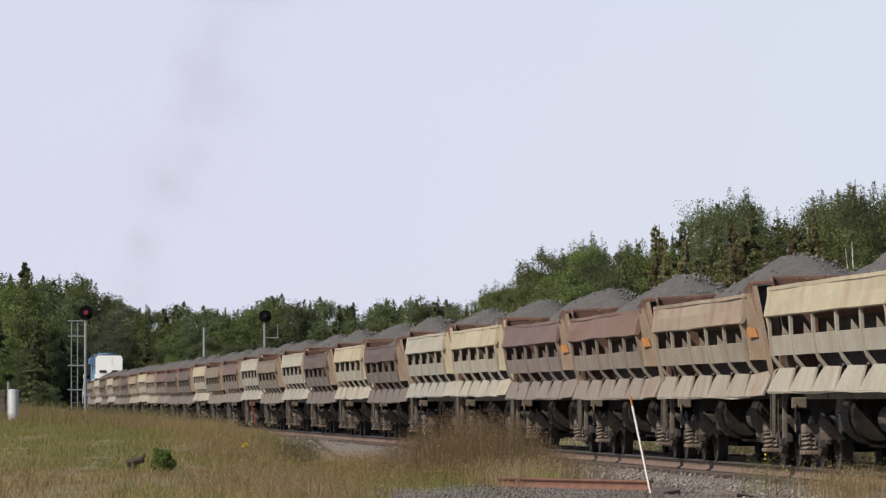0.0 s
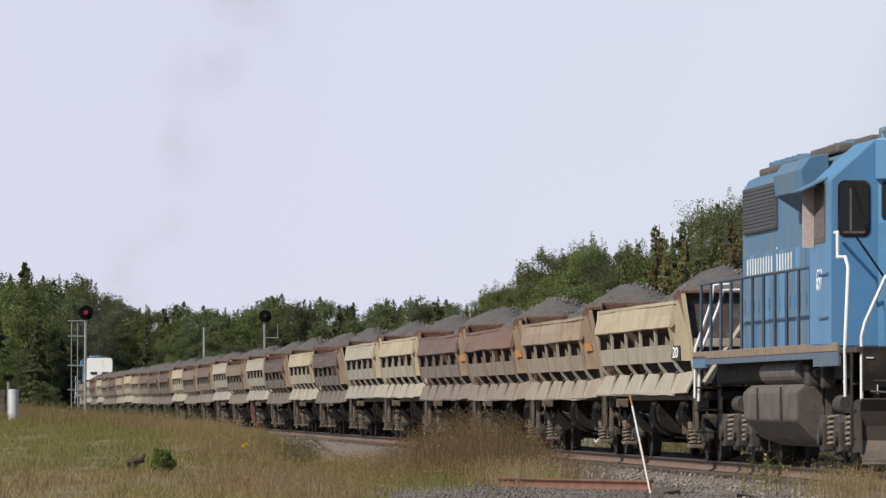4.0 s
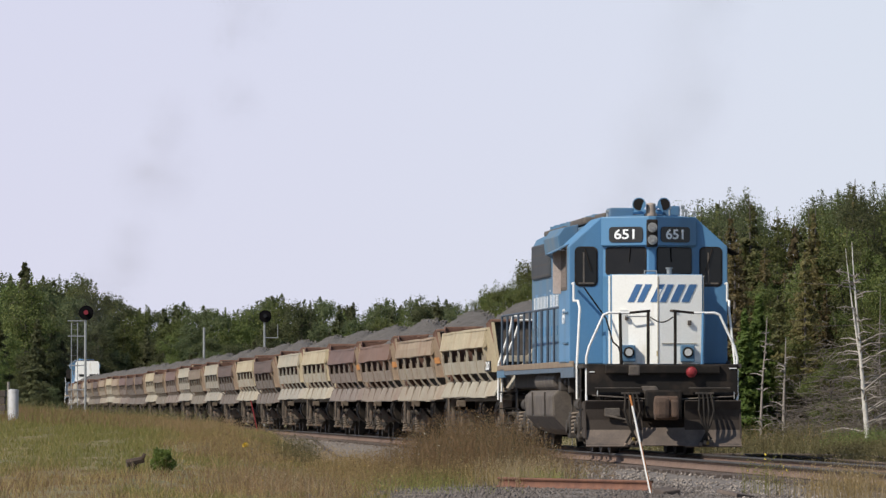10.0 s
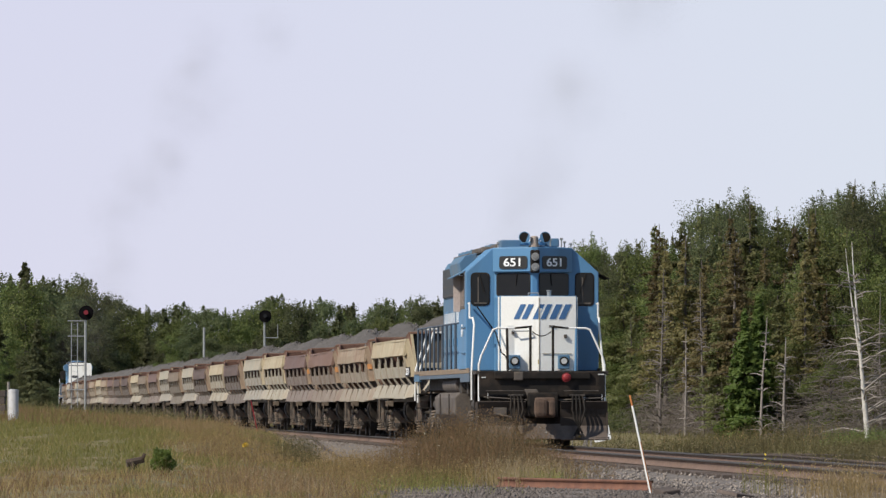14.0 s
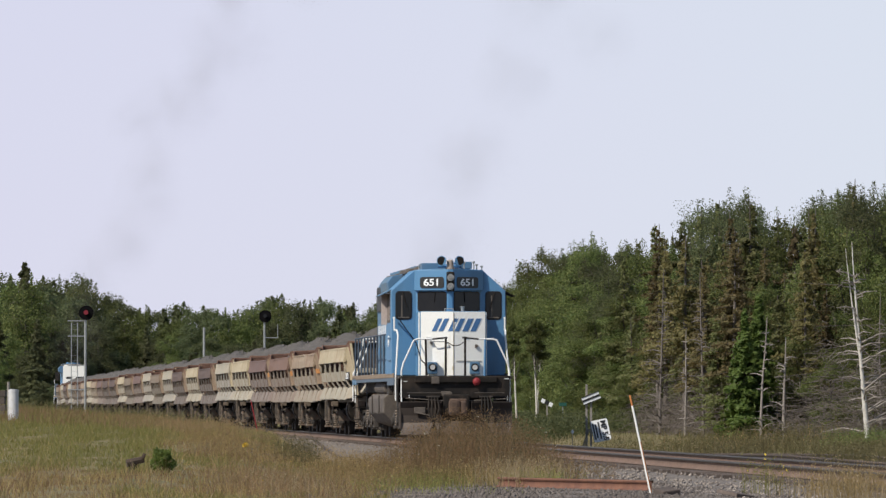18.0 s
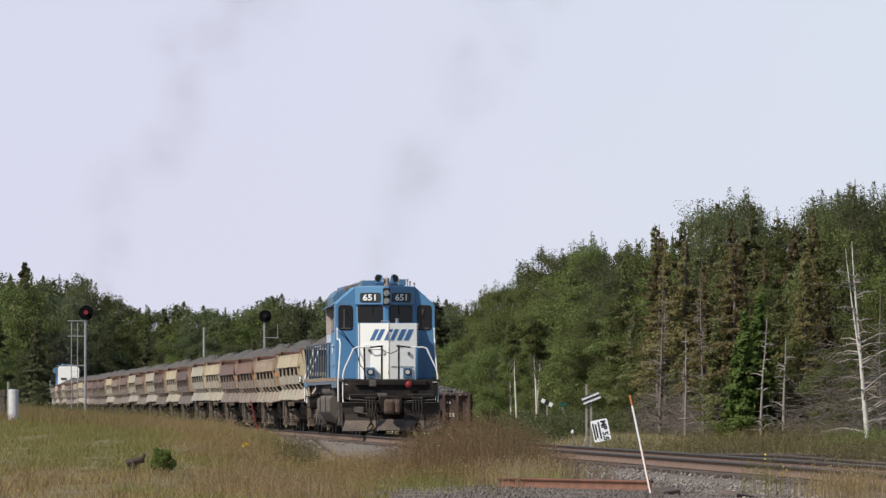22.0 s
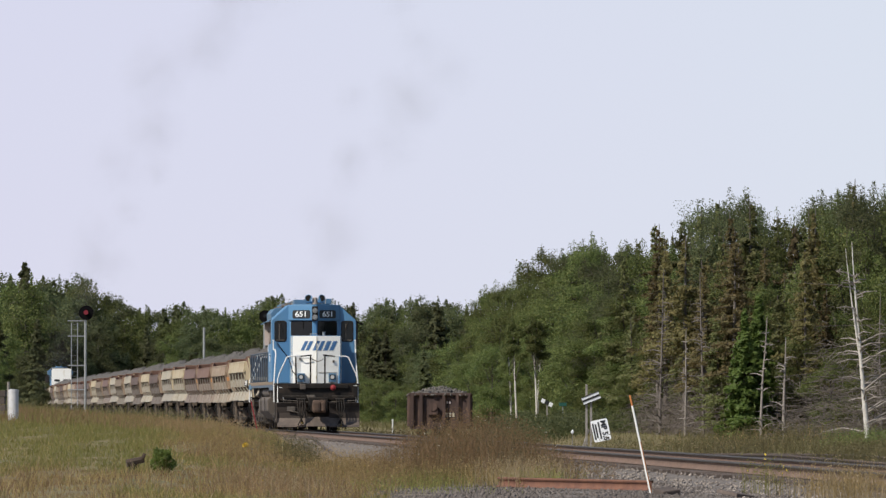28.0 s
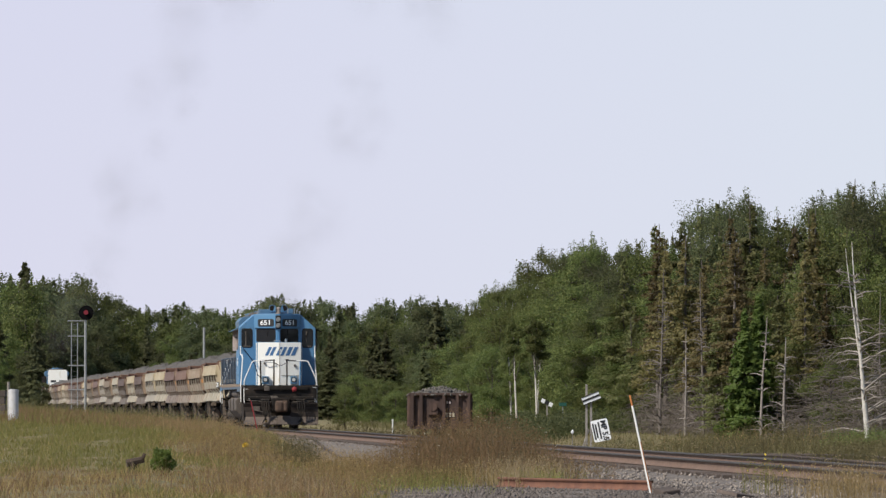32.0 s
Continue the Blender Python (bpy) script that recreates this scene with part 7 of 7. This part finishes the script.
    q = np.random.default_rng(5).normal(0, 0.022, (26, 3)) + np.array([x, y, zf])
    raw("blossom", *diamonds(np.random.default_rng(6), q, 0.05, 0, 1.2), YELLOW, T, "clear yellow petals")
    # small green bush and a dead stump on the bank
    rng = np.random.default_rng(77)
    T = thing("small_bush", "small round dense green bush on the bank", "bush")
    x, y, z = at(288, 96)
    q = rng.normal(size=(900, 3))
    q /= np.linalg.norm(q, axis=1)[:, None]
    q *= (rng.uniform(0.3, 1.0, 900) ** 0.5 * (1 + 0.25 * np.sin(q[:, 0] * 4 + 1) * np.sin(q[:, 2] * 5)))[:, None] * np.array([0.18, 0.17, 0.20])
    v, f = diamonds(rng, q + np.array([x, y, z + 0.21]), 0.04, 0, 1.5)
    raw("foliage", v, f, BUSH, T)
    part("stem", Mesh().rod((x, y, z - 0.05), (x, y, z + 0.2), 0.015, 6), BARK, T)
    T = thing("dead_stump", "dark weathered stump fragment in the grass", "stump")
    x, y, z = at(240, 97)
    part("log", Mesh().rod((x - 0.13, y, z + 0.13), (x + 0.12, y + 0.05, z + 0.19), 0.06, 9, 0.05).box((x + 0.12, y, z + 0.24), (0.05, 0.06, 0.08), (0, 25, 0), bev=0.015), ROTTEN, T)
    part("root", Mesh().rod((x - 0.06, y, z - 0.05), (x - 0.03, y, z + 0.14), 0.05, 7).rod((x + 0.05, y + 0.1, z - 0.05), (x, y, z + 0.14), 0.035, 7), ROTTEN, T)


def gondola():
    """A loaded ore wagon standing on the siding, seen from its end."""
    d = 318.0
    x = float(siding_x(d)) + 0.0
    G = thing("gondola_wagon", "dark brown ore wagon heaped with grey ore on the siding", "wagon", m=pose(px_place(779, d), d, SIDING_Z, 0, 0, 0.5))
    z0, z1 = 1.0, 2.56
    part("side", Mesh().box((-1.42, 5.0, (z0 + z1) / 2), (0.08, 10, z1 - z0)), GOND, G)
    part("side", Mesh().box((1.42, 5.0, (z0 + z1) / 2), (0.08, 10, z1 - z0)), GOND, G)
    part("end_panel", Mesh().box((0, 0.12, (z0 + z1) / 2), (2.8, 0.06, z1 - z0)), GOND, G)
    part("end_panel", Mesh().box((0, 9.95, (z0 + z1) / 2), (2.8, 0.06, z1 - z0)), GOND, G)
    part("floor", Mesh().box((0, 5, z0 - 0.05), (2.9, 10, 0.14)), GOND, G)
    part("top_rim", Mesh().box((0, 0.06, z1), (3.0, 0.16, 0.12), bev=0.015), GOND, G)
    for sx in (-1, 1):
        part("side_rim", Mesh().box((sx * 1.44, 5, z1), (0.14, 10.1, 0.12), bev=0.015), GOND, G)
        for y in (0.1, 2.0, 4.0, 6.0, 8.0, 9.9):
            part("side_rib", Mesh().box((sx * 1.5, y, (z0 + z1) / 2), (0.12, 0.14, z1 - z0), bev=0.01), GOND, G)
    for x in (-1.35, -0.92, 0.18, 0.82, 1.38):
        part("end_rib", Mesh().box((x, 0.03, (z0 + z1) / 2), (0.15, 0.16, z1 - z0), bev=0.012), GOND, G)
    part("brake_housing", Mesh().box((-0.35, -0.02, 1.75), (0.5, 0.2, 0.4), bev=0.04).rod((-0.35, -0.16, 1.95), (-0.35, -0.12, 1.95), 0.2, 18), GOND, G)
    for i in range(3):
        part("number_bar", Mesh().box((0.32 + i * 0.16, 0.075, 1.56), (0.10, 0.02, 0.2)), PALE, G)
    for i in range(2):
        part("number_bar", Mesh().box((0.34 + i * 0.13, 0.075, 2.16), (0.08, 0.02, 0.12)), PINK, G)
    rnd = random.Random(3)
    nx, ny = 13, 30
    X, Y = np.meshgrid(np.linspace(-1.38, 1.38, nx), np.linspace(0.1, 9.9, ny))
    Z = z1 - 0.06 + 0.33 * np.clip(1 - (np.abs(X) / 1.42) ** 1.4, 0, 1) * np.clip(np.minimum(Y, 10 - Y) / 1.2, 0, 1)
    Z = Z + 0.08 * np.sin(X * 7 + Y * 3) * np.sin(Y * 5) * (Z > z1)
    i = (np.arange(ny - 1)[:, None] * nx + np.arange(nx - 1)[None, :]).ravel()
    raw("ore_load", np.stack([X, Y, Z], -1).reshape(-1, 3), np.stack([i, i + 1, i + nx + 1, i + nx], 1), ORE, G, "heap of grey ore lumps")
    rng = np.random.default_rng(6)
    m = 900
    a, b = rng.integers(0, nx, m), rng.integers(0, 14, m)
    c = np.stack([X[b, a] + rng.normal(0, 0.08, m), Y[b, a] + rng.normal(0, 0.1, m), Z[b, a]], 1)
    dirs = np.array([(1, 0, 0), (-1, 0, 0), (0, 1, 0), (0, -1, 0), (0, 0, 1), (0, 0, -1)])
    r = rng.uniform(0.03, 0.085, m)
    v = c[:, None, :] + dirs[None] * r[:, None, None] + rng.normal(0, 0.3, (m, 6, 3)) * r[:, None, None]
    tri = np.array([(0, 2, 4), (2, 1, 4), (1, 3, 4), (3, 0, 4), (2, 0, 5), (1, 2, 5), (3, 1, 5), (0, 3, 5)])
    raw("ore_rubble", v.reshape(-1, 3), (np.arange(m)[:, None, None] * 6 + tri[None]).reshape(-1, 3), ORE_BITS, G, kind="stuff")
    part("centre_sill", Mesh().box((0, 5, 0.8), (0.5, 10.6, 0.4)), BLACK, G)
    part("coupler", Mesh().box((0, -0.35, 0.85), (0.25, 0.6, 0.28), bev=0.03), UNDER, G)
    for y in (1.6, 8.4):
        for dy in (-0.85, 0.85):
            wheelset(G, y + dy, 0.42)
        for sx in (-1, 1):
            part("side_frame", Mesh().prism([(y - 1.1, 0.5), (y - 0.35, 0.72), (y + 0.35, 0.72), (y + 1.1, 0.5), (y + 1.1, 0.36), (y + 0.4, 0.25), (y - 0.4, 0.25), (y - 1.1, 0.36)], sx * 0.94, sx * 1.08, "x"), UNDER, G)


marker_pole()
old_rail()
signal(151, 405, 554, 0.45, 0, True, False)
signal(468, 475, 560, 0.45, 0, False, True)
signs()
gondola()

motions()
